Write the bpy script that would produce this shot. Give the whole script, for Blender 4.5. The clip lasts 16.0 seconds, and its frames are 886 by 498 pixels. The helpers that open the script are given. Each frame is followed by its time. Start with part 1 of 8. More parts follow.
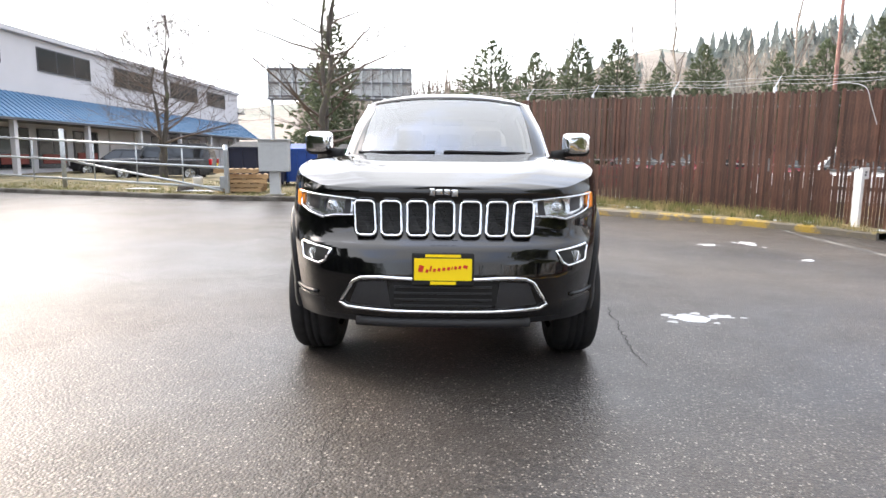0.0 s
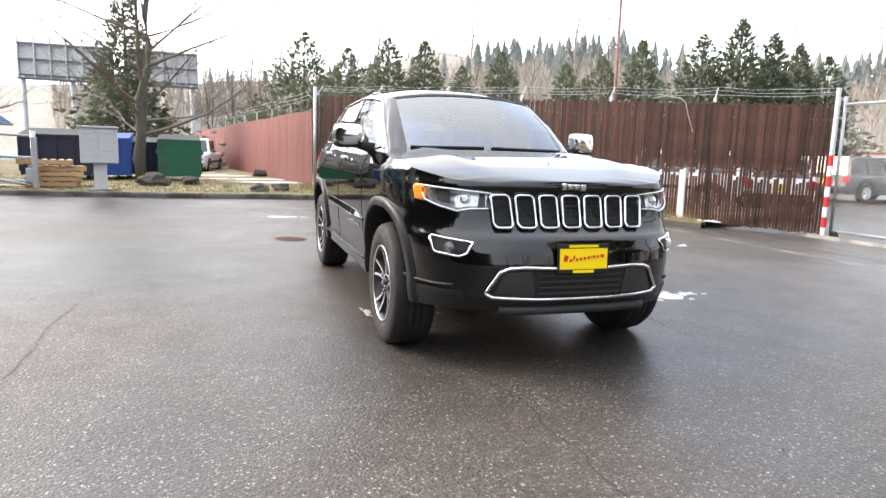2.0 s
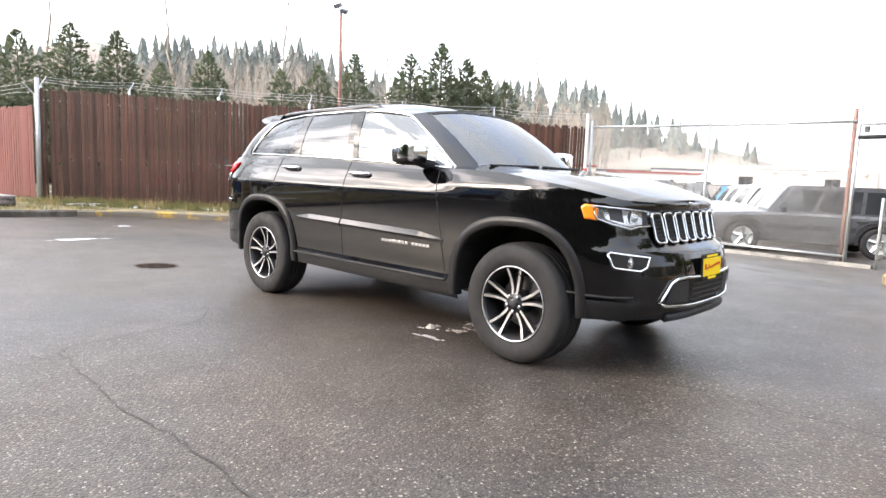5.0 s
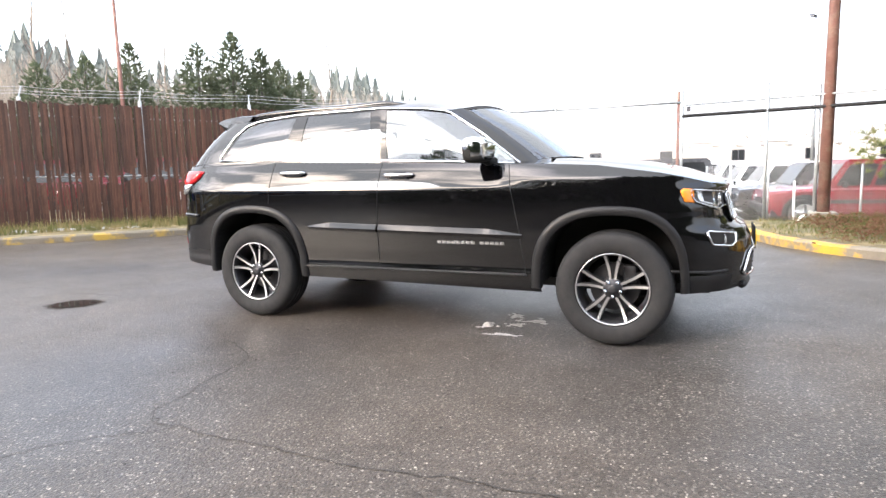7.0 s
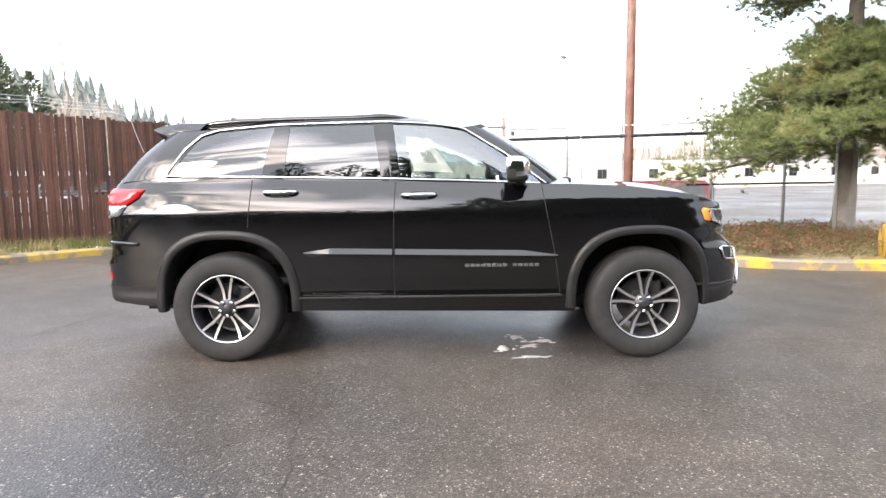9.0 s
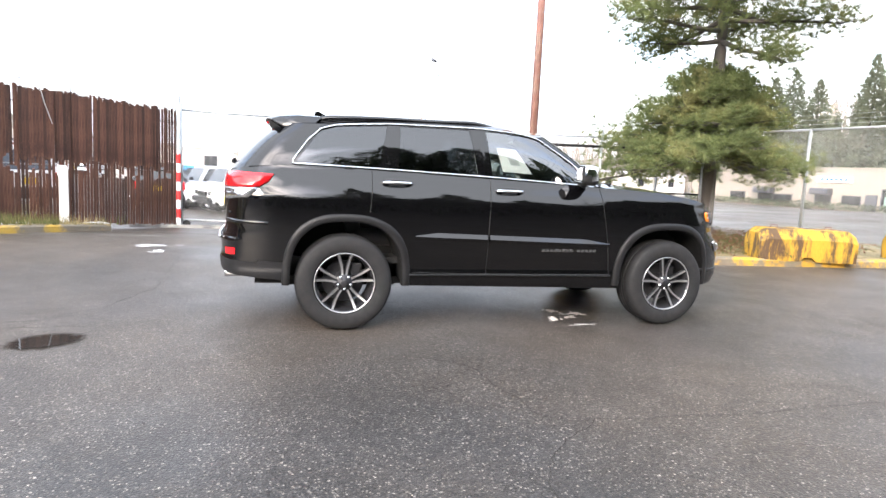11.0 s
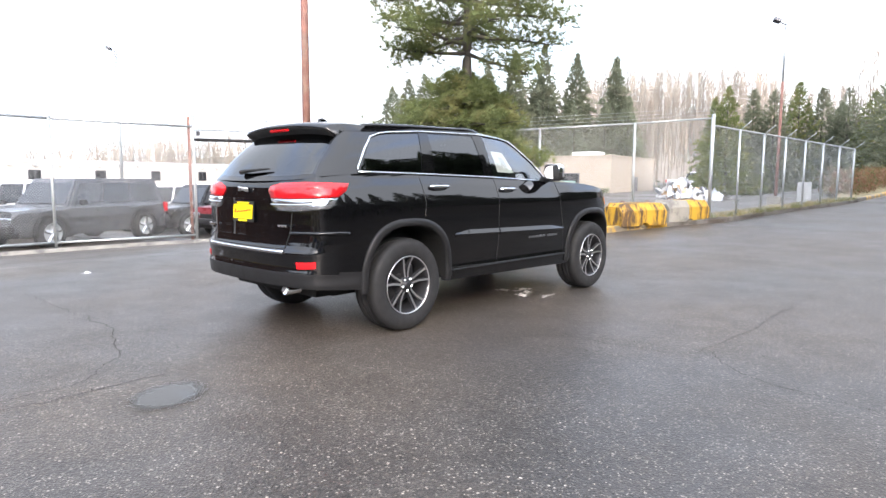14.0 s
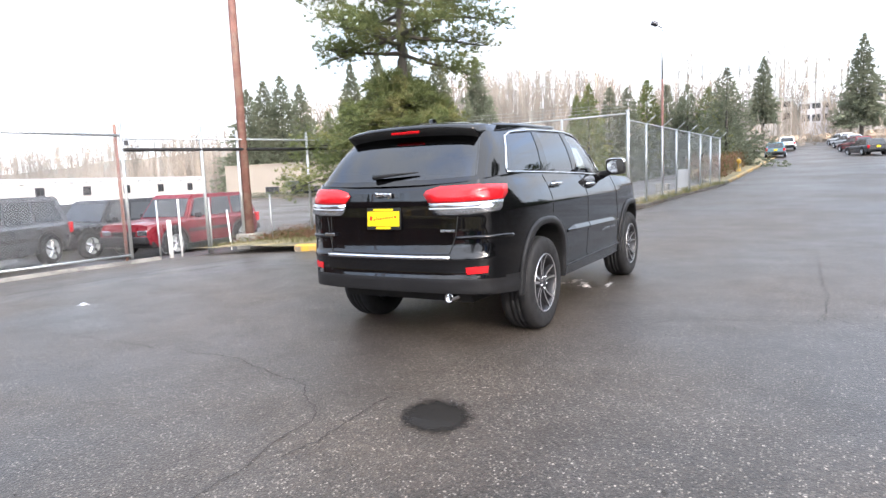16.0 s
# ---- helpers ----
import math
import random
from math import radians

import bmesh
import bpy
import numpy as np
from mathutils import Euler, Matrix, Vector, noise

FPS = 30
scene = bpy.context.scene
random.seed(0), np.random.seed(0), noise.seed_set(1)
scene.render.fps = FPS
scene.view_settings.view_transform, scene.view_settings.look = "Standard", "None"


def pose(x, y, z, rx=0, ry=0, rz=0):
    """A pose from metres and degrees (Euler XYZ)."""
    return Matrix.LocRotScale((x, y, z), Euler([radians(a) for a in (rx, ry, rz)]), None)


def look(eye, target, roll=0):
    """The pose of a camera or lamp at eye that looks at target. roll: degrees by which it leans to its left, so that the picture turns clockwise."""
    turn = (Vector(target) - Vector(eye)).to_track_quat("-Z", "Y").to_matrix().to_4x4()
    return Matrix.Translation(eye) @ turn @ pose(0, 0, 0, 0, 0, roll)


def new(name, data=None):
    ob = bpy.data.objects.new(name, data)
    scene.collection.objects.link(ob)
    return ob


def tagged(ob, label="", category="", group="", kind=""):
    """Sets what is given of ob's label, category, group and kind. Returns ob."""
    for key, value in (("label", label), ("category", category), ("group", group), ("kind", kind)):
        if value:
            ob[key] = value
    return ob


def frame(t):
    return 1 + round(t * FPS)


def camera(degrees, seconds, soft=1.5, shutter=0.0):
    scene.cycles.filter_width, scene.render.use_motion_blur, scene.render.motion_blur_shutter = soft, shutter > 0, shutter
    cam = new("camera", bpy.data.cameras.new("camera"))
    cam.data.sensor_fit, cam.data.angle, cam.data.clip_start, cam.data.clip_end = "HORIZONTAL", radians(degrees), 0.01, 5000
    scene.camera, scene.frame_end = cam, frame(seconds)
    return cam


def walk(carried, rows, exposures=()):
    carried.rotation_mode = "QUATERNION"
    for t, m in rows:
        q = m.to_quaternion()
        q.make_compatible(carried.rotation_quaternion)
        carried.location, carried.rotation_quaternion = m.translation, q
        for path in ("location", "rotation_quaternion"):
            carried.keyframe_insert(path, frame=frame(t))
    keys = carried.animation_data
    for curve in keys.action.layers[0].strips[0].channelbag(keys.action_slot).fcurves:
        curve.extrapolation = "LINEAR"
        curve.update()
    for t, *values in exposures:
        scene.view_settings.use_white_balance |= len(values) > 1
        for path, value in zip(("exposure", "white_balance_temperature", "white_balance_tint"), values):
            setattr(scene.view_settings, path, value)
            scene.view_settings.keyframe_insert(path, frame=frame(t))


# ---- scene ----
cam = camera(70.2, 16.0)
PATH = [
    (0, (0.045, -5.473, 1.23), (0.016, -3.494, 0.939), 0.5),
    (0.5, (-0.416, -5.487, 1.2), (-0.281, -3.514, 0.902), -0.2),
    (1, (-0.876, -5.519, 1.195), (-0.518, -3.573, 0.904), 1.3),
    (1.5, (-1.339, -5.428, 1.178), (-0.856, -3.504, 0.921), 0.2),
    (2, (-1.809, -5.315, 1.196), (-1.179, -3.439, 0.904), 1.7),
    (2.5, (-2.283, -5.142, 1.203), (-1.497, -3.324, 0.921), 1.3),
    (3, (-2.685, -4.868, 1.193), (-1.676, -3.16, 0.936), -0.3),
    (3.5, (-3.139, -4.704, 1.213), (-1.928, -3.131, 0.976), -0.9),
    (4, (-3.486, -4.425, 1.177), (-2.17, -2.938, 0.941), -2.1),
    (4.2, (-3.597, -4.3, 1.165), (-2.257, -2.837, 0.911), -0.5),
    (6.3, (-4.844, -2.73, 1.238), (-3.162, -1.687, 0.945), -3.6),
    (6.5, (-4.921, -2.526, 1.238), (-3.2, -1.563, 0.907), -4.6),
    (7, (-5.104, -2.04, 1.234), (-3.281, -1.262, 0.967), -1.5),
    (7.5, (-5.201, -1.566, 1.22), (-3.307, -0.98, 0.954), -1.9),
    (8, (-5.257, -1.081, 1.226), (-3.307, -0.713, 0.976), -1.8),
    (8.5, (-5.278, -0.583, 1.25), (-3.306, -0.405, 0.973), -0.4),
    (9, (-5.229, -0.096, 1.28), (-3.242, -0.08, 1.053), -0.8),
    (9.2, (-5.232, 0.108, 1.271), (-3.246, 0.068, 1.042), -0.4),
    (11.3, (-5.924, 2.357, 1.294), (-4.035, 1.735, 1.085), 2.85),
    (11.5, (-5.932, 2.586, 1.301), (-4.065, 1.895, 1.114), 2.72),
    (12, (-5.854, 3.149, 1.297), (-4.053, 2.304, 1.089), 1.32),
    (12.5, (-5.667, 3.666, 1.285), (-3.934, 2.703, 1.022), 1.18),
    (13, (-5.393, 4.177, 1.259), (-3.766, 3.055, 0.957), 0.41),
    (13.5, (-5.044, 4.59, 1.254), (-3.526, 3.313, 1.001), 0.32),
    (14, (-4.652, 5.006, 1.264), (-3.289, 3.56, 1.040), 0.23),
    (14.5, (-4.154, 5.311, 1.258), (-2.949, 3.731, 1.029), -1.78),
    (15, (-3.706, 5.68, 1.285), (-2.608, 4.025, 1.053), -0.81),
    (15.5, (-3.27, 6.05, 1.286), (-2.239, 4.349, 1.069), -1.66),
    (16, (-2.787, 6.339, 1.294), (-1.788, 4.621, 1.065), -2.41),
]
walk(cam, [(t, look(eye, target, roll)) for t, eye, target, roll in PATH], exposures=((0, -0.22, 6300, 11), (4, -0.13, 6300, 11), (7.5, 0.0, 6200, 11), (9, 0.08, 6200, 11), (11.5, -0.04, 6000, 10), (13.5, -0.15, 5950, 11), (16, -0.28, 5900, 11)))

# ---- world and light ----
world = bpy.data.worlds.new("overcast_sky")
scene.world = world
world.use_nodes = True
wn, wl = world.node_tree.nodes, world.node_tree.links
wn.clear()
w_out = wn.new("ShaderNodeOutputWorld")
w_bg = wn.new("ShaderNodeBackground")
w_sky = wn.new("ShaderNodeTexSky")
w_sky.sky_type = "NISHITA"
w_sky.sun_disc = False
w_sky.sun_elevation = radians(28)
w_sky.sun_rotation = radians(-55)
w_sky.air_density, w_sky.dust_density = 1.0, 4.0
w_tc = wn.new("ShaderNodeTexCoord")
w_map = wn.new("ShaderNodeMapping")
w_map.inputs["Scale"].default_value = (1.0, 1.0, 2.2)
w_noise = wn.new("ShaderNodeTexNoise")
w_noise.inputs["Scale"].default_value = 2.3
w_noise.inputs["Detail"].default_value = 7
w_noise.inputs["Roughness"].default_value = 0.55
w_noise.inputs["Distortion"].default_value = 0.4
w_ramp = wn.new("ShaderNodeValToRGB")
w_ramp.color_ramp.elements[0].position = 0.30
w_ramp.color_ramp.elements[0].color = (0.45, 0.45, 0.45, 1)
w_ramp.color_ramp.elements[1].position = 0.53
w_ramp.color_ramp.elements[1].color = (1, 1, 1, 1)
w_sep = wn.new("ShaderNodeSeparateXYZ")
w_low = wn.new("ShaderNodeMapRange")
w_low.inputs["From Min"].default_value = 0.12
w_low.inputs["From Max"].default_value = 0.40
w_low.inputs["To Min"].default_value = 1.0
w_low.inputs["To Max"].default_value = 0.0
w_max = wn.new("ShaderNodeMath")
w_max.operation = "MAXIMUM"
w_scale = wn.new("ShaderNodeMix")
w_scale.data_type = "RGBA"
w_scale.blend_type = "MULTIPLY"
w_scale.inputs["Factor"].default_value = 1.0
w_scale.inputs["B"].default_value = (17.5, 17.0, 16.8, 1)
w_mix = wn.new("ShaderNodeMix")
w_mix.data_type = "RGBA"
w_mix.inputs["B"].default_value = (27.0, 27.0, 27.2, 1)
wl.new(w_tc.outputs["Generated"], w_map.inputs["Vector"])
wl.new(w_map.outputs["Vector"], w_noise.inputs["Vector"])
wl.new(w_noise.outputs["Fac"], w_ramp.inputs["Fac"])
wl.new(w_tc.outputs["Generated"], w_sep.inputs["Vector"])
wl.new(w_sep.outputs["Z"], w_low.inputs["Value"])
wl.new(w_low.outputs["Result"], w_max.inputs[0])
wl.new(w_ramp.outputs["Color"], w_max.inputs[1])
wl.new(w_max.outputs["Value"], w_mix.inputs["Factor"])
wl.new(w_sky.outputs["Color"], w_scale.inputs["A"])
wl.new(w_scale.outputs["Result"], w_mix.inputs["A"])
# the overcast is brightest round the veiled sun and dims away from it
w_dot = wn.new("ShaderNodeVectorMath")
w_dot.operation = "DOT_PRODUCT"
w_dot.inputs[1].default_value = (-0.72, 0.49, 0.49)
w_side = wn.new("ShaderNodeMapRange")
w_side.inputs["From Min"].default_value = -0.35
w_side.inputs["From Max"].default_value = 0.85
w_side.inputs["To Min"].default_value = 0.57
w_side.inputs["To Max"].default_value = 1.35
w_glow = wn.new("ShaderNodeVectorMath")
w_glow.operation = "SCALE"
wl.new(w_tc.outputs["Generated"], w_dot.inputs[0])
wl.new(w_dot.outputs["Value"], w_side.inputs["Value"])
wl.new(w_side.outputs["Result"], w_glow.inputs["Scale"])
wl.new(w_mix.outputs["Result"], w_glow.inputs[0])
wl.new(w_glow.outputs["Vector"], w_bg.inputs["Color"])
w_bg.inputs["Strength"].default_value = 0.128
wl.new(w_bg.outputs["Background"], w_out.inputs["Surface"])

sun_data = bpy.data.lights.new("sun", "SUN")
sun_data.energy = 1.1
sun_data.angle = radians(12)
sun_data.color = (1.0, 0.96, 0.915)
sun = new("sun", sun_data)
sun.matrix_world = look((-16, 11, 11), (0, 0, 0))

# ---- materials ----
def material(name, color, rough=0.6, metal=0.0, vary=0.15, scale=8.0, fine=60.0, bump=0.0, bump_scale=120.0,
             spec=0.5, coat=0.0, rough_vary=0.08, alt=None, alt_scale=1.5, alt_amount=0.0, transmission=0.0, ior=1.45, island=0.0, stretch=None):
    """A principled surface whose colour drifts at two scales, with an optional second colour in patches, and fine relief."""
    m = bpy.data.materials.new(name)
    m.use_nodes = True
    n, l = m.node_tree.nodes, m.node_tree.links
    p = n["Principled BSDF"]
    p.inputs["Metallic"].default_value = metal
    p.inputs["Specular IOR Level"].default_value = spec
    p.inputs["Coat Weight"].default_value = coat
    p.inputs["Coat Roughness"].default_value = 0.03
    p.inputs["Transmission Weight"].default_value = transmission
    p.inputs["IOR"].default_value = ior
    tc = n.new("ShaderNodeTexCoord")
    src = tc.outputs["Object"]
    if stretch:
        mp = n.new("ShaderNodeMapping")
        mp.inputs["Scale"].default_value = stretch
        l.new(src, mp.inputs["Vector"])
        src = mp.outputs["Vector"]
    big = n.new("ShaderNodeTexNoise")
    big.inputs["Scale"].default_value = scale
    big.inputs["Detail"].default_value = 4
    l.new(src, big.inputs["Vector"])
    small = n.new("ShaderNodeTexNoise")
    small.inputs["Scale"].default_value = fine
    small.inputs["Detail"].default_value = 3
    l.new(src, small.inputs["Vector"])
    add = n.new("ShaderNodeMath")
    add.operation = "MULTIPLY_ADD"
    add.inputs[1].default_value = 0.6
    l.new(big.outputs["Fac"], add.inputs[0])
    half = n.new("ShaderNodeMath")
    half.operation = "MULTIPLY"
    half.inputs[1].default_value = 0.4
    l.new(small.outputs["Fac"], half.inputs[0])
    l.new(half.outputs["Value"], add.inputs[2])
    rng = n.new("ShaderNodeMapRange")
    rng.inputs["From Min"].default_value = 0.3
    rng.inputs["From Max"].default_value = 0.7
    rng.inputs["To Min"].default_value = 1.0 - vary
    rng.inputs["To Max"].default_value = 1.0 + vary
    l.new(add.outputs["Value"], rng.inputs["Value"])
    gain = rng.outputs["Result"]
    if island:
        info = n.new("ShaderNodeObjectInfo")
        geo = n.new("ShaderNodeNewGeometry")
        s = n.new("ShaderNodeMath")
        s.operation = "ADD"
        l.new(info.outputs["Random"], s.inputs[0])
        l.new(geo.outputs["Random Per Island"], s.inputs[1])
        f = n.new("ShaderNodeMath")
        f.operation = "FRACT"
        l.new(s.outputs["Value"], f.inputs[0])
        r2 = n.new("ShaderNodeMapRange")
        r2.inputs["To Min"].default_value = 1.0 - island
        r2.inputs["To Max"].default_value = 1.0 + island
        l.new(f.outputs["Value"], r2.inputs["Value"])
        mul = n.new("ShaderNodeMath")
        mul.operation = "MULTIPLY"
        l.new(gain, mul.inputs[0])
        l.new(r2.outputs["Result"], mul.inputs[1])
        gain = mul.outputs["Value"]
    base = n.new("ShaderNodeRGB")
    base.outputs[0].default_value = (*color, 1)
    col = base.outputs[0]
    if alt:
        pn = n.new("ShaderNodeTexNoise")
        pn.inputs["Scale"].default_value = alt_scale
        pn.inputs["Detail"].default_value = 6
        pn.inputs["Roughness"].default_value = 0.65
        l.new(src, pn.inputs["Vector"])
        pr = n.new("ShaderNodeMapRange")
        pr.inputs["From Min"].default_value = 0.62 - 0.3 * alt_amount
        pr.inputs["From Max"].default_value = 0.72 - 0.3 * alt_amount
        l.new(pn.outputs["Fac"], pr.inputs["Value"])
        mx = n.new("ShaderNodeMix")
        mx.data_type = "RGBA"
        l.new(pr.outputs["Result"], mx.inputs["Factor"])
        l.new(col, mx.inputs["A"])
        mx.inputs["B"].default_value = (*alt, 1)
        col = mx.outputs["Result"]
    vm = n.new("ShaderNodeVectorMath")
    vm.operation = "SCALE"
    l.new(col, vm.inputs[0])
    l.new(gain, vm.inputs["Scale"])
    l.new(vm.outputs["Vector"], p.inputs["Base Color"])
    rr = n.new("ShaderNodeMapRange")
    rr.inputs["From Min"].default_value = 0.3
    rr.inputs["From Max"].default_value = 0.7
    rr.inputs["To Min"].default_value = max(0.0, rough - rough_vary)
    rr.inputs["To Max"].default_value = min(1.0, rough + rough_vary)
    l.new(big.outputs["Fac"], rr.inputs["Value"])
    l.new(rr.outputs["Result"], p.inputs["Roughness"])
    if bump:
        bn = n.new("ShaderNodeTexNoise")
        bn.inputs["Scale"].default_value = bump_scale
        bn.inputs["Detail"].default_value = 4
        l.new(src, bn.inputs["Vector"])
        b = n.new("ShaderNodeBump")
        b.inputs["Strength"].default_value = bump
        b.inputs["Distance"].default_value = 0.01
        l.new(bn.outputs["Fac"], b.inputs["Height"])
        l.new(b.outputs["Normal"], p.inputs["Normal"])
    return m


def asphalt_material():
    """Wet, worn asphalt: pale and dark chips of stone in dark binder, damp and drier patches, cracks."""
    m = bpy.data.materials.new("wet_asphalt")
    m.use_nodes = True
    n, l = m.node_tree.nodes, m.node_tree.links
    p = n["Principled BSDF"]
    tc = n.new("ShaderNodeTexCoord")
    src = tc.outputs["Object"]

    def tex(kind, scale, **kw):
        t = n.new(kind)
        t.inputs["Scale"].default_value = scale
        for k, v in kw.items():
            t.inputs[k].default_value = v
        l.new(src, t.inputs["Vector"])
        return t

    def rng(sock, a, b, c, d):
        r = n.new("ShaderNodeMapRange")
        for k, v in zip(("From Min", "From Max", "To Min", "To Max"), (a, b, c, d)):
            r.inputs[k].default_value = v
        l.new(sock, r.inputs["Value"])
        return r.outputs["Result"]

    def math2(op, a, b):
        k = n.new("ShaderNodeMath")
        k.operation = op
        for i, s in enumerate((a, b)):
            if not isinstance(s, (int, float)):
                l.new(s, k.inputs[i])
            else:
                k.inputs[i].default_value = s
        return k.outputs["Value"]

    chips = tex("ShaderNodeTexVoronoi", 78.0)
    stones = tex("ShaderNodeTexVoronoi", 41.0)
    grains = tex("ShaderNodeTexVoronoi", 190.0)

    def rgb(t):
        k = n.new("ShaderNodeSeparateColor")
        l.new(t.outputs["Color"], k.inputs["Color"])
        return k
    c1, c2, c3 = rgb(chips), rgb(stones), rgb(grains)
    # pale stones show as small spots in the dark binder, a few of them larger
    spot = math2("MULTIPLY", rng(chips.outputs["Distance"], 0.30, 0.44, 1.0, 0.0), math2("MULTIPLY", rng(c1.outputs["Red"], 0.60, 0.72, 0.0, 1.0), rng(c1.outputs["Green"], 0.0, 1.0, 0.10, 0.62)))
    large = math2("MULTIPLY", rng(stones.outputs["Distance"], 0.22, 0.34, 1.0, 0.0), math2("MULTIPLY", rng(c2.outputs["Red"], 0.84, 0.90, 0.0, 1.0), rng(c2.outputs["Green"], 0.0, 1.0, 0.25, 0.8)))
    spark = math2("MAXIMUM", spot, large)
    grit = math2("MULTIPLY", rng(c3.outputs["Green"], 0.0, 1.0, 0.6, 1.4), rng(c1.outputs["Blue"], 0.0, 1.0, 0.6, 1.4))
    patch = tex("ShaderNodeTexNoise", 0.28, Detail=5.0, Roughness=0.6)
    damp = rng(patch.outputs["Fac"], 0.40, 0.62, 0.0, 1.0)
    mid = tex("ShaderNodeTexNoise", 2.2, Detail=5.0, Roughness=0.6)
    streak = rng(mid.outputs["Fac"], 0.3, 0.7, 0.78, 1.25)
    ramp = n.new("ShaderNodeMix")
    ramp.data_type = "RGBA"
    l.new(damp, ramp.inputs["Factor"])
    ramp.inputs["A"].default_value = (0.064, 0.052, 0.041, 1)
    ramp.inputs["B"].default_value = (0.036, 0.033, 0.031, 1)
    mx = n.new("ShaderNodeMix")
    mx.data_type = "RGBA"
    l.new(spark, mx.inputs["Factor"])
    l.new(ramp.outputs["Result"], mx.inputs["A"])
    mx.inputs["B"].default_value = (0.35, 0.315, 0.27, 1)
    sc = n.new("ShaderNodeVectorMath")
    sc.operation = "SCALE"
    l.new(mx.outputs["Result"], sc.inputs[0])
    l.new(math2("MULTIPLY", grit, streak), sc.inputs["Scale"])
    l.new(sc.outputs["Vector"], p.inputs["Base Color"])
    l.new(rng(patch.outputs["Fac"], 0.35, 0.68, ROUGH_DRY, ROUGH_WET), p.inputs["Roughness"])
    p.inputs["Specular IOR Level"].default_value = 0.30
    b = n.new("ShaderNodeBump")
    l.new(rng(patch.outputs["Fac"], 0.35, 0.68, 0.62, 0.32), b.inputs["Strength"])
    b.inputs["Distance"].default_value = 0.006
    l.new(math2("ADD", math2("MULTIPLY", chips.outputs["Distance"], -1.0), math2("MULTIPLY", mid.outputs["Fac"], 0.3)), b.inputs["Height"])
    l.new(b.outputs["Normal"], p.inputs["Normal"])
    return m


def puddle_material():
    """Still water over dark asphalt that thins out towards a ragged edge."""
    m = bpy.data.materials.new("puddle_water")
    m.use_nodes = True
    n, l = m.node_tree.nodes, m.node_tree.links
    p = n["Principled BSDF"]
    p.inputs["Base Color"].default_value = (0.022, 0.020, 0.018, 1)
    p.inputs["Roughness"].default_value = 0.03
    p.inputs["IOR"].default_value = 1.36
    tc = n.new("ShaderNodeTexCoord")
    ln = n.new("ShaderNodeVectorMath")
    ln.operation = "LENGTH"
    l.new(tc.outputs["Object"], ln.inputs[0])
    nz = n.new("ShaderNodeTexNoise")
    nz.inputs["Scale"].default_value = 3.2
    nz.inputs["Detail"].default_value = 6
    nz.inputs["Roughness"].default_value = 0.7
    l.new(tc.outputs["Object"], nz.inputs["Vector"])
    add = n.new("ShaderNodeMath")
    add.operation = "MULTIPLY_ADD"
    add.inputs[1].default_value = 0.85
    l.new(nz.outputs["Fac"], add.inputs[0])
    l.new(ln.outputs["Value"], add.inputs[2])
    rg = n.new("ShaderNodeMapRange")
    rg.inputs["From Min"].default_value = 1.0
    rg.inputs["From Max"].default_value = 1.32
    rg.inputs["To Min"].default_value = 1.0
    rg.inputs["To Max"].default_value = 0.0
    l.new(add.outputs["Value"], rg.inputs["Value"])
    l.new(rg.outputs["Result"], p.inputs["Alpha"])
    return m


def pane_material(name, color, ior):
    """A thin pane: tinted clear view with a sharp reflection that grows at a slant."""
    m = bpy.data.materials.new(name)
    m.use_nodes = True
    n, l = m.node_tree.nodes, m.node_tree.links
    n.remove(n["Principled BSDF"])
    tr = n.new("ShaderNodeBsdfTransparent")
    tr.inputs["Color"].default_value = (*color, 1)
    gl = n.new("ShaderNodeBsdfGlossy")
    gl.inputs["Color"].default_value = (0.95, 0.97, 1.0, 1)
    gl.inputs["Roughness"].default_value = 0.0
    fr = n.new("ShaderNodeFresnel")
    fr.inputs["IOR"].default_value = ior
    mx = n.new("ShaderNodeMixShader")
    l.new(fr.outputs["Fac"], mx.inputs["Fac"])
    l.new(tr.outputs["BSDF"], mx.inputs[1])
    l.new(gl.outputs["BSDF"], mx.inputs[2])
    l.new(mx.outputs["Shader"], n["Material Output"].inputs["Surface"])
    return m


def leafy(m, amount=0.4):
    """Lets light pass through thin leaves and needles."""
    n, l = m.node_tree.nodes, m.node_tree.links
    p = n["Principled BSDF"]
    tl = n.new("ShaderNodeBsdfTranslucent")
    l.new(p.inputs["Base Color"].links[0].from_socket, tl.inputs["Color"])
    mx = n.new("ShaderNodeMixShader")
    mx.inputs["Fac"].default_value = amount
    l.new(p.outputs["BSDF"], mx.inputs[1])
    l.new(tl.outputs["BSDF"], mx.inputs[2])
    l.new(mx.outputs["Shader"], n["Material Output"].inputs["Surface"])


ROUGH_DRY, ROUGH_WET = 0.52, 0.30
M = {}
M["asphalt"] = asphalt_material()
M["paint"] = material("black_car_paint", (0.0025, 0.0025, 0.003), 0.35, 0.0, vary=0.1, coat=1.0, spec=0.0, rough_vary=0.02)
M["plastic"] = material("dark_grey_plastic", (0.022, 0.022, 0.024), 0.55, vary=0.15, bump=0.15, bump_scale=300)
M["clad"] = material("grey_painted_cladding", (0.014, 0.014, 0.015), 0.42, vary=0.1, spec=0.3)
M["black"] = material("matt_black", (0.008, 0.008, 0.008), 0.7, vary=0.2)
M["chrome"] = material("chrome", (0.75, 0.76, 0.78), 0.08, 1.0, vary=0.05, rough_vary=0.03)
M["satin"] = material("satin_metal", (0.55, 0.56, 0.58), 0.25, 1.0, vary=0.08)
M["machined"] = material("machined_alloy", (0.50, 0.50, 0.51), 0.32, 0.9, vary=0.08)
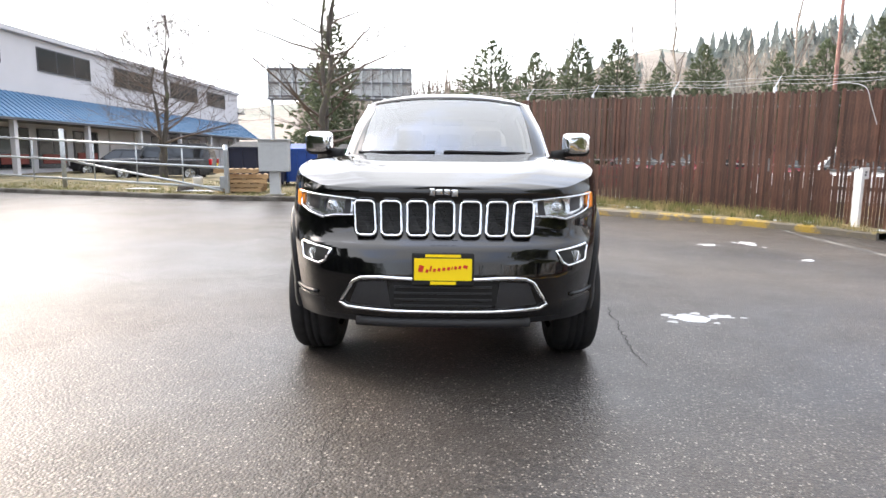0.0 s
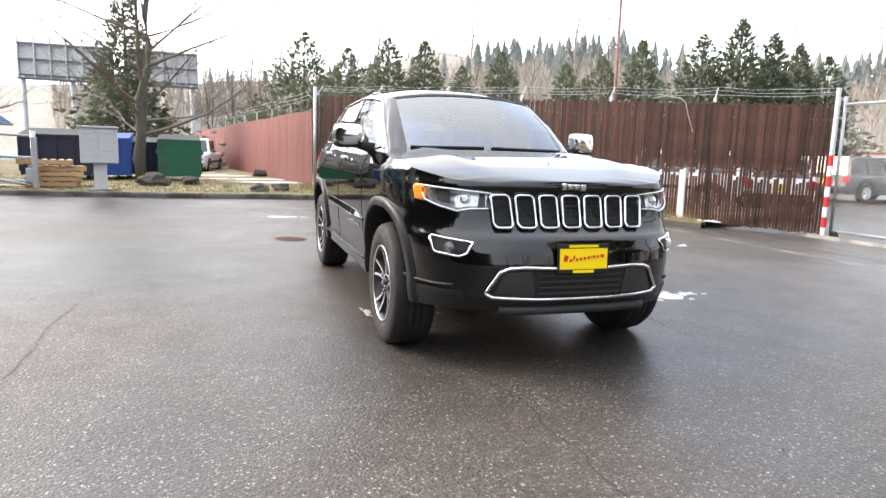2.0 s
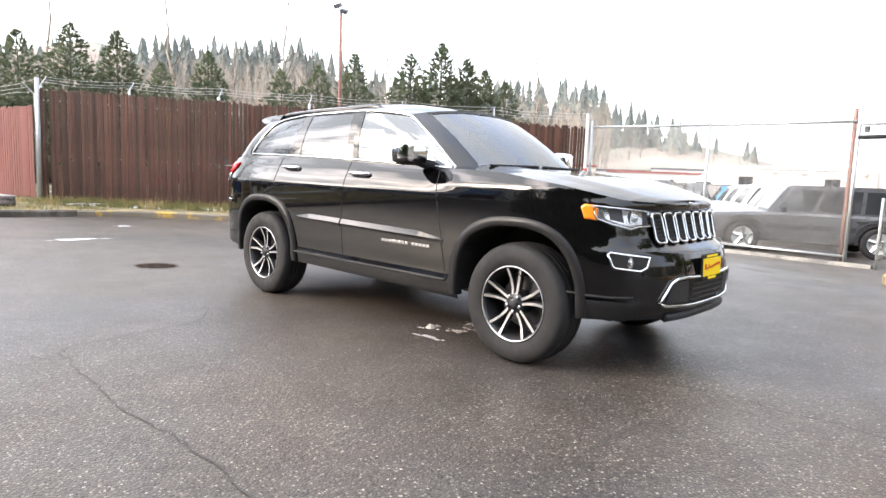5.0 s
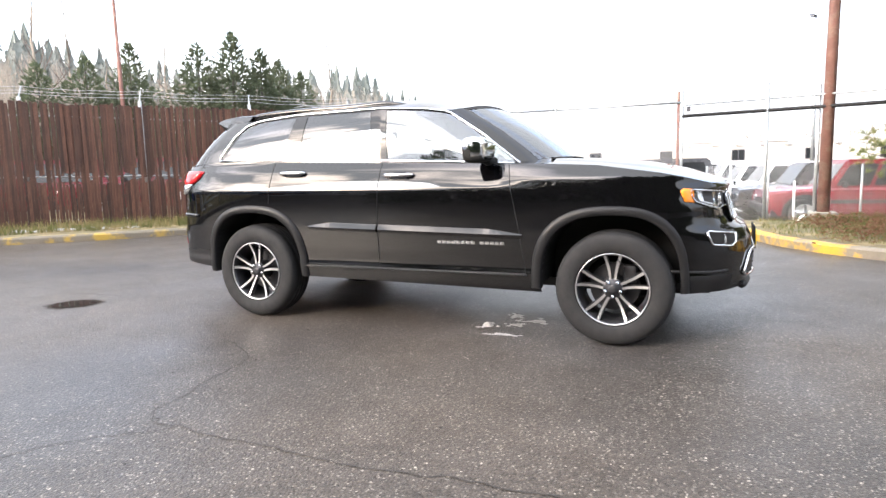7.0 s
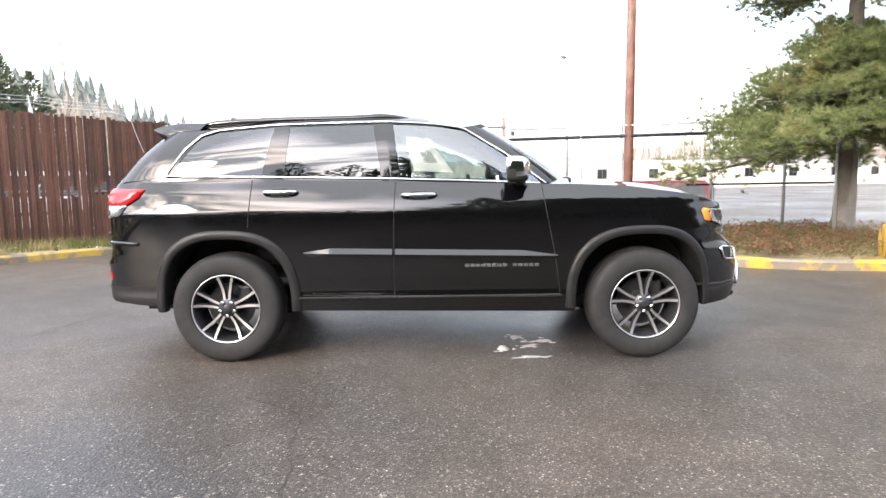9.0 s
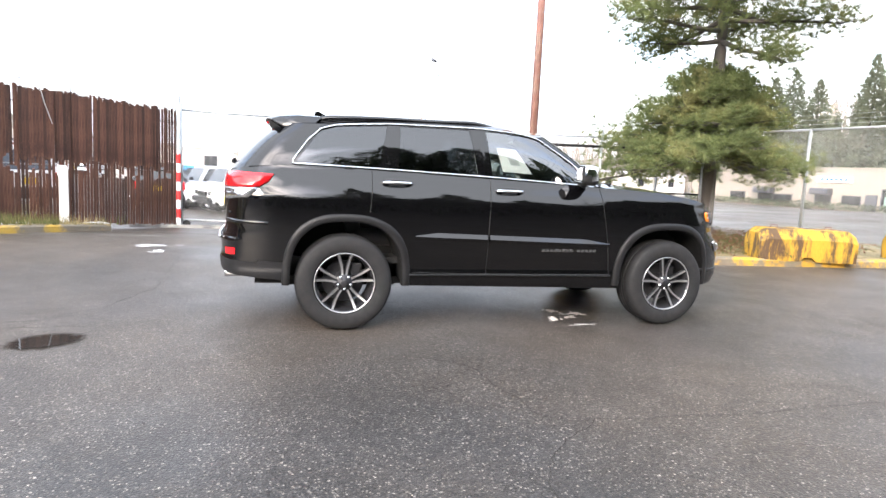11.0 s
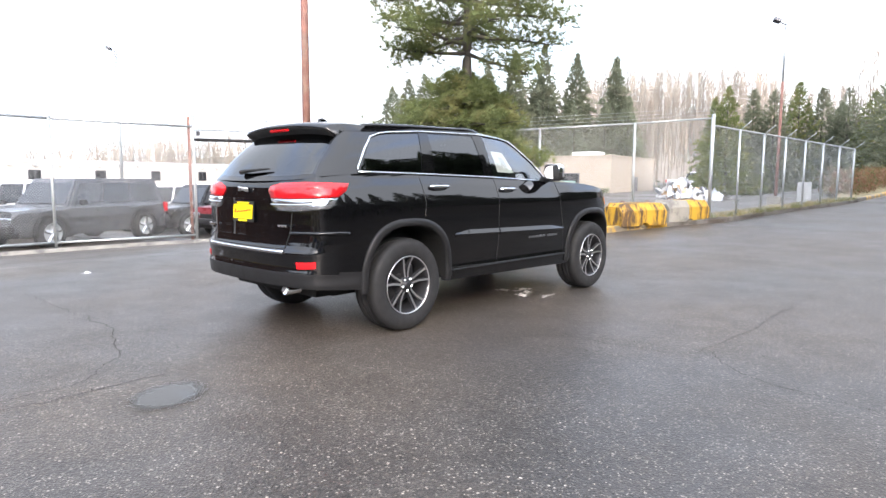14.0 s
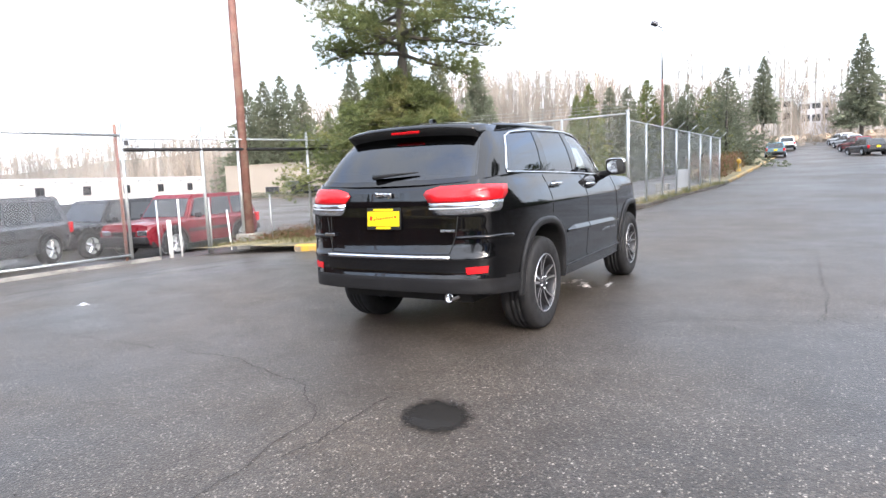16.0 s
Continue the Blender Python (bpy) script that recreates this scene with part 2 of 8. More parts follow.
M["pocket"] = material("dark_grey_alloy", (0.04, 0.04, 0.044), 0.4, 0.5, vary=0.1)
M["rubber"] = material("tyre_rubber", (0.013, 0.013, 0.014), 0.75, vary=0.25, scale=14, bump=0.2, bump_scale=200, rough_vary=0.12)
M["glass"] = pane_material("clear_glass", (0.55, 0.62, 0.61), 2.3)
M["tint"] = pane_material("privacy_glass", (0.03, 0.034, 0.04), 1.75)
M["lens"] = material("lamp_lens", (0.85, 0.88, 0.9), 0.03, vary=0.03, transmission=0.85, rough_vary=0.01)
M["amber"] = material("amber_lens", (0.85, 0.25, 0.02), 0.12, vary=0.05, spec=0.6)
M["redlens"] = material("red_lens", (0.50, 0.008, 0.012), 0.12, vary=0.1, coat=0.25)
M["reflector"] = material("silver_reflector", (0.5, 0.52, 0.55), 0.18, 0.9, vary=0.2, scale=30)
M["yellowplate"] = material("yellow_plate", (0.90, 0.66, 0.0), 0.35, vary=0.03)
M["red_ink"] = material("red_print", (0.55, 0.03, 0.015), 0.4, vary=0.05)
M["white_paint"] = material("white_paint", (0.78, 0.78, 0.77), 0.4, vary=0.06)
M["paper"] = material("white_paper", (0.85, 0.86, 0.84), 0.7, vary=0.03)
M["leather"] = material("dark_leather", (0.03, 0.03, 0.032), 0.5, vary=0.15, bump=0.2, bump_scale=200)
M["slat"] = material("brown_slats", (0.050, 0.0205, 0.0135), 0.55, vary=0.35, scale=1.6, fine=40, island=0.6, alt=(0.105, 0.050, 0.032), alt_scale=1.4, alt_amount=0.55, stretch=(6, 6, 0.8), bump=0.2, bump_scale=40)
M["slat_red"] = material("faded_red_slats", (0.165, 0.052, 0.046), 0.65, vary=0.3, scale=1.2, fine=30, island=0.2, stretch=(5, 5, 0.8), bump=0.15, bump_scale=40)
M["galv"] = material("galvanised_steel", (0.42, 0.44, 0.45), 0.45, 0.7, vary=0.2, scale=12, bump=0.1)
M["rust"] = material("rusted_red_pole", (0.20, 0.10, 0.08), 0.75, vary=0.3, scale=5, alt=(0.22, 0.14, 0.11), alt_scale=4, alt_amount=0.4, bump=0.3, bump_scale=60)
M["concrete"] = material("concrete", (0.25, 0.235, 0.205), 0.85, vary=0.25, scale=4, fine=70, alt=(0.15, 0.14, 0.13), alt_scale=2.5, alt_amount=0.35, bump=0.5, bump_scale=80)
M["yellow"] = material("worn_yellow_paint", (0.46, 0.275, 0.03), 0.6, vary=0.2, scale=5, fine=50, alt=(0.17, 0.145, 0.11), alt_scale=2.4, alt_amount=0.6, bump=0.4, bump_scale=70)
M["yellow_dull"] = material("nearly_worn_off_yellow", (0.42, 0.28, 0.05), 0.75, vary=0.25, scale=4, fine=50, alt=(0.15, 0.13, 0.10), alt_scale=2.0, alt_amount=0.75, bump=0.4, bump_scale=70)
M["yellow_block"] = material("streaked_yellow_paint", (0.46, 0.27, 0.022), 0.7, vary=0.35, scale=3, fine=40, alt=(0.085, 0.05, 0.025), alt_scale=2.4, alt_amount=0.55, stretch=(1.9, 1.9, 0.45), bump=0.4, bump_scale=60)
M["grass"] = material("winter_grass", (0.15, 0.13, 0.07), 0.9, vary=0.4, scale=3, fine=90, alt=(0.24, 0.19, 0.10), alt_scale=1.5, alt_amount=0.5, bump=0.8, bump_scale=60)
M["blade"] = material("grass_blades", (0.14, 0.15, 0.05), 0.8, vary=0.4, scale=2, alt=(0.30, 0.24, 0.12), alt_scale=2.0, alt_amount=0.5)
M["bramble"] = material("dead_bramble", (0.21, 0.11, 0.065), 0.85, vary=0.4, scale=4, alt=(0.11, 0.12, 0.04), alt_scale=3, alt_amount=0.5)
M["snow"] = material("old_snow", (0.55, 0.56, 0.58), 0.5, vary=0.12, scale=20, bump=0.6, bump_scale=60)
M["bark"] = material("grey_bark", (0.085, 0.075, 0.065), 0.9, vary=0.35, scale=6, fine=40, bump=0.8, bump_scale=30, alt=(0.11, 0.12, 0.05), alt_scale=2.5, alt_amount=0.35, stretch=(1, 1, 0.3))
M["birch"] = material("pale_bark", (0.32, 0.27, 0.22), 0.9, vary=0.3, scale=5, fine=30)
M["twig"] = material("bare_twigs", (0.15, 0.12, 0.10), 0.9, vary=0.3, scale=3)
M["needle"] = material("pine_needles", (0.19, 0.222, 0.088), 0.75, vary=0.5, scale=1.3, fine=9, alt=(0.25, 0.24, 0.10), alt_scale=1.2, alt_amount=0.35)
M["fir"] = material("fir_needles", (0.125, 0.15, 0.09), 0.8, vary=0.45, scale=0.5, fine=5, alt=(0.14, 0.15, 0.095), alt_scale=0.7, alt_amount=0.4)
# brown lightened so that distance haze sits in the colour
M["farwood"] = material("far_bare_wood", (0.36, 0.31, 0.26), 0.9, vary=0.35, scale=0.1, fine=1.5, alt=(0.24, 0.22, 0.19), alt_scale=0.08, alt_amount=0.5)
# haze is put into this green, far paler than the near firs
M["farfir"] = material("hazed_fir_wood", (0.24, 0.27, 0.255), 0.9, vary=0.3, scale=0.1, fine=1.5, alt=(0.30, 0.32, 0.30), alt_scale=0.05, alt_amount=0.5)
# hill colour raised as well, a painted haze
M["hill"] = material("hazed_hill", (0.27, 0.235, 0.20), 0.95, vary=0.35, scale=0.06, fine=0.7, alt=(0.17, 0.18, 0.15), alt_scale=0.03, alt_amount=0.5, bump=1.0, bump_scale=0.6)
M["stucco"] = material("white_stucco", (0.56, 0.55, 0.57), 0.85, vary=0.06, scale=0.6, fine=30, bump=0.1)
M["cream"] = material("cream_concrete_wall", (0.58, 0.545, 0.50), 0.85, vary=0.08, scale=0.4, fine=20, alt=(0.55, 0.51, 0.44), alt_scale=0.5, alt_amount=0.3)
M["beige"] = material("beige_block_wall", (0.31, 0.27, 0.225), 0.85, vary=0.08, scale=0.5, fine=20)
M["blue_metal"] = material("blue_metal_roof", (0.06, 0.16, 0.29), 0.4, 0.2, vary=0.15, scale=1.0)
M["window"] = material("dark_window_glass", (0.02, 0.022, 0.025), 0.06, vary=0.1, spec=0.8, rough_vary=0.02)
M["brick_red"] = material("dark_red_wall", (0.20, 0.05, 0.04), 0.8, vary=0.15)
M["wood"] = material("pallet_wood", (0.42, 0.28, 0.15), 0.8, vary=0.3, scale=5, stretch=(1, 8, 8), island=0.2)
M["blue_bin"] = material("blue_steel", (0.015, 0.06, 0.28), 0.5, vary=0.2)
M["dark_bin"] = material("dark_blue_steel", (0.01, 0.012, 0.03), 0.5, vary=0.2)
M["green_bin"] = material("green_steel", (0.01, 0.10, 0.05), 0.5, vary=0.2, alt=(0.05, 0.06, 0.04), alt_scale=3, alt_amount=0.2)
M["mailgrey"] = material("pale_grey_enamel", (0.46, 0.47, 0.47), 0.45, vary=0.06)
M["rock"] = material("dark_rock", (0.06, 0.05, 0.045), 0.9, vary=0.4, scale=5, bump=0.8, bump_scale=20)
M["redpaint"] = material("red_paint", (0.60, 0.03, 0.03), 0.5, vary=0.1)
M["wire"] = material("dull_wire", (0.46, 0.47, 0.48), 0.5, 0.35, vary=0.1)
M["lampgrey"] = material("lamp_housing", (0.10, 0.10, 0.11), 0.5, 0.3, vary=0.1)
M["crack"] = material("dark_crack", (0.040, 0.036, 0.032), 0.8, vary=0.2, scale=20)
M["damp_seam"] = material("damp_seam", (0.040, 0.035, 0.030), 0.6, vary=0.4, scale=6, fine=80, bump=0.4, bump_scale=80)
M["seam"] = material("pale_gutter", (0.20, 0.19, 0.17), 0.6, vary=0.3, scale=3, fine=60, alt=(0.09, 0.085, 0.08), alt_scale=2, alt_amount=0.5)
M["water"] = puddle_material()
for key, c in (("car_white", (0.72, 0.73, 0.74)), ("car_grey", (0.06, 0.063, 0.07)), ("car_red", (0.15, 0.012, 0.02)), ("car_silver", (0.42, 0.44, 0.46)), ("car_blue", (0.05, 0.22, 0.42)), ("car_teal", (0.08, 0.16, 0.20)), ("car_black", (0.012, 0.012, 0.014))):
    M[key] = material(key, c, 0.3, 0.0, vary=0.05, coat=0.4, spec=0.35)
# paler copy of the fir colour, with haze over distant trees mixed in
M["fir_pale"] = material("hazed_fir_needles", (0.22, 0.24, 0.165), 0.8, vary=0.4, scale=0.4, fine=4, alt=(0.22, 0.225, 0.16), alt_scale=0.5, alt_amount=0.4)
for key in ("fir", "fir_pale", "needle", "blade", "farfir", "bramble"):
    leafy(M[key], 0.5)
M["paint"].node_tree.nodes["Principled BSDF"].inputs["Coat IOR"].default_value = 1.56
M["poster"] = material("pale_green_poster", (0.22, 0.34, 0.30), 0.6, vary=0.3, scale=3)
M["soil_bank"] = material("bare_soil_bank", (0.30, 0.23, 0.16), 0.9, vary=0.3, scale=0.4, fine=6, bump=0.5, bump_scale=4)
M["kerb_dirty"] = material("dirty_kerb", (0.13, 0.12, 0.105), 0.9, vary=0.3, scale=3, fine=50, alt=(0.06, 0.05, 0.04), alt_scale=1.2, alt_amount=0.5, bump=0.5, bump_scale=70)
M["slush"] = material("grey_slush", (0.42, 0.41, 0.40), 0.35, vary=0.25, scale=25, bump=0.6, bump_scale=60)

# ---- building tools ----
def part(name, bm, mat, parent=None, label="", smooth=False, at=None):
    """Links a bmesh as one mesh object under a thing or a part."""
    me = bpy.data.meshes.new(name)
    bm.to_mesh(me)
    bm.free()
    for m in mat if isinstance(mat, (list, tuple)) else (mat,):
        me.materials.append(M[m])
    if smooth:
        for f in me.polygons:
            f.use_smooth = True
    ob = new(name, me)
    if parent:
        ob.parent = parent
    if at is not None:
        ob.matrix_basis = at
    if label:
        ob["label"] = label
    return ob


def thing(name, label, category, group="", kind="", at=None):
    ob = tagged(new(name), label, category, group, kind)
    ob.empty_display_size = 0.2
    if at is not None:
        ob.matrix_basis = at
    return ob


def same_mesh(name, ob, parent, m):
    """Another object on the mesh of ob."""
    o = new(name, ob.data)
    o.parent = parent
    o.matrix_basis = m
    return o


def box(bm, c, s, rot=None, bevel=0.0):
    m = Matrix.Translation(c) @ (rot.to_4x4() if rot else Matrix()) @ Matrix.Diagonal((*s, 1))
    r = bmesh.ops.create_cube(bm, size=1.0, matrix=m)
    if bevel:
        es = list({e for v in r["verts"] for e in v.link_edges})
        bmesh.ops.bevel(bm, geom=es, offset=bevel, segments=2, affect="EDGES", profile=0.6)
    return bm


def boxed(c, s, rot=None, bevel=0.0):
    return box(bmesh.new(), c, s, rot, bevel)


def rod(bm, a, b, r0, r1=None, seg=8, caps=True):
    """A tapered round bar from a to b."""
    a, b = Vector(a), Vector(b)
    r1 = r0 if r1 is None else r1
    d = b - a
    if d.length < 1e-6:
        return bm
    q = d.to_track_quat("Z", "Y")
    rings = []
    for p, r in ((a, r0), (b, r1)):
        rings.append([bm.verts.new(p + q @ Vector((r * math.cos(k * 2 * math.pi / seg), r * math.sin(k * 2 * math.pi / seg), 0))) for k in range(seg)])
    for k in range(seg):
        bm.faces.new((rings[0][k], rings[0][(k + 1) % seg], rings[1][(k + 1) % seg], rings[1][k]))
    if caps:
        bm.faces.new(rings[0][::-1])
        bm.faces.new(rings[1])
    return bm


def pipe(bm, pts, r, seg=8, closed=False, flat=1.0):
    """A round bar along a line of points; r a number or one a point."""
    pts = [Vector(p) for p in pts]
    n = len(pts)
    rings = []
    for i, p in enumerate(pts):
        a = pts[(i - 1) % n] if closed or i else p
        b = pts[(i + 1) % n] if closed or i < n - 1 else p
        q = (b - a).to_track_quat("Z", "Y")
        rr = r[i] if isinstance(r, (list, tuple)) else r
        rings.append([bm.verts.new(p + q @ Vector((rr * math.cos(k * 2 * math.pi / seg), flat * rr * math.sin(k * 2 * math.pi / seg), 0))) for k in range(seg)])
    for i in range(n if closed else n - 1):
        a, b = rings[i], rings[(i + 1) % n]
        for k in range(seg):
            bm.faces.new((a[k], a[(k + 1) % seg], b[(k + 1) % seg], b[k]))
    if not closed:
        bm.faces.new(rings[0][::-1])
        bm.faces.new(rings[-1])
    return bm


def lathe(bm, prof, seg=32, axis="X", centre=(0, 0, 0), close=False):
    """Turns a profile of (along, radius) round an axis."""
    c = Vector(centre)
    rings = []
    for a, r in prof:
        ring = []
        for k in range(seg):
            t = 2 * math.pi * k / seg
            u, v = r * math.cos(t), r * math.sin(t)
            ring.append(bm.verts.new(c + Vector((a, u, v) if axis == "X" else (u, a, v) if axis == "Y" else (u, v, a))))
        rings.append(ring)
    for i in range(len(rings) - 1 + (1 if close else 0)):
        a, b = rings[i], rings[(i + 1) % len(rings)]
        for k in range(seg):
            bm.faces.new((a[k], a[(k + 1) % seg], b[(k + 1) % seg], b[k]))
    return bm


def grid(bm, fn, nu, nv, flip=False):
    """A sheet of nu by nv cells through fn(u, v)."""
    vs = [[bm.verts.new(fn(i / nu, j / nv)) for j in range(nv + 1)] for i in range(nu + 1)]
    for i in range(nu):
        for j in range(nv):
            q = (vs[i][j], vs[i + 1][j], vs[i + 1][j + 1], vs[i][j + 1])
            bm.faces.new(q[::-1] if flip else q)
    return vs


def prism(bm, poly, depth, m=None):
    """A flat outline (x, y) drawn out along z, then placed by m."""
    m = m or Matrix()
    a = [bm.verts.new(m @ Vector((x, y, 0))) for x, y in poly]
    b = [bm.verts.new(m @ Vector((x, y, depth))) for x, y in poly]
    n = len(poly)
    bm.faces.new(a[::-1])
    bm.faces.new(b)
    for i in range(n):
        bm.faces.new((a[i], a[(i + 1) % n], b[(i + 1) % n], b[i]))
    return bm


def lerp(a, b, t):
    return a + (b - a) * t


def table(x, xs, ys):
    return float(np.interp(x, xs, ys))


def spline(pts, n):
    """n + 1 points of a smooth curve through pts, evenly spaced along it."""
    p = [np.array(q, float) for q in pts]
    p = [2 * p[0] - p[1]] + p + [2 * p[-1] - p[-2]]
    out = []
    for i in range(1, len(p) - 2):
        for k in range(24):
            t = k / 24
            out.append(0.5 * ((2 * p[i]) + (-p[i - 1] + p[i + 1]) * t + (2 * p[i - 1] - 5 * p[i] + 4 * p[i + 1] - p[i + 2]) * t * t + (-p[i - 1] + 3 * p[i] - 3 * p[i + 1] + p[i + 2]) * t ** 3))
    out.append(p[-2])
    out = np.array(out)
    s = np.r_[0, np.cumsum(np.linalg.norm(np.diff(out, axis=0), axis=1))]
    w = np.linspace(0, s[-1], n + 1)
    return np.stack([np.interp(w, s, out[:, k]) for k in range(out.shape[1])], 1)


def smooth01(t):
    t = min(1.0, max(0.0, t))
    return t * t * (3 - 2 * t)


def ground_z(x, y):
    """Height of the asphalt: level round the car, falling to the yard in the east, rising along the road to the south."""
    z = table(-y, (5, 12, 22, 63, 130, 260), (0, 0.14, 0.42, 1.6, 5.5, 16.0)) if y < -5 else 0.0
    z *= 1 - 0.85 * smooth01((x - 3) / 7)
    e = table(x, (5.5, 9.3, 12, 30, 60, 120), (0, -0.2, -0.31, -0.62, -0.95, -1.15)) if x > 5.5 else 0.0
    w = smooth01((y + 9) / 5) if y < -1 else 1 - smooth01((y - 5) / 8)
    e -= 0.18 * smooth01((x - 9.5) / 2) * smooth01((-1.5 - y) / 2.5) * (1 - smooth01((x - 24) / 10))
    return z + e * (w if x < 30 else max(w, 0.3))

# ---- ground ----
def ground_sheet():
    def axis(lo, hi, near):
        out, v, step = [0.0], 0.0, 0.5
        while v < hi:
            step = 0.5 if v < near else step * 1.25
            v += step
            out.append(min(v, hi))
        v, step = 0.0, 0.5
        while v > lo:
            step = 0.5 if v > -near else step * 1.25
            v -= step
            out.insert(0, max(v, lo))
        return out
    xs, ys = axis(-900, 900, 14), axis(-900, 900, 16)
    bm = bmesh.new()
    vs = [[bm.verts.new((x, y, ground_z(x, y))) for y in ys] for x in xs]
    for i in range(len(xs) - 1):
        for j in range(len(ys) - 1):
            bm.faces.new((vs[i][j], vs[i + 1][j], vs[i + 1][j + 1], vs[i][j + 1]))
    return tagged(part("ground", bm, "asphalt", smooth=True), "wet worn grey asphalt yard and road", "asphalt", kind="structure")


ground_sheet()
KERB_N = spline([(-34, 20.5), (-20, 16.0), (-8.4, 12.2), (-3.7, 11.2), (-0.8, 11.0), (1.3, 10.3), (3.0, 8.4), (4.9, 6.7), (6.4, 5.5), (7.0, 4.9)], 120)
KERB_S = spline([(5.6, -2.5), (4.4, -3.0), (3.3, -4.1), (2.75, -5.6), (2.35, -7.6), (2.0, -9.6), (1.55, -11.2), (1.25, -12.4), (0.9, -17), (0.25, -22.6), (0.15, -40), (0.0, -75)], 150)


def kerb(name, line, label, mats, side, height=0.13, width=0.15, cut=None):
    """A cast kerb along a line, rounded on the road side; side +1 puts its back to the left of the line."""
    prof = [(0.0, -0.05), (0.0, height - 0.03), (0.03, height), (width, height), (width, -0.05)]
    bm = bmesh.new()
    rings = []
    n = len(line)
    for i in range(n):
        a, b = line[max(i - 1, 0)], line[min(i + 1, n - 1)]
        t = (b - a) / np.linalg.norm(b - a)
        nx, ny = -t[1] * side, t[0] * side
        wob = 0.008 * noise.noise(Vector((line[i][0] * 1.7, line[i][1] * 1.7, 0)))
        rings.append([bm.verts.new((line[i][0] + nx * o, line[i][1] + ny * o, ground_z(*line[i]) + h + (wob if h > 0 else 0))) for o, h in prof])
    for i in range(n - 1):
        for k in range(len(prof) - 1):
            f = bm.faces.new((rings[i][k], rings[i + 1][k], rings[i + 1][k + 1], rings[i][k + 1]))
            f.material_index = 1 if cut and cut(*line[i]) else 0
    bm.faces.new(rings[0])
    bm.faces.new(rings[-1][::-1])
    bmesh.ops.recalc_face_normals(bm, faces=bm.faces)
    return tagged(part(name, bm, mats), label, "kerb", kind="structure")


kerb("kerb_north", KERB_N, "concrete kerb, worn yellow paint near the fence", ("kerb_dirty", "yellow_dull"), 1, cut=lambda x, y: x > 0.3)
kerb("kerb_south", KERB_S, "yellow painted kerb round the planted island", ("yellow", "kerb_dirty"), 1, cut=lambda x, y: y < -9.8 and y > -24)


def verge(name, line, far, label, mat, category, bump=0.05, rise=0.0, n=14):
    """A strip of soil from the back of a kerb to a far line."""
    bm = bmesh.new()
    m = len(line) - 1

    def at(u, v):
        p, q = line[int(round(u * m))], far(u)
        x, y = lerp(p[0], q[0], v), lerp(p[1], q[1], v)
        z = ground_z(x, y) + 0.115 + rise * v + bump * noise.noise(Vector((x * 0.8, y * 0.8, 3.0))) * min(1, v * 4)
        return x, y, z
    grid(bm, at, m, n)
    bmesh.ops.recalc_face_normals(bm, faces=bm.faces)
    return tagged(part(name, bm, mat, smooth=True), label, category, kind="structure")


def far_north(u):
    x = lerp(-44, 12.5, u)
    return (x, lerp(38, 8.0, smooth01((u - 0.65) / 0.35)))


verge("ground_verge_north", [np.array(p) + (np.array((0.02, 0.12)) if p[0] < 2 else np.array((0.1, 0.1))) for p in KERB_N], far_north, "winter grass and bare soil behind the kerb", "grass", "grass", rise=0.12)


def far_south(u):
    p = KERB_S[int(round(u * (len(KERB_S) - 1)))]
    w = table(-p[1], (2.4, 4, 7, 9, 11, 12.4, 23, 30, 75), (2.9, 4.6, 5.3, 3.6, 1.2, 0.75, 0.7, 3.0, 6.0))
    return p[0] + w, p[1] - 0.02 * w


verge("ground_verge_south", [np.array(p) + np.array((0.13, -0.02)) for p in KERB_S], far_south, "planted island with soil and dead grass", "grass", "grass", rise=0.05)


def ribbon(name, pts, width, mat, label, category, wander=0.05, n=40, lift=0.004):
    """A thin uneven band on the asphalt: a crack or a seam."""
    line = spline(pts, n)
    bm = bmesh.new()
    rows = []
    for i in range(n + 1):
        a, b = line[max(i - 1, 0)], line[min(i + 1, n)]
        t = (b - a) / (np.linalg.norm(b - a) + 1e-9)
        k = noise.noise(Vector((line[i][0] * 3.1, line[i][1] * 3.1, 7.0))) * wander
        k2 = noise.noise(Vector((line[i][0] * 17, line[i][1] * 17, 2.0))) * wander * 0.4
        x, y = line[i][0] - t[1] * (k + k2), line[i][1] + t[0] * (k + k2)
        w = width * (0.6 + 0.8 * abs(noise.noise(Vector((x * 5, y * 5, 1.0))))) * (0.3 if i in (0, n) else 1) * 0.5
        rows.append([bm.verts.new((x - t[1] * q, y + t[0] * q, ground_z(x, y) + lift)) for q in (-w, w)])
    for a, b in zip(rows, rows[1:]):
        bm.faces.new((a[0], b[0], b[1], a[1]))
    bmesh.ops.recalc_face_normals(bm, faces=bm.faces)
    return tagged(part(name, bm, mat), label, category, kind="structure")


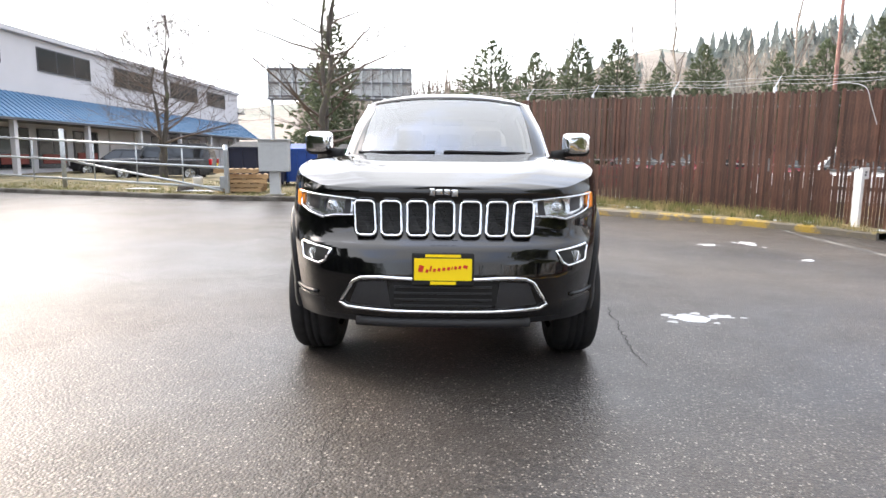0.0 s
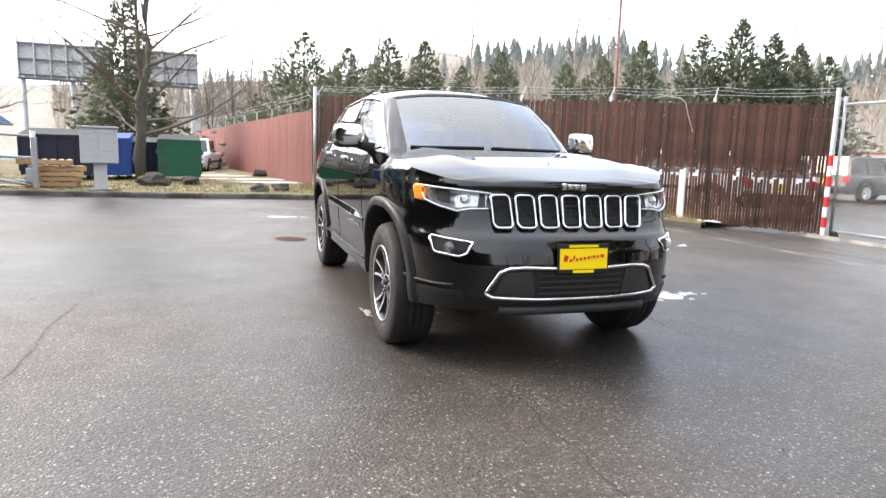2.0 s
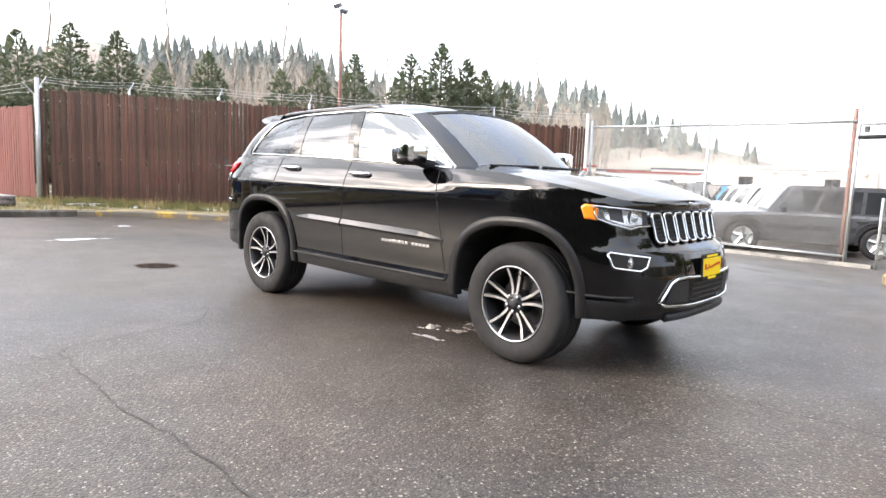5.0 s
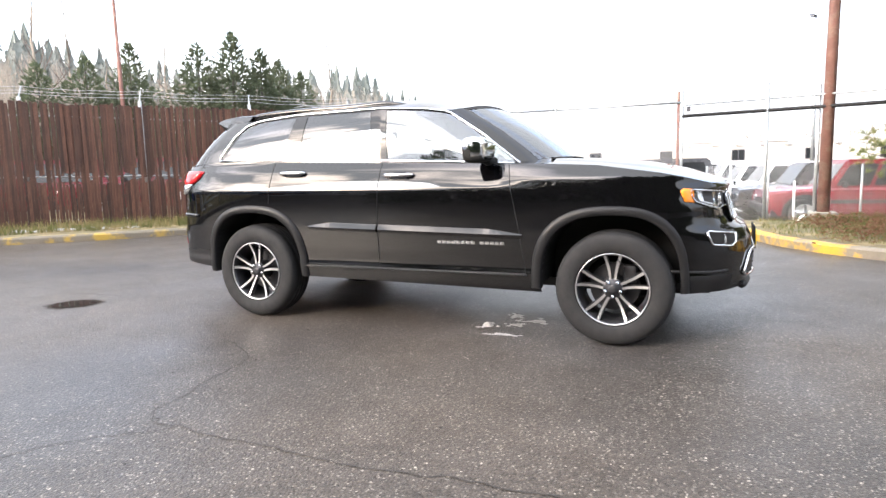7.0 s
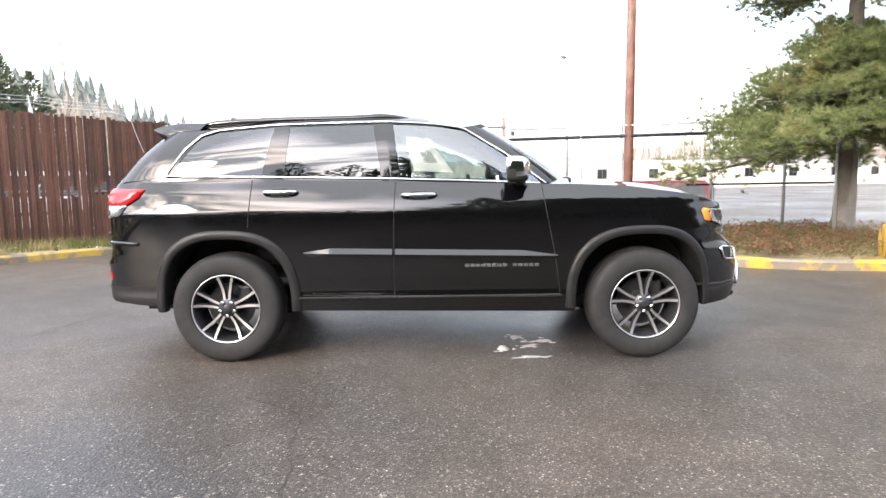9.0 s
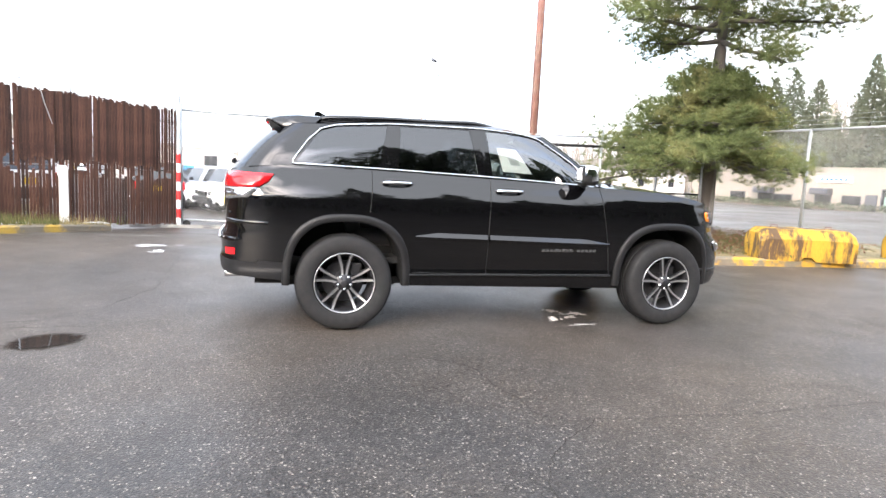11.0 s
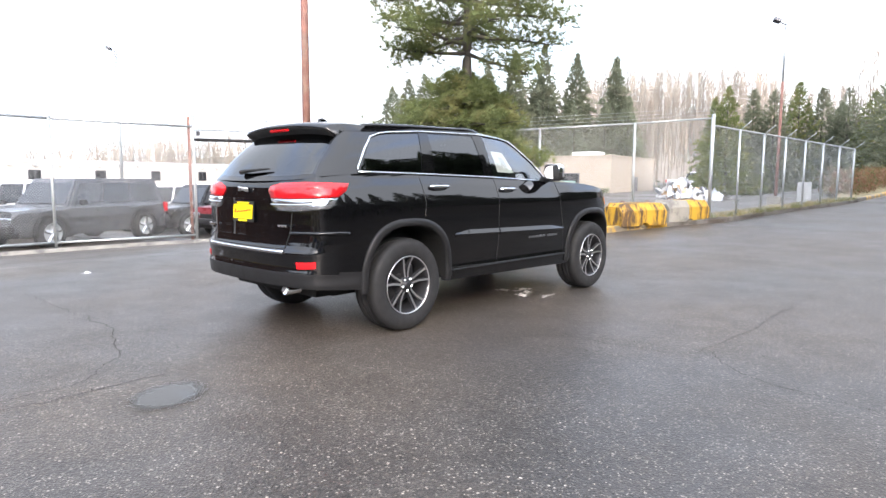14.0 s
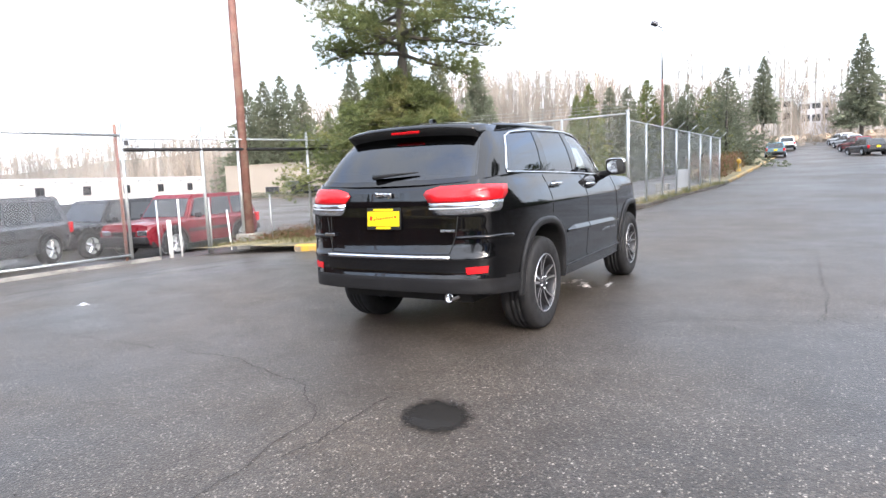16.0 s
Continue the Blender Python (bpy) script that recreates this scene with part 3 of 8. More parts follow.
for pts, w, mt in (
    ([(-2.97, -3.0), (-2.93, -2.2), (-2.95, -1.5), (-2.97, -0.6), (-2.93, 0.3), (-2.8, 0.55), (-2.3, 0.67), (-1.8, 0.82), (-1.62, 1.2)], 0.009, "damp_seam"),
    ([(-2.93, 0.3), (-3.25, 0.68), (-3.7, 0.88), (-4.3, 0.95), (-5.4, 1.0)], 0.007, "crack"),
    ([(-0.48, -3.8), (-0.47, -3.12), (-0.46, -2.75), (-0.5, -2.36)], 0.008, "crack"),
    ([(1.34, -0.35), (1.22, -1.26), (1.23, -1.84)], 0.009, "crack"),
    ([(-0.6, 4.9), (-0.57, 4.56), (-0.54, 4.37), (-0.44, 4.11), (-0.44, 3.82), (-0.1, 3.5), (0.25, 3.36), (0.73, 3.21), (1.17, 3.14), (2.32, 3.19), (3.3, 3.22)], 0.008, "crack"),
    ([(-0.64, 4.27), (-0.69, 4.01), (-0.63, 3.69), (-0.68, 3.37)], 0.012, "crack"),
):
    ribbon("ground_crack", pts, w, mt, "dark crack in the asphalt" if mt == "crack" else "dark damp seam between two layers of asphalt", "crack", 0.07, 90)
ribbon("road_seam", [(6.3, 7.0), (5.85, 5.2), (5.75, 3.0), (5.62, 1.2), (5.5, -0.2), (5.2, -1.4), (4.95, -2.3)], 0.10, "seam", "pale worn gutter seam along the gate apron", "gutter", 0.03, 60)
ribbon("road_seam", [(6.9, 4.8), (6.6, 3.0), (6.5, 1.2), (6.35, -0.4), (5.9, -2.2)], 0.03, "crack", "dark joint of the gate apron", "joint", 0.04, 60)


def puddle(x, y, rx, ry, turn):
    """A shallow pool; its mesh is a disc of radius about 1.3, scaled to its place."""
    bm = bmesh.new()
    bmesh.ops.create_circle(bm, cap_ends=True, segments=48, radius=1.3)
    ob = part("water_puddle", bm, "water", at=pose(x, y, ground_z(x, y) + 0.006, 0, 0, turn) @ Matrix.Diagonal((rx, ry, 1, 1)))
    return tagged(ob, "shallow rain puddle on the asphalt", "puddle", kind="structure")


puddle(-1.06, 3.52, 0.24, 0.30, 40)


def snow_clump(x, y, rx, ry, h, seed, n=16):
    """A low, ragged heap of old snow."""
    bm = bmesh.new()
    z0 = ground_z(x, y)

    def at(u, v):
        a, r = 2 * math.pi * u, v
        k = 1 + 0.45 * noise.noise(Vector((math.cos(a) * 1.6 + seed, math.sin(a) * 1.6, seed))) + 0.2 * noise.noise(Vector((math.cos(a) * 5 + seed, math.sin(a) * 5, seed)))
        px, py = x + rx * r * k * math.cos(a), y + ry * r * k * math.sin(a)
        return px, py, ground_z(px, py) - 0.004 + (0.004 + h * (1 - r * r) * (0.7 + 0.6 * noise.noise(Vector((px * 14, py * 14, seed)))))
    grid(bm, at, n, 5)
    bmesh.ops.remove_doubles(bm, verts=bm.verts, dist=0.0008)
    bmesh.ops.recalc_face_normals(bm, faces=bm.faces)
    return bm


SLUSH = ((1.90, -0.66, 0.15, 0.11, 0.03), (2.16, -0.60, 0.10, 0.04, 0.008), (3.73, 3.56, 0.10, 0.07, 0.02), (4.44, 2.23, 0.06, 0.04, 0.02), (4.39, 3.78, 0.09, 0.22, 0.012), (-0.64, -0.50, 0.045, 0.045, 0.03), (-0.42, -0.82, 0.05, 0.08, 0.012), (-0.56, -0.70, 0.035, 0.05, 0.012), (-0.85, -0.68, 0.03, 0.07, 0.006), (-0.30, -0.62, 0.05, 0.04, 0.015), (-0.95, 6.6, 0.30, 0.09, 0.010), (0.4, 8.4, 0.10, 0.06, 0.012))
slush_rnd = random.Random(88)
for x, y, rx, ry, h in SLUSH:
    tagged(part("snow_clump", snow_clump(x, y, rx, ry, h, x * 3.3), "slush" if abs(x) < 1.5 and y < 0 else "snow", smooth=True), "small clump of melting snow on the asphalt", "snow", "snow clumps")
    for k in range(5):
        a, o = slush_rnd.uniform(0, 6.28), slush_rnd.uniform(1.1, 2.0)
        q = slush_rnd.uniform(0.12, 0.3)
        tagged(part("snow_clump", snow_clump(x + rx * o * math.cos(a), y + ry * o * math.sin(a), rx * q + 0.008, ry * q + 0.008, h * 0.4, k + x, 9), "slush", smooth=True), "small crumb of melting snow on the asphalt", "snow", "snow clumps")

# ---- fences ----
FC, RW, CL, GP = Vector((0.62, 14.2, 0)), Vector((9.25, 4.05, 0)), Vector((9.35, 1.25, 0)), Vector((9.0, -1.45, 0))
TALL, FEND = Vector((1.60, -11.75, 0)), Vector((0.42, -22.4, 0))


def gz(v, add=0.0):
    return Vector((v[0], v[1], ground_z(v[0], v[1]) + add))


def chain_mesh(a, b, z0a, z1a, z0b, z1b, pitch=0.056, r=0.0014):
    """Two families of crossed strands over an upright panel from a to b."""
    bm = bmesh.new()
    d = (b - a)
    L = Vector((d[0], d[1], 0)).length
    H = max(z1a - z0a, z1b - z0b)
    nrm = Vector((-d[1], d[0], 0)).normalized()

    def pos(s, h, off):
        t = s / L
        z0, z1 = lerp(z0a, z0b, t), lerp(z1a, z1b, t)
        p = a + d * t
        return Vector((p[0], p[1], z0 + (z1 - z0) * h / H)) + nrm * off
    for sgn in (1, -1):
        k = -H
        while k < L + H:
            s0, s1 = k, k + sgn * H
            h0, h1 = 0.0, H
            if s0 > s1:
                s0, s1, h0, h1 = s1, s0, h1, h0
            lo, hi = max(s0, 0), min(s1, L)
            if hi - lo > 0.01:
                ha = h0 + (h1 - h0) * (lo - s0) / (s1 - s0)
                hb = h0 + (h1 - h0) * (hi - s0) / (s1 - s0)
                rod(bm, pos(lo, ha, 0.002 * sgn), pos(hi, hb, 0.002 * sgn), r, r, 3, False)
            k += pitch
    return bm


def slat_fence():
    f = thing("slat_fence", "tall chain-link fence woven with weathered brown privacy slats", "fence", kind="structure")
    d = RW - FC
    L = d.length
    u = d / L
    n = int(L / 0.0575)
    ang = math.atan2(u[1], u[0])
    random.seed(5)
    protos = []
    for w, lab in ((0.060, "wide"), (0.055, "mid"), (0.050, "narrow")):
        bm = bmesh.new()
        box(bm, (0, 0, 0.5), (w, 0.012, 1.0), None, 0.004)
        protos.append(bm)
    meshes = []
    for bm in protos:
        me = bpy.data.meshes.new("slat")
        bm.to_mesh(me)
        bm.free()
        me.materials.append(M["slat"])
        meshes.append(me)
    for i in range(n):
        s = (i + 0.5) / n
        p = FC + d * s
        z0 = ground_z(p[0], p[1]) + 0.08
        top = lerp(2.86, 2.38, s) + random.uniform(-0.04, 0.03)
        g = noise.noise(Vector((s * 9.0, 0.3, 0)))
        k = 2 if 0.36 < s < 0.52 and g > 0 or s > 0.76 else (1 if random.random() < 0.3 else 0)
        if random.random() < 0.008:
            continue
        lean = random.uniform(-0.008, 0.008)
        base = Matrix.Translation((p[0] + random.uniform(-0.006, 0.006), p[1], 0)) @ Matrix.Rotation(ang + random.uniform(-0.12, 0.12), 4, "Z") @ Matrix.Rotation(lean, 4, "Y")
        z0 += random.uniform(-0.03, 0.02)
        worn = (0.55 if 0.34 < s < 0.56 else 0.42 if s > 0.68 else 0.08)
        spans = [(z0, top)]
        if random.random() < worn:
            c = z0 + 0.98 + 0.12 * noise.noise(Vector((s * 30, 2.0, 0))) + random.uniform(-0.05, 0.05)
            spans = [(z0, c), (c + random.uniform(0.08, 0.26), top)]
        for lo, hi in spans:
            o = new("slat", meshes[k])
            o.parent = f
            o.matrix_basis = base @ Matrix.Translation((0, 0, lo)) @ Matrix.Diagonal((1, 1, hi - lo, 1))
        if k == 2 and s < 0.955 and random.random() < 0.9:
            # the upper half is woven double
            o = new("slat", meshes[0])
            o.parent = f
            zl = z0 + 1.22 + 0.10 * noise.noise(Vector((s * 40, 0, 0)))
            o.matrix_basis = Matrix.Translation((p[0] + 0.03 * u[0] + 0.02 * u[1], p[1] + 0.03 * u[1] - 0.02 * u[0], zl)) @ Matrix.Rotation(ang + random.uniform(-0.08, 0.08), 4, "Z") @ Matrix.Diagonal((1, 1, top - zl - 0.03, 1))
    nrm = Vector((-u[1], u[0], 0))
    for i in range(7):
        s = i / 6
        p = FC + d * s + nrm * 0.07
        b = bmesh.new()
        rod(b, gz(p, -0.1), (p[0], p[1], lerp(2.95, 2.5, s)), 0.035, 0.035, 10)
        part("post", b, "galv", f, smooth=True)
        b = bmesh.new()
        q = p - nrm * 0.02
        rod(b, (q[0], q[1], lerp(2.93, 2.48, s)), (q[0] - nrm[0] * -0.25, q[1] - nrm[1] * -0.25, lerp(3.2, 2.72, s)), 0.014, 0.012, 6)
        part("bracket_arm", b, "galv", f)
    part("mesh", chain_mesh(FC - nrm * 0.035, RW - nrm * 0.035, gz(FC, 0.1)[2], 2.88, gz(RW, 0.1)[2], 2.4, 0.075, 0.0016), "slat", f, "brown coated wire mesh")
    for h in (0.35, 1.25, 2.3):
        b = bmesh.new()
        rod(b, gz(FC + nrm * 0.05, h + (0.3 if h > 2 else 0)), gz(RW + nrm * 0.05, h), 0.018, 0.018, 6)
        part("rail", b, "galv", f, smooth=True)
    for k, (o, h) in enumerate(((0.09, 0.10), (0.17, 0.17), (0.25, 0.25))):
        b = bmesh.new()
        pts = []
        for i in range(61):
            s = i / 60
            p = FC + d * s + nrm * (o + 0.03)
            pts.append((p[0], p[1], lerp(2.93, 2.48, s) + h + 0.03 * noise.noise(Vector((s * 22, k * 5.0, 0))) - 0.04 * abs(math.sin(s * 6 * math.pi))))
        pipe(b, pts, 0.004, 4)
        part("barbed_wire", b, "wire", f)
    b = bmesh.new()
    p = FC + d * 0.78 - nrm * 0.06
    pts = [(p[0] - u[0] * 0.55, p[1] - u[1] * 0.55, 2.58), (p[0] - u[0] * 0.25, p[1] - u[1] * 0.25, 2.62), (p[0] + u[0] * 0.1, p[1] + u[1] * 0.1, 2.52), (p[0] + u[0] * 0.22, p[1] + u[1] * 0.22, 2.2), (p[0] + u[0] * 0.34, p[1] + u[1] * 0.34, 1.85)]
    pipe(b, spline(pts, 20), 0.008, 5)
    part("hanging_wire", b, "wire", f)
    return f


slat_fence()


def red_fence():
    f = thing("red_slat_fence", "long faded red slatted fence with barbed wire running away behind the verge", "fence", kind="structure")
    a, b = FC + Vector((-0.12, 0.1, 0)), Vector((-4.4, 46.0, 0))
    d = b - a
    L = d.length
    n = 240
    ang = math.atan2(d[1], d[0])
    bm = boxed((0, 0, 0.5), (L / n * 0.96, 0.012, 1.0), None, 0.003)
    me = bpy.data.meshes.new("slat")
    bm.to_mesh(me)
    bm.free()
    me.materials.append(M["slat_red"])
    random.seed(8)
    for i in range(n):
        s = (i + 0.5) / n
        p = a + d * s
        o = new("slat", me)
        o.parent = f
        o.matrix_basis = Matrix.Translation((p[0], p[1], 0.2)) @ Matrix.Rotation(ang + random.uniform(-0.05, 0.05), 4, "Z") @ Matrix.Diagonal((1, 1, 2.25 + random.uniform(-0.02, 0.02), 1))
    for i in range(12):
        p = a + d * (i / 11)
        q = bmesh.new()
        rod(q, (p[0] + 0.06, p[1], 0.1), (p[0] + 0.06, p[1], 2.75), 0.03, 0.03, 8)
        rod(q, (p[0] + 0.06, p[1], 2.72), (p[0] - 0.2, p[1], 3.0), 0.012, 0.012, 5)
        part("post", q, "galv", f)
    for k in range(3):
        q = bmesh.new()
        pipe(q, [(lerp(a[0], b[0], i / 30) - 0.07 * k, lerp(a[1], b[1], i / 30), 2.78 + 0.09 * k + 0.02 * math.sin(i * 2.3 + k)) for i in range(31)], 0.005, 4)
        part("barbed_wire", q, "wire", f)
    q = bmesh.new()
    rod(q, (FC[0] - 0.05, FC[1] - 0.06, 0), (FC[0] - 0.05, FC[1] - 0.06, 3.12), 0.05, 0.05, 12)
    part("corner_post", q, "galv", f, "galvanised corner post", smooth=True)


red_fence()


def yard_gate():
    """The rolling chain-link gate of the yard, with its striped end post."""
    g = thing("rolling_gate", "wide chain-link rolling gate in a galvanised pipe frame", "gate", kind="structure")
    a, b = RW + Vector((0.12, -0.05, 0)), GP
    za, zb = ground_z(a[0], a[1]), ground_z(b[0], b[1])
    q = bmesh.new()
    rod(q, (a[0], a[1], za + 0.1), (a[0], a[1], 2.55), 0.03, 0.03, 10)
    part("upright", q, "galv", g, smooth=True)
    for zz0, zz1, r in ((2.40, 2.36, 0.026), (za + 0.16, zb + 0.16, 0.024)):
        q = bmesh.new()
        rod(q, (a[0], a[1], zz0), (CL[0], CL[1], lerp(zz0, zz1, 0.5)), r, r, 8)
        rod(q, (CL[0], CL[1], lerp(zz0, zz1, 0.5)), (b[0], b[1], zz1), r, r, 8)
        part("rail", q, "galv", g, smooth=True)
    q = bmesh.new()
    rod(q, (CL[0], CL[1], ground_z(CL[0], CL[1]) - 0.1), (CL[0], CL[1], 2.40), 0.028, 0.028, 10)
    lathe(q, [(2.40, 0.034), (2.42, 0.034), (2.44, 0.02)], 10, "Z", (CL[0], CL[1], 0))
    part("middle_post", q, "galv", g, smooth=True)
    for p0, p1 in ((a, CL), (CL, b)):
        part("mesh", chain_mesh(Vector((p0[0], p0[1], 0)), Vector((p1[0], p1[1], 0)), ground_z(p0[0], p0[1]) + 0.15, 2.38, ground_z(p1[0], p1[1]) + 0.15, 2.36), "wire", g)
    q = bmesh.new()
    lathe(q, [(-0.03, 0.0), (-0.03, 0.07), (-0.02, 0.085), (0.02, 0.085), (0.03, 0.07), (0.03, 0.0)], 16, "X", (a[0] - 0.05, a[1] - 0.12, za + 0.085))
    part("wheel", q, "black", g, "small rubber gate wheel")
    # striped post
    s = thing("striped_post", "red and white striped gate post in galvanised steel", "post")
    p = RW + Vector((-0.05, -0.02, 0))
    z0 = ground_z(p[0], p[1])
    q = bmesh.new()
    rod(q, (p[0], p[1], z0 - 0.1), (p[0], p[1], 2.66), 0.042, 0.042, 12)
    lathe(q, [(2.66, 0.045), (2.69, 0.04), (2.71, 0.0)], 12, "Z", (p[0], p[1], 0))
    part("post", q, "galv", s, smooth=True)
    for i in range(8):
        q = bmesh.new()
        rod(q, (p[0], p[1], z0 + 0.02 + i * 0.2), (p[0], p[1], z0 + 0.22 + i * 0.2), 0.047, 0.047, 12)
        part("band", q, "redpaint" if i % 2 else "white_paint", s)
    # kerb strip under the gate
    bm = bmesh.new()

    def sill(u, v):
        y = lerp(5.0, -1.9, u)
        x = lerp(9.0, 9.22, v) - (0.3 if y < 0 else 0.0) * smooth01(-y / 1.5)
        return x, y, ground_z(x, y) + (0.07 if 0.1 < v < 0.9 else -0.02)
    grid(bm, sill, 30, 4)
    bmesh.ops.recalc_face_normals(bm, faces=bm.faces)
    tagged(part("kerb_gate_sill", bm, ("seam",)), "low worn concrete sill under the rolling gate", "kerb", kind="structure")


yard_gate()


def gate_frame():
    """The double end posts and overhead beams on which the gate rolls."""
    f = thing("gate_track", "overhead black steel beam and rails on galvanised posts", "gate frame", kind="structure")
    end = Vector((7.1, -8.0, 0))
    d = end - GP
    for k, (s, top) in enumerate(((0.0, 2.62), (-0.012, 2.58), (0.235, 2.6), (0.36, 2.5), (0.62, 2.5), (0.82, 2.35), (1.0, 2.35))):
        p = GP + d * s + Vector((0.03 if k % 2 else 0, 0, 0))
        q = bmesh.new()
        rod(q, gz(p, -0.1), (p[0], p[1], top), 0.032, 0.032, 10)
        part("post", q, "rust" if k == 1 else "galv", f, smooth=True)
    for h, r, m, s1 in ((2.30, 0.022, "galv", 1.0), (2.08, 0.035, "black", 0.86), (1.05, 0.02, "black", 1.0)):
        q = bmesh.new()
        a, b = GP + d * (0.55 if h < 1.5 else 0.0), GP + d * s1
        rod(q, (a[0], a[1], h), (b[0], b[1], h + 0.02), r, r, 8)
        part("beam", q, m, f, smooth=True)
    q = bmesh.new()
    box(q, (GP[0] + 0.02, GP[1] - 0.12, 2.22), (0.05, 0.08, 0.1), None, 0.01)
    part("roller_bracket", q, "lampgrey", f)
    # low chain-link panel beside the pole
    g = thing("low_fence", "low chain-link fence on white posts beside the gate", "fence", kind="structure")
    a, b = GP + Vector((-0.2, -0.5, 0)), Vector((7.9, -5.6, 0))
    part("mesh", chain_mesh(a, b, ground_z(a[0], a[1]) + 0.1, 1.05, ground_z(b[0], b[1]) + 0.25, 1.1), "wire", g)
    for i, s in enumerate((0.0, 0.12, 0.3, 0.42, 0.7, 1.0)):
        p = a.lerp(b, s)
        q = bmesh.new()
        rod(q, gz(p, -0.05), (p[0] + (0.06 if i == 3 else 0), p[1], 1.05 if i != 3 else 0.75), 0.02, 0.02, 8)
        part("post", q, "white_paint" if i in (1, 3) else "galv", g, smooth=True)
    q = bmesh.new()
    p = a.lerp(b, 0.06)
    rod(q, gz(p, -0.05), (p[0], p[1], 0.62), 0.045, 0.045, 14)
    part("bollard", q, "white_paint", g, "chipped white steel bollard", smooth=True)


gate_frame()


def link_fence():
    """The chain-link fence that rounds the planted island and follows the road."""
    f = thing("chain_link_fence", "tall galvanised chain-link fence with barbed wire arms", "fence", kind="structure")
    start = Vector((5.9, -6.9, 0))
    pts = [start, start.lerp(TALL, 0.30), start.lerp(TALL, 0.68), TALL]
    tops = [2.38, 2.5, 2.66, 2.82]
    for p, t in zip(pts[:-1], tops):
        q = bmesh.new()
        rod(q, gz(p, 0.0), (p[0], p[1], t), 0.03, 0.03, 10)
        part("post", q, "galv", f, smooth=True)
    q = bmesh.new()
    rod(q, gz(TALL, 0.0), (TALL[0], TALL[1], 2.92), 0.045, 0.045, 12)
    part("corner_post", q, "galv", f, "thick corner post", smooth=True)
    for i in range(3):
        p0, p1 = pts[i], pts[i + 1]
        part("mesh", chain_mesh(p0, p1, ground_z(p0[0], p0[1]) + 0.15, tops[i], ground_z(p1[0], p1[1]) + 0.15, tops[i + 1]), "wire", f)
        q = bmesh.new()
        rod(q, (p0[0], p0[1], tops[i]), (p1[0], p1[1], tops[i + 1]), 0.022, 0.022, 8)
        part("top_rail", q, "galv", f, smooth=True)
        for k in range(3):
            q = bmesh.new()
            rod(q, (p0[0], p0[1], tops[i] + 0.1 + 0.09 * k), (p1[0], p1[1], tops[i + 1] + 0.1 + 0.09 * k), 0.003, 0.003, 4)
            part("barbed_wire", q, "wire", f)
    n = 7
    prev = None
    for i in range(n + 1):
        p = TALL.lerp(FEND, i / n)
        z0 = ground_z(p[0], p[1])
        top = z0 + lerp(2.5, 1.95, i / n)
        if i:
            q = bmesh.new()
            rod(q, (p[0], p[1], z0), (p[0], p[1], top), 0.03, 0.03, 10)
            rod(q, (p[0], p[1], top), (p[0] - 0.28, p[1] - 0.03, top + 0.24), 0.014, 0.012, 6)
            part("post", q, "galv", f, smooth=True)
            a, b = prev
            part("mesh", chain_mesh(a, p, ground_z(a[0], a[1]) + 0.12, b, z0 + 0.12, top), "wire", f)
            q = bmesh.new()
            rod(q, (a[0], a[1], b), (p[0], p[1], top), 0.02, 0.02, 8)
            part("top_rail", q, "galv", f, smooth=True)
        prev = (p, top)


link_fence()


def pole(name, x, y, h, r0, r1, mat, label, lean=(0, 0), base=True, head="flood", upper=0.0):
    t = thing(name, label, "lamp post")
    z = ground_z(x, y)
    q = bmesh.new()
    rod(q, (x, y, z - 0.05), (x + lean[0], y + lean[1], h), r0, r1, 16)
    part("pole", q, mat, t, smooth=True)
    if upper:
        part("upper_pole", rod(bmesh.new(), (x + lean[0], y + lean[1], h - 0.1), (x + lean[0], y + lean[1], upper), r1 * 0.8, r1 * 0.7, 12), "galv", t, "slim grey upper pole", smooth=True)
        h = upper
    if base:
        q = bmesh.new()
        box(q, (x, y, z + 0.12), (0.45, 0.45, 0.42), None, 0.03)
        part("base", q, "concrete", t, "mossy concrete footing")
    if head:
        for k in (-1, 1) if head == "flood" else (1,):
            q = bmesh.new()
            g = 1.0 if head == "flood" else 0.55
            rod(q, (x + lean[0], y + lean[1], h - 0.05), (x + lean[0] + 0.35 * k * g, y + lean[1] + 0.25 * k * g, h + 0.12 * g), 0.03 * g, 0.03 * g, 6)
            box(q, (x + lean[0] + 0.45 * k * g, y + lean[1] + 0.32 * k * g, h + 0.2 * g), (0.42 * g, 0.34 * g, 0.2 * g), Euler((0.3 * k, -0.35, 0.6)).to_matrix(), 0.03 * g)
            part("floodlight", q, "lampgrey", t)
    return t


pole("brown_pole", 8.32, -3.95, 9.5, 0.105, 0.075, "rust", "tall rust-brown steel pole on a mossy concrete footing", (0.06, -0.04), head="")
pole("lamp_post", 17.0, 23.6, 9.3, 0.11, 0.07, "rust", "tall floodlight pole behind the slatted fence")
pole("lamp_post", 25.6, -5.9, 6.8, 0.075, 0.06, "galv", "slim floodlight pole in the yard", head="single")
pole("lamp_post", 2.1, -19.2, 4.6, 0.055, 0.045, "rust", "slim floodlight pole, rusty below and grey above", head="single", upper=6.55)

# ---- the black car ----
PLAN = [(0, -2.32), (0.25, -2.315), (0.48, -2.27), (0.68, -2.16), (0.82, -1.98), (0.895, -1.78), (0.925, -1.5), (0.928, -1.0), (0.925, 0), (0.928, 0.9), (0.935, 1.5), (0.92, 1.9), (0.87, 2.18), (0.78, 2.33), (0.55, 2.415), (0.25, 2.44), (0, 2.445)]
NS = 220
LINE = spline(PLAN, NS)
LINE[0][0] = LINE[-1][0] = 0.0
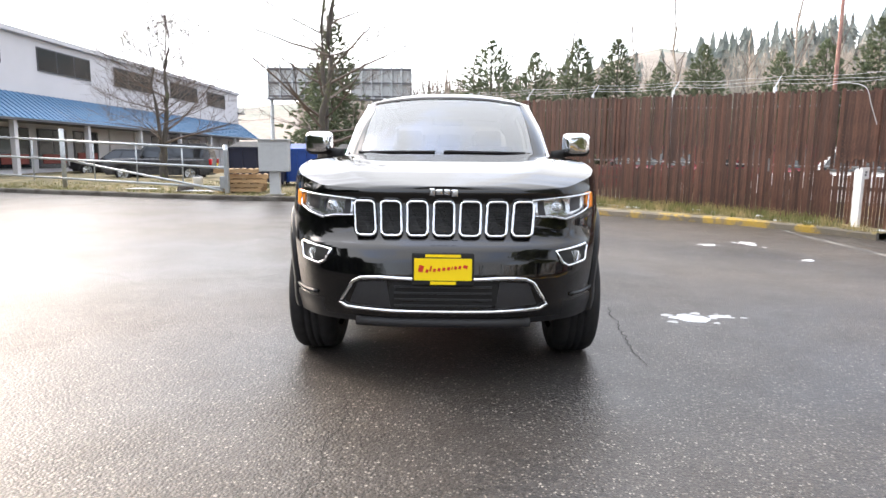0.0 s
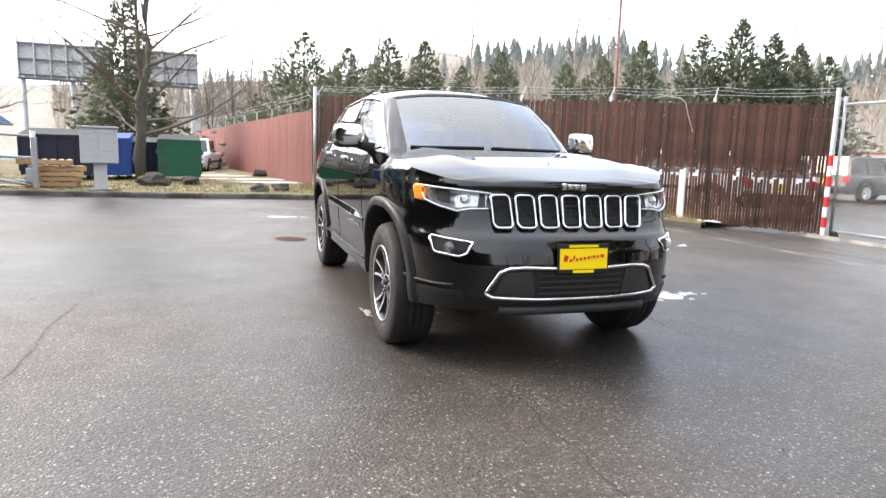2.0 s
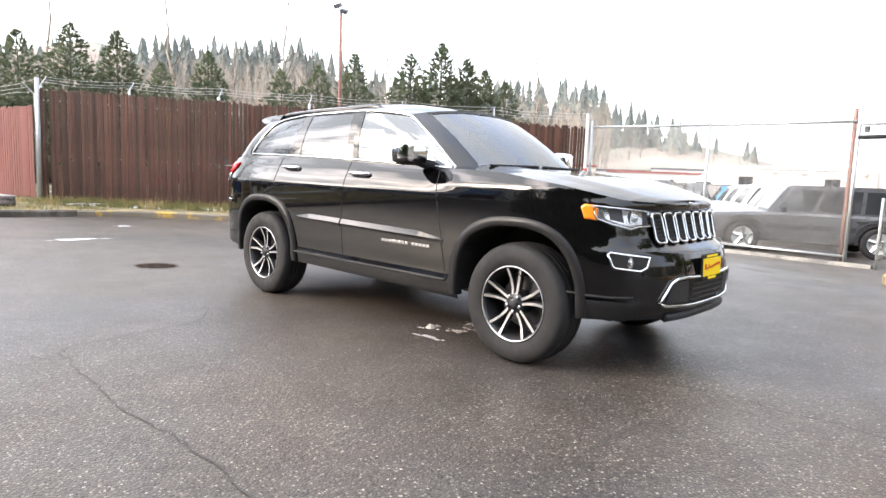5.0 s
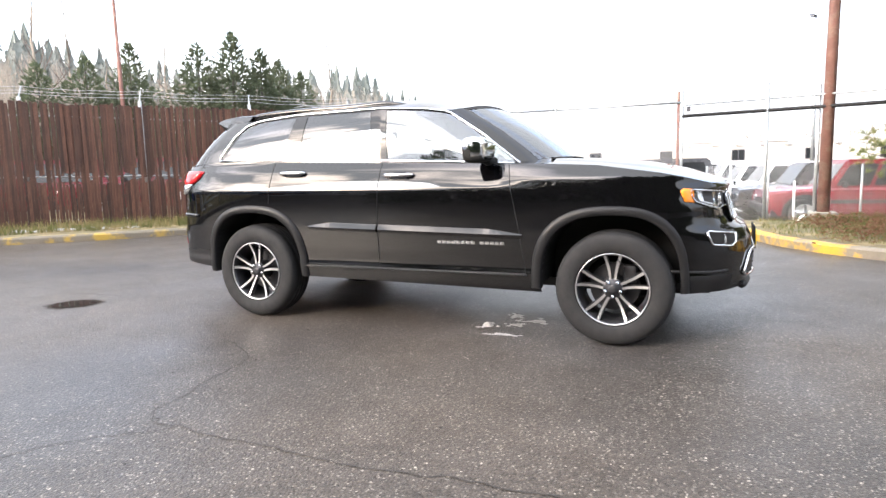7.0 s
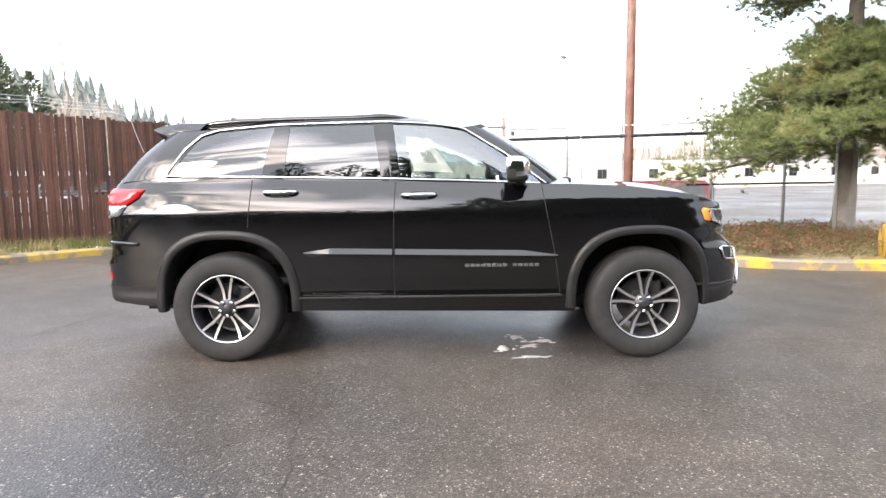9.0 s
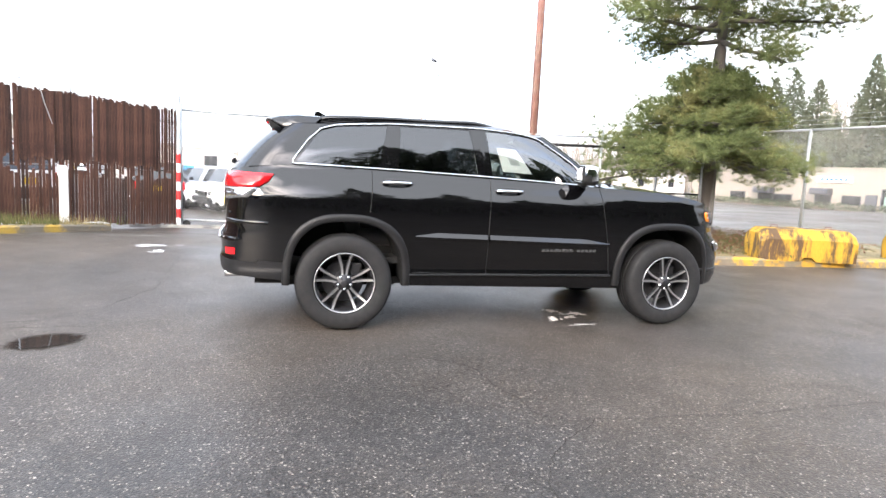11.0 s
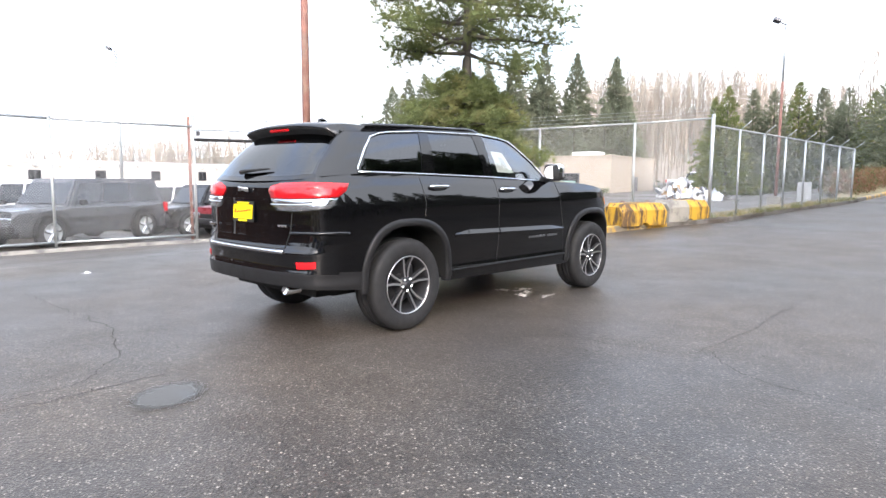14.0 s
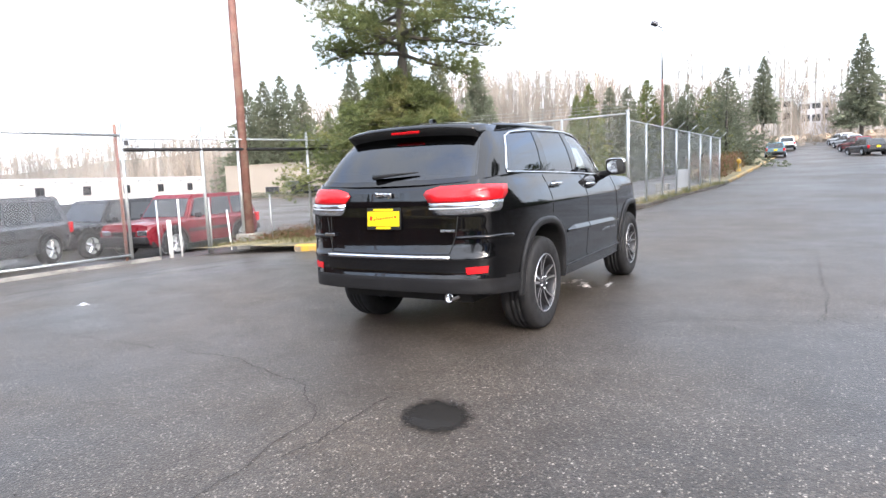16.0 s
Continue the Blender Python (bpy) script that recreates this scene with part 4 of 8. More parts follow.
ARC = float(np.sum(np.linalg.norm(np.diff(LINE, axis=0), axis=1)))
TAN = np.gradient(LINE, axis=0)
TAN /= np.linalg.norm(TAN, axis=1)[:, None]
NRM = np.stack([-TAN[:, 1] * -1, TAN[:, 0] * -1], 1)
NRM[0], NRM[-1] = (0, -1), (0, 1)
IN_F = ((0.22, 0.30, 0.38, 0.45, 0.52, 0.62, 0.70, 0.765, 0.80, 0.85, 0.99, 1.02, 1.045, 1.08), (0.20, 0.10, 0.03, 0.005, 0, 0, 0.015, 0.05, 0.11, 0.145, 0.18, 0.165, 0.155, 0.19))
IN_S = ((0.25, 0.31, 0.36, 0.46, 0.50, 0.60, 0.75, 0.93, 1.05, 1.065, 1.12, 1.20, 1.28), (0.16, 0.06, 0.03, 0.012, 0.022, 0.010, 0, 0, 0, 0.004, 0.024, 0.058, 0.105))
IN_FENDER = ((1.05, 1.12, 1.20, 1.28), (0, 0.006, 0.05, 0.105))
IN_R = ((0.33, 0.38, 0.45, 0.54, 0.58, 0.66, 0.70, 0.735, 0.80, 0.9, 1.0, 1.1, 1.2, 1.24, 1.3), (0.12, 0.05, 0.01, 0, 0.015, 0.012, 0.005, 0.03, 0.045, 0.05, 0.05, 0.045, 0.06, 0.085, 0.11))


def shell(s, z, off=0.0, side=1):
    """The point of the car's lower body at s metres round from the middle of its nose, at height z."""
    i = min(max(s / ARC, 0), 1) * NS
    k = min(int(i), NS - 1)
    t = i - k
    p = LINE[k] * (1 - t) + LINE[k + 1] * t
    n = NRM[k] * (1 - t) + NRM[k + 1] * t
    n = n / np.linalg.norm(n)
    wf, wr = max(0, -n[1]) ** 2, max(0, n[1]) ** 2
    ws = max(0, 1 - wf - wr)
    ins = wf * table(z, *IN_F) + ws * table(z, *IN_S) + wr * table(z, *IN_R)
    ins += ws * 0.035 * smooth01((z - 0.90) / 0.2) * smooth01((-1.5 - p[1]) / 0.5)
    if z > 1.05:
        ins += ws * (table(z, *IN_FENDER) - table(z, *IN_S)) * smooth01((-0.6 - p[1]) / 0.5)
    q = p - n * (ins - off)
    return Vector((side * max(q[0], 0.0 if off <= 0.03 else q[0]), q[1], z))


def arc_at(y, rear=False):
    """Arc length of the side at a given y."""
    ys = LINE[20:-20, 1]
    return float(np.interp(y, ys, np.linspace(20, NS - 20, len(ys)))) / NS * ARC


def arc_x(x, rear=False):
    """Arc length on the nose, or from the nose to a place on the tail, at half width x."""
    part_of = LINE[: 75] if not rear else LINE[-60:][::-1]
    i = float(np.interp(x, part_of[:, 0], np.arange(len(part_of))))
    return (i if not rear else NS - i) / NS * ARC


BELT_Y = (-2.3, -2.1, -1.9, -1.75, -1.35, -0.95, -0.7, 0.4, 1.4, 1.9, 2.2, 2.4)
BELT_Z = (1.058, 1.072, 1.115, 1.145, 1.202, 1.222, 1.226, 1.260, 1.288, 1.296, 1.272, 1.255)
SILL_Y = (-2.3, -1.9, -1.0, 1.0, 1.9, 2.4)
SILL_Z = (0.37, 0.36, 0.335, 0.365, 0.40, 0.44)
ARCHES = ((-1.4575, 0.42, 0.48, 0.472, 0.548), (1.4575, 0.46, 0.425, 0.525, 0.485))
AZ, AB, AB2, AP = 0.40, 0.475, 0.535, 2.6


def arch_value(y, z):
    best = 9.0
    for yc, f, r, _, _ in ARCHES:
        a = f if y < yc else r
        best = min(best, (abs(y - yc) / a) ** AP + (max(0, z - AZ) / AB) ** AP)
    return best


def on_arch(y, z):
    """The nearest place of the wheel arch's edge, outwards from its hub."""
    yc = min(ARCHES, key=lambda a: abs(a[0] - y))[0]
    if z <= AZ:
        a = [q for q in ARCHES if q[0] == yc][0]
        return (yc - a[1] if y < yc else yc + a[2]), z
    v = arch_value(y, z) ** (1 / AP)
    return yc + (y - yc) / v, AZ + (z - AZ) / v


def body_shell(side, nv=44):
    bm = bmesh.new()
    vs = []
    for i in range(NS + 1):
        s = ARC * i / NS
        row = []
        y0 = LINE[i][1]
        zb, zt = table(y0, SILL_Y, SILL_Z), table(y0, BELT_Y, BELT_Z)
        for j in range(nv + 1):
            z = zb + (zt - zb) * j / nv
            p = shell(s, z, 0, side)
            inside = abs(p[0]) > 0.55 and arch_value(p[1], z) < 1
            if inside:
                y2, z2 = on_arch(p[1], z)
                q = shell(arc_at(y2), z2, 0, side)
                p = Vector((q[0], y2, z2))
            row.append((bm.verts.new(p), inside, z))
        vs.append(row)
    for i in range(NS):
        for j in range(nv):
            c = (vs[i][j], vs[i + 1][j], vs[i + 1][j + 1], vs[i][j + 1])
            if all(k[1] for k in c):
                continue
            q = [k[0] for k in c]
            try:
                f = bm.faces.new(q if side > 0 else q[::-1])
            except ValueError:
                continue
            zc = sum(k[2] for k in c) / 4
            y = (q[0].co[1] + q[2].co[1]) / 2
            x = abs(q[0].co[0])
            low = 0.0 if -1.0 < y < 1.0 else 0.455 if -1.9 < y < 1.9 else (0.545 if y > 1.9 else 0.475)
            if y < -2.0 and x < 0.62:
                low = 0.40
            f.material_index = 1 if zc < low else 0
    for v in list(bm.verts):
        if not v.link_faces:
            bm.verts.remove(v)
    bmesh.ops.remove_doubles(bm, verts=bm.verts, dist=0.0005)
    return bm


HOOD_Y = (-2.2, -2.1, -2.0, -1.9, -1.6, -1.2, -0.9, -0.8)
HOOD_Z = (1.06, 1.088, 1.116, 1.143, 1.203, 1.243, 1.258, 1.264)


def hood_mesh():
    bm = bmesh.new()
    rows = []
    for i in range(0, NS):
        y0 = LINE[i][1]
        e = shell(ARC * i / NS, table(y0, BELT_Y, BELT_Z))
        if e[1] > -0.78:
            break
        row = []
        zc = table(e[1], HOOD_Y, HOOD_Z)
        for k in range(25):
            t = -1 + k / 12
            crease = 0.012 * math.exp(-((abs(t) - 0.62) / 0.10) ** 2) * smooth01((e[1] + 2.1) / 0.4)
            row.append(bm.verts.new((e[0] * t, e[1], e[2] + max(0, zc - e[2]) * (1 - abs(t) ** 3) + crease)))
        rows.append(row)
    for a, b in zip(rows, rows[1:]):
        for k in range(24):
            bm.faces.new((a[k], a[k + 1], b[k + 1], b[k]))
    bmesh.ops.remove_doubles(bm, verts=bm.verts, dist=0.0005)
    return bm


LOW = [(0, -1.04, 1.248), (0.35, -1.01, 1.243), (0.62, -0.92, 1.230), (0.74, -0.81, 1.214), (0.795, -0.48, 1.232), (0.81, 0.21, 1.260), (0.812, 0.378, 1.265), (0.812, 1.065, 1.284), (0.806, 1.358, 1.290), (0.785, 1.90, 1.298), (0.715, 2.225, 1.275), (0.45, 2.33, 1.258), (0, 2.36, 1.252)]
UPP = [(0, -0.38, 1.690), (0.30, -0.36, 1.683), (0.56, -0.31, 1.652), (0.635, -0.19, 1.640), (0.665, 0.02, 1.668), (0.682, 0.275, 1.684), (0.683, 0.447, 1.686), (0.675, 1.03, 1.676), (0.668, 1.197, 1.668), (0.638, 1.64, 1.635), (0.588, 1.88, 1.630), (0.35, 1.95, 1.646), (0, 1.97, 1.652)]


def along(pts, s):
    p = [np.array(q) for q in pts]
    p = [p[1] * (-1, 1, 1)] + p + [p[-2] * (-1, 1, 1)]
    k = min(int(s), len(pts) - 2)
    t = s - k
    a, b, c, d = p[k], p[k + 1], p[k + 2], p[k + 3]
    return 0.5 * (2 * b + (c - a) * t + (2 * a - 5 * b + 4 * c - d) * t * t + (3 * b - a - 3 * c + d) * t ** 3)


def house(s, v, off=0.0, side=1):
    """The point of the car's cabin at s along its pillars and v from belt to roof."""
    a, b = along(LOW, s), along(UPP, s)
    p = a + (b - a) * v
    e = 0.02
    s0, s1 = max(0, s - e), min(12, s + e)
    ta = along(LOW, s1) * (1 - v) + along(UPP, s1) * v - along(LOW, s0) * (1 - v) - along(UPP, s0) * v
    n = np.cross(ta, b - a)
    n = n / (np.linalg.norm(n) + 1e-9)
    bulge = 0.022 * math.sin(math.pi * min(max(v, 0), 1))
    p = p + n * (bulge + off)
    return Vector((side * p[0], p[1], p[2]))


def cabin_patch(s0, s1, v0, v1, off, side, nu=10, nv=8, both=False, corner=0.0):
    bm = bmesh.new()

    def at(u, v):
        s, w = lerp(s0, s1, u), lerp(v0, v1, v)
        return house(s, w, off, side)
    grid(bm, at, nu, nv, flip=side < 0)
    return bm


def roof_mesh():
    bm = bmesh.new()
    rows = []
    for i in range(97):
        s = 12 * i / 96
        e = house(s, 1.0)
        row = []
        for k in range(21):
            t = -1 + k / 10
            up = 0.080 * smooth01((e[1] + 0.36) / 0.5) * smooth01((2.05 - e[1]) / 0.35) + 0.006
            row.append(bm.verts.new((e[0] * t, e[1], e[2] + up * (1 - abs(t) ** 2.6) * min(1, abs(e[0]) / 0.4))))
        rows.append(row)
    for a, b in zip(rows, rows[1:]):
        for k in range(20):
            bm.faces.new((a[k], a[k + 1], b[k + 1], b[k]))
    bmesh.ops.remove_doubles(bm, verts=bm.verts, dist=0.0005)
    return bm


def skin(poly, off, thick, side, rings=4, fn=shell):
    """A padded patch over the outline poly, given as (s, z) on the body, raised by off and thick metres deep."""
    pts = []
    n = len(poly)
    for i in range(n):
        a, b = poly[i], poly[(i + 1) % n]
        m = max(1, int(math.hypot(b[0] - a[0], b[1] - a[1]) / 0.03))
        pts += [(lerp(a[0], b[0], k / m), lerp(a[1], b[1], k / m)) for k in range(m)]
    c = (sum(p[0] for p in pts) / len(pts), sum(p[1] for p in pts) / len(pts))
    bm = bmesh.new()
    loops = []
    for r in range(1, rings + 1):
        t = r / rings
        loops.append([bm.verts.new(fn(lerp(c[0], p[0], t), lerp(c[1], p[1], t), off + (thick * 0.25 * (1 - t * t) if thick > 0 else 0), side)) for p in pts])
    mid = bm.verts.new(fn(c[0], c[1], off + max(0, thick) * 0.25, side))
    loops.append([bm.verts.new(fn(p[0], p[1], off - abs(thick), side)) for p in pts])
    m = len(pts)
    for k in range(m):
        bm.faces.new((mid, loops[0][k], loops[0][(k + 1) % m]))
    for a, b in zip(loops, loops[1:]):
        for k in range(m):
            bm.faces.new((a[k], b[k], b[(k + 1) % m], a[(k + 1) % m]))
    bmesh.ops.recalc_face_normals(bm, faces=bm.faces)
    return bm


def edge_bar(poly, off, r, side, closed=True, fn=shell, seg=6):
    pts = []
    n = len(poly)
    for i in range(n if closed else n - 1):
        a, b = poly[i], poly[(i + 1) % n]
        m = max(1, int(math.hypot(b[0] - a[0], b[1] - a[1]) / 0.03))
        pts += [fn(lerp(a[0], b[0], k / m), lerp(a[1], b[1], k / m), off, side) for k in range(m)]
    if not closed:
        pts.append(fn(*poly[-1], off, side))
    return pipe(bmesh.new(), pts, r, seg, closed)


def rounded(x0, z0, x1, z1, r, k=4):
    out = []
    for cx, cz, a0 in ((x1 - r, z0 + r, -90), (x1 - r, z1 - r, 0), (x0 + r, z1 - r, 90), (x0 + r, z0 + r, 180)):
        for i in range(k + 1):
            a = radians(a0 + 90 * i / k)
            out.append((cx + r * math.cos(a), cz + r * math.sin(a)))
    return out


def wheel_thing(parent, x, y, side, zc=0.385, R=0.3875):
    """A tyre on a dark alloy rim with five pairs of bright spokes."""
    w = part("wheel", lathe(bmesh.new(), [(0.09, 0.0), (0.09, 0.07), (0.03, 0.08), (-0.10, 0.09), (-0.10, 0.0)], 20), "pocket", parent, at=pose(x, y, zc, 0, 0, 0 if side > 0 else 180))
    tyre = [(-0.128, 0.245), (-0.135, 0.29), (-0.134, 0.335), (-0.122, 0.366), (-0.095, R - 0.006), (-0.05, R), (-0.045, R - 0.009), (-0.037, R - 0.009), (-0.032, R), (-0.006, R), (-0.004, R - 0.009), (0.004, R - 0.009), (0.006, R), (0.032, R), (0.037, R - 0.009), (0.045, R - 0.009), (0.05, R), (0.095, R - 0.006), (0.114, 0.372), (0.122, 0.366), (0.13, 0.352), (0.1345, 0.335), (0.1375, 0.31), (0.136, 0.285), (0.13, 0.262), (0.122, 0.243), (0.10, 0.238)]
    b = lathe(bmesh.new(), tyre, 72)
    part("tyre", b, "rubber", w, "black rubber tyre with raised sidewall", smooth=True)
    rim = [(0.10, 0.236), (0.124, 0.243), (0.128, 0.240), (0.124, 0.232), (0.10, 0.222), (0.02, 0.212), (-0.09, 0.21), (-0.10, 0.24)]
    part("rim", lathe(bmesh.new(), rim, 64), "pocket", w, "dark grey alloy rim", smooth=True)
    part("rim_lip", lathe(bmesh.new(), [(0.122, 0.2425), (0.1295, 0.2415), (0.1295, 0.2365), (0.122, 0.232)], 64), "machined", w, "thin bright rim lip", smooth=True)
    b = lathe(bmesh.new(), [(-0.02, 0.05), (0.0, 0.05), (0.0, 0.165), (-0.02, 0.165)], 40, close=True)
    part("brake_disc", b, "pocket", w)
    b = boxed((-0.01, 0.10, 0.09), (0.08, 0.09, 0.12), None, 0.02)
    part("caliper", b, "pocket", w)
    for k in range(5):
        a0 = 2 * math.pi * k / 5 + math.pi / 2
        for sgn in (-1, 1):
            b = bmesh.new()
            pr = [(0.045, 0.015), (0.10, 0.021), (0.15, 0.031), (0.20, 0.046), (0.234, 0.057)]
            up, lo = [], []
            for r, o in pr:
                ang = a0 + sgn * o / r * 0.92
                hw = lerp(0.0105, 0.0115, (r - 0.05) / 0.18)
                dx = 0.098 + 0.022 * ((r - 0.05) / 0.18) - 0.012 * math.sin((r - 0.05) / 0.18 * math.pi)
                c, s_ = math.cos(ang), math.sin(ang)
                ring = []
                for oo, dd in ((-hw * 0.8, 0), (hw * 0.8, 0), (hw * 1.25, -0.03), (-hw * 1.25, -0.03)):
                    ring.append(b.verts.new((dx + dd, r * c - oo * s_, r * s_ + oo * c)))
                up.append(ring)
            for q0, q1 in zip(up, up[1:]):
                for e in range(4):
                    f = b.faces.new((q0[e], q0[(e + 1) % 4], q1[(e + 1) % 4], q1[e]))
                    f.material_index = 0 if e == 0 else 1
            b.faces.new(up[0])
            b.faces.new(up[-1][::-1])
            bmesh.ops.recalc_face_normals(b, faces=b.faces)
            part("spoke", b, ("machined", "pocket"), w)
    b = lathe(bmesh.new(), [(0.09, 0.07), (0.098, 0.062), (0.100, 0.034), (0.112, 0.032), (0.116, 0.022), (0.117, 0.0)], 24)
    part("hub_cap", b, "pocket", w, "round grey hub cap", smooth=True)
    for k in range(5):
        a = 2 * math.pi * (k + 0.5) / 5 + math.pi / 2
        b = lathe(bmesh.new(), [(0.095, 0.012), (0.113, 0.012), (0.118, 0.006), (0.118, 0.0)], 6, "X", (0, 0.052 * math.cos(a), 0.052 * math.sin(a)))
        part("lug_nut", b, "chrome", w)
    return w


def plate_thing(parent, m, rear=False):
    """A yellow dealer plate in a black frame; its script and lines as plain strokes."""
    p = part("number_plate", boxed((0, 0, 0), (0.315, 0.012, 0.165), None, 0.008), "black", parent, "yellow dealer plate in a black frame", at=m)
    part("plate_face", boxed((0, -0.0075, 0), (0.292, 0.004, 0.112), None, 0.0), "yellowplate", p)
    part("frame_strip", boxed((0, -0.0075, 0.069), (0.18, 0.003, 0.014)), "yellowplate", p)
    part("frame_strip", boxed((0, -0.0075, -0.069), (0.13, 0.003, 0.016)), "yellowplate", p)
    x = -0.128
    rnd = random.Random(3)
    for w in (0.034, 0.018, 0.012, 0.018, 0.02, 0.02, 0.02, 0.008, 0.018, 0.018, 0.03):
        h = 0.062 if w > 0.033 else (0.05 if w == 0.012 else 0.03)
        part("stroke", boxed((x + w / 2, -0.0105, -0.012 + h / 2 + x * 0.12), (w * 0.72, 0.003, h * 0.55), Euler((0, 0.25, 0)).to_matrix()), "red_ink", p)
        x += w + 0.004
    return p


def main_car():
    car = thing("suv_car", "black four-door sport utility car with chrome trim, parked on wet asphalt", "car")
    body = part("body", body_shell(1), ("paint", "clad"), car, "glossy black paint with dark grey lower cladding", smooth=True)
    for sd, nm in ((-1, "body_half"),):
        part(nm, body_shell(-1), ("paint", "clad"), car, smooth=True)
    part("hood", hood_mesh(), "paint", car, smooth=True)
    part("roof", roof_mesh(), "paint", car, smooth=True)
    # inner floor, bulkheads and wheel liners
    b = bmesh.new()
    box(b, (0, 0.05, 0.36), (1.2, 4.2, 0.06))
    box(b, (0, -1.45, 0.75), (0.9, 1.0, 0.7))
    part("underbody", b, "black", car)
    for sd in (-1, 1):
        for yc, f, r, f2, r2 in ARCHES:
            b = bmesh.new()

            def liner(u, v, yc=yc, f=f, r=r, sd=sd):
                a = math.pi * u
                c, s_ = math.cos(a), math.sin(a)
                y = yc + (r if c > 0 else f) * (abs(c) ** (2 / AP)) * (1 if c > 0 else -1)
                z = AZ + AB * (abs(s_) ** (2 / AP))
                q = shell(arc_at(y), z, -0.004, sd)
                return Vector((lerp(q[0], 0.5 * sd, v), y, z - 0.0))
            grid(b, liner, 32, 4)
            part("wheel_liner", b, "black", car)
            b = bmesh.new()
            box(b, (0.5 * sd, yc, 0.6), (0.02, 0.95, 0.6))
            part("wheel_liner", b, "black", car)
            # arch cladding
            b = bmesh.new()
            rows = []
            for i in range(57):
                a = -0.16 * math.pi + 1.32 * math.pi * i / 56
                low = a < 0 or a > math.pi
                aa = min(max(a, 0), math.pi)
                c, s_ = math.cos(aa), math.sin(aa)
                drop = 0.0 if not low else (abs(a) if a < 0 else a - math.pi) / (0.16 * math.pi) * 0.035
                row = []
                for w, o in ((0.0, -0.05), (0.0, 0.012), (0.12, 0.022), (0.9, 0.018), (1.0, 0.008), (1.0, -0.01)):
                    ry = lerp(r, r2, w) if c > 0 else lerp(f, f2, w)
                    y = yc + ry * (abs(c) ** (2 / AP)) * (1 if c > 0 else -1)
                    z = AZ + lerp(AB, AB2, w) * (abs(s_) ** (2 / AP)) - drop
                    q = shell(arc_at(y), max(z, 0.34), o, sd)
                    row.append(b.verts.new((q[0], y, z)))
                rows.append(row)
            for q0, q1 in zip(rows, rows[1:]):
                for k in range(5):
                    b.faces.new((q0[k], q0[k + 1], q1[k + 1], q1[k]))
            bmesh.ops.recalc_face_normals(b, faces=b.faces)
            part("arch_trim", b, "clad", car, "dark grey wheel arch moulding", smooth=True)
            wheel_thing(car, 0.795 * sd, yc, sd)
    # shoulder ledges
    for sd in (-1, 1):
        b = bmesh.new()

        def ledge(u, v, sd=sd):
            y = lerp(-0.95, 2.2, u)
            q = shell(arc_at(y), table(y, BELT_Y, BELT_Z), 0, sd)
            return Vector((q[0] - sd * 0.13 * v, y, q[2] - 0.002 * v))
        grid(b, ledge, 40, 2, flip=sd > 0)
        part("shoulder", b, "paint", car, smooth=True)
    # cabin: pillars and panes
    for sd in (-1, 1):
        for s0, s1, v0, v1, mat, nm in ((2.0, 3.0, -0.06, 1.0, "paint", "pillar"), (5.05, 5.95, -0.04, 1.0, "paint", "pillar"), (6.95, 7.42, -0.04, 1.0, "paint", "pillar"), (8.92, 10.1, -0.06, 1.0, "paint", "pillar"), (2.95, 9.0, 0.93, 1.0, "paint", "roof_rim"), (2.95, 9.0, -0.05, 0.045, "paint", "belt")):
            part(nm, cabin_patch(s0, s1, v0, v1, 0.0, sd, 16 if s1 - s0 > 2 else 8, 8), mat, car, smooth=True)
        for s0, s1, mat, nm in ((3.0, 5.05, "glass", "front_window"), (5.95, 6.95, "tint", "rear_window"), (7.42, 8.92, "tint", "quarter_window")):
            o = part(nm, cabin_patch(s0, s1, 0.04, 0.935, -0.004, sd), mat, car, "clear door glass" if mat == "glass" else "dark tinted privacy glass", smooth=True)
            o.visible_shadow = False
        loop = [(3.02, 0.02)] + [(lerp(3.0, 8.95, k / 24), 0.02) for k in range(1, 25)] + [(8.98, 0.10), (8.99, 0.55), (8.93, 0.86), (8.72, 0.955)] + [(lerp(8.5, 3.2, k / 24), 0.965) for k in range(25)] + [(3.03, 0.93), (3.0, 0.5)]
        b = pipe(bmesh.new(), [house(s, v, 0.004, sd) for s, v in loop], 0.008, 6, True)
        part("window_trim", b, "chrome", car, "bright chrome window surround", smooth=True)
        # mirror
        mb = bmesh.new()
        c = Vector((0.985 * sd, -0.565, 1.325))
        pts = []
        for u, gx, gz in ((-0.080, 0.55, 0.50), (-0.072, 0.78, 0.76), (-0.045, 0.94, 0.93), (0.0, 1.0, 1.0), (0.045, 1.0, 1.0), (0.062, 0.95, 0.94)):
            ring = []
            for k in range(24):
                a = 2 * math.pi * k / 24
                ca, sa = math.cos(a), math.sin(a)
                ring.append(mb.verts.new(c + Vector((sd * 0.108 * gx * abs(ca) ** 0.45 * math.copysign(1, ca), u + 0.02 * ca, 0.088 * gz * abs(sa) ** 0.45 * math.copysign(1, sa)))))
            pts.append(ring)
        for q0, q1 in zip(pts, pts[1:]):
            for k in range(24):
                f = mb.faces.new((q0[k], q0[(k + 1) % 24], q1[(k + 1) % 24], q1[k]))
                f.material_index = 1 if q0[k].co[2] < c[2] - 0.045 and q1[k].co[2] < c[2] - 0.045 else 0
        mb.faces.new(pts[0][::-1])
        f = mb.faces.new(pts[-1])
        f.material_index = 1
        bmesh.ops.recalc_face_normals(mb, faces=mb.faces)
        mo = part("mirror", mb, ("chrome", "black"), car, "chrome capped door mirror", smooth=True)
        mb = bmesh.new()
        lathe(mb, [(0.0, 0.0), (0.0, 0.058)], 20, "Y", (0, 0, 0))
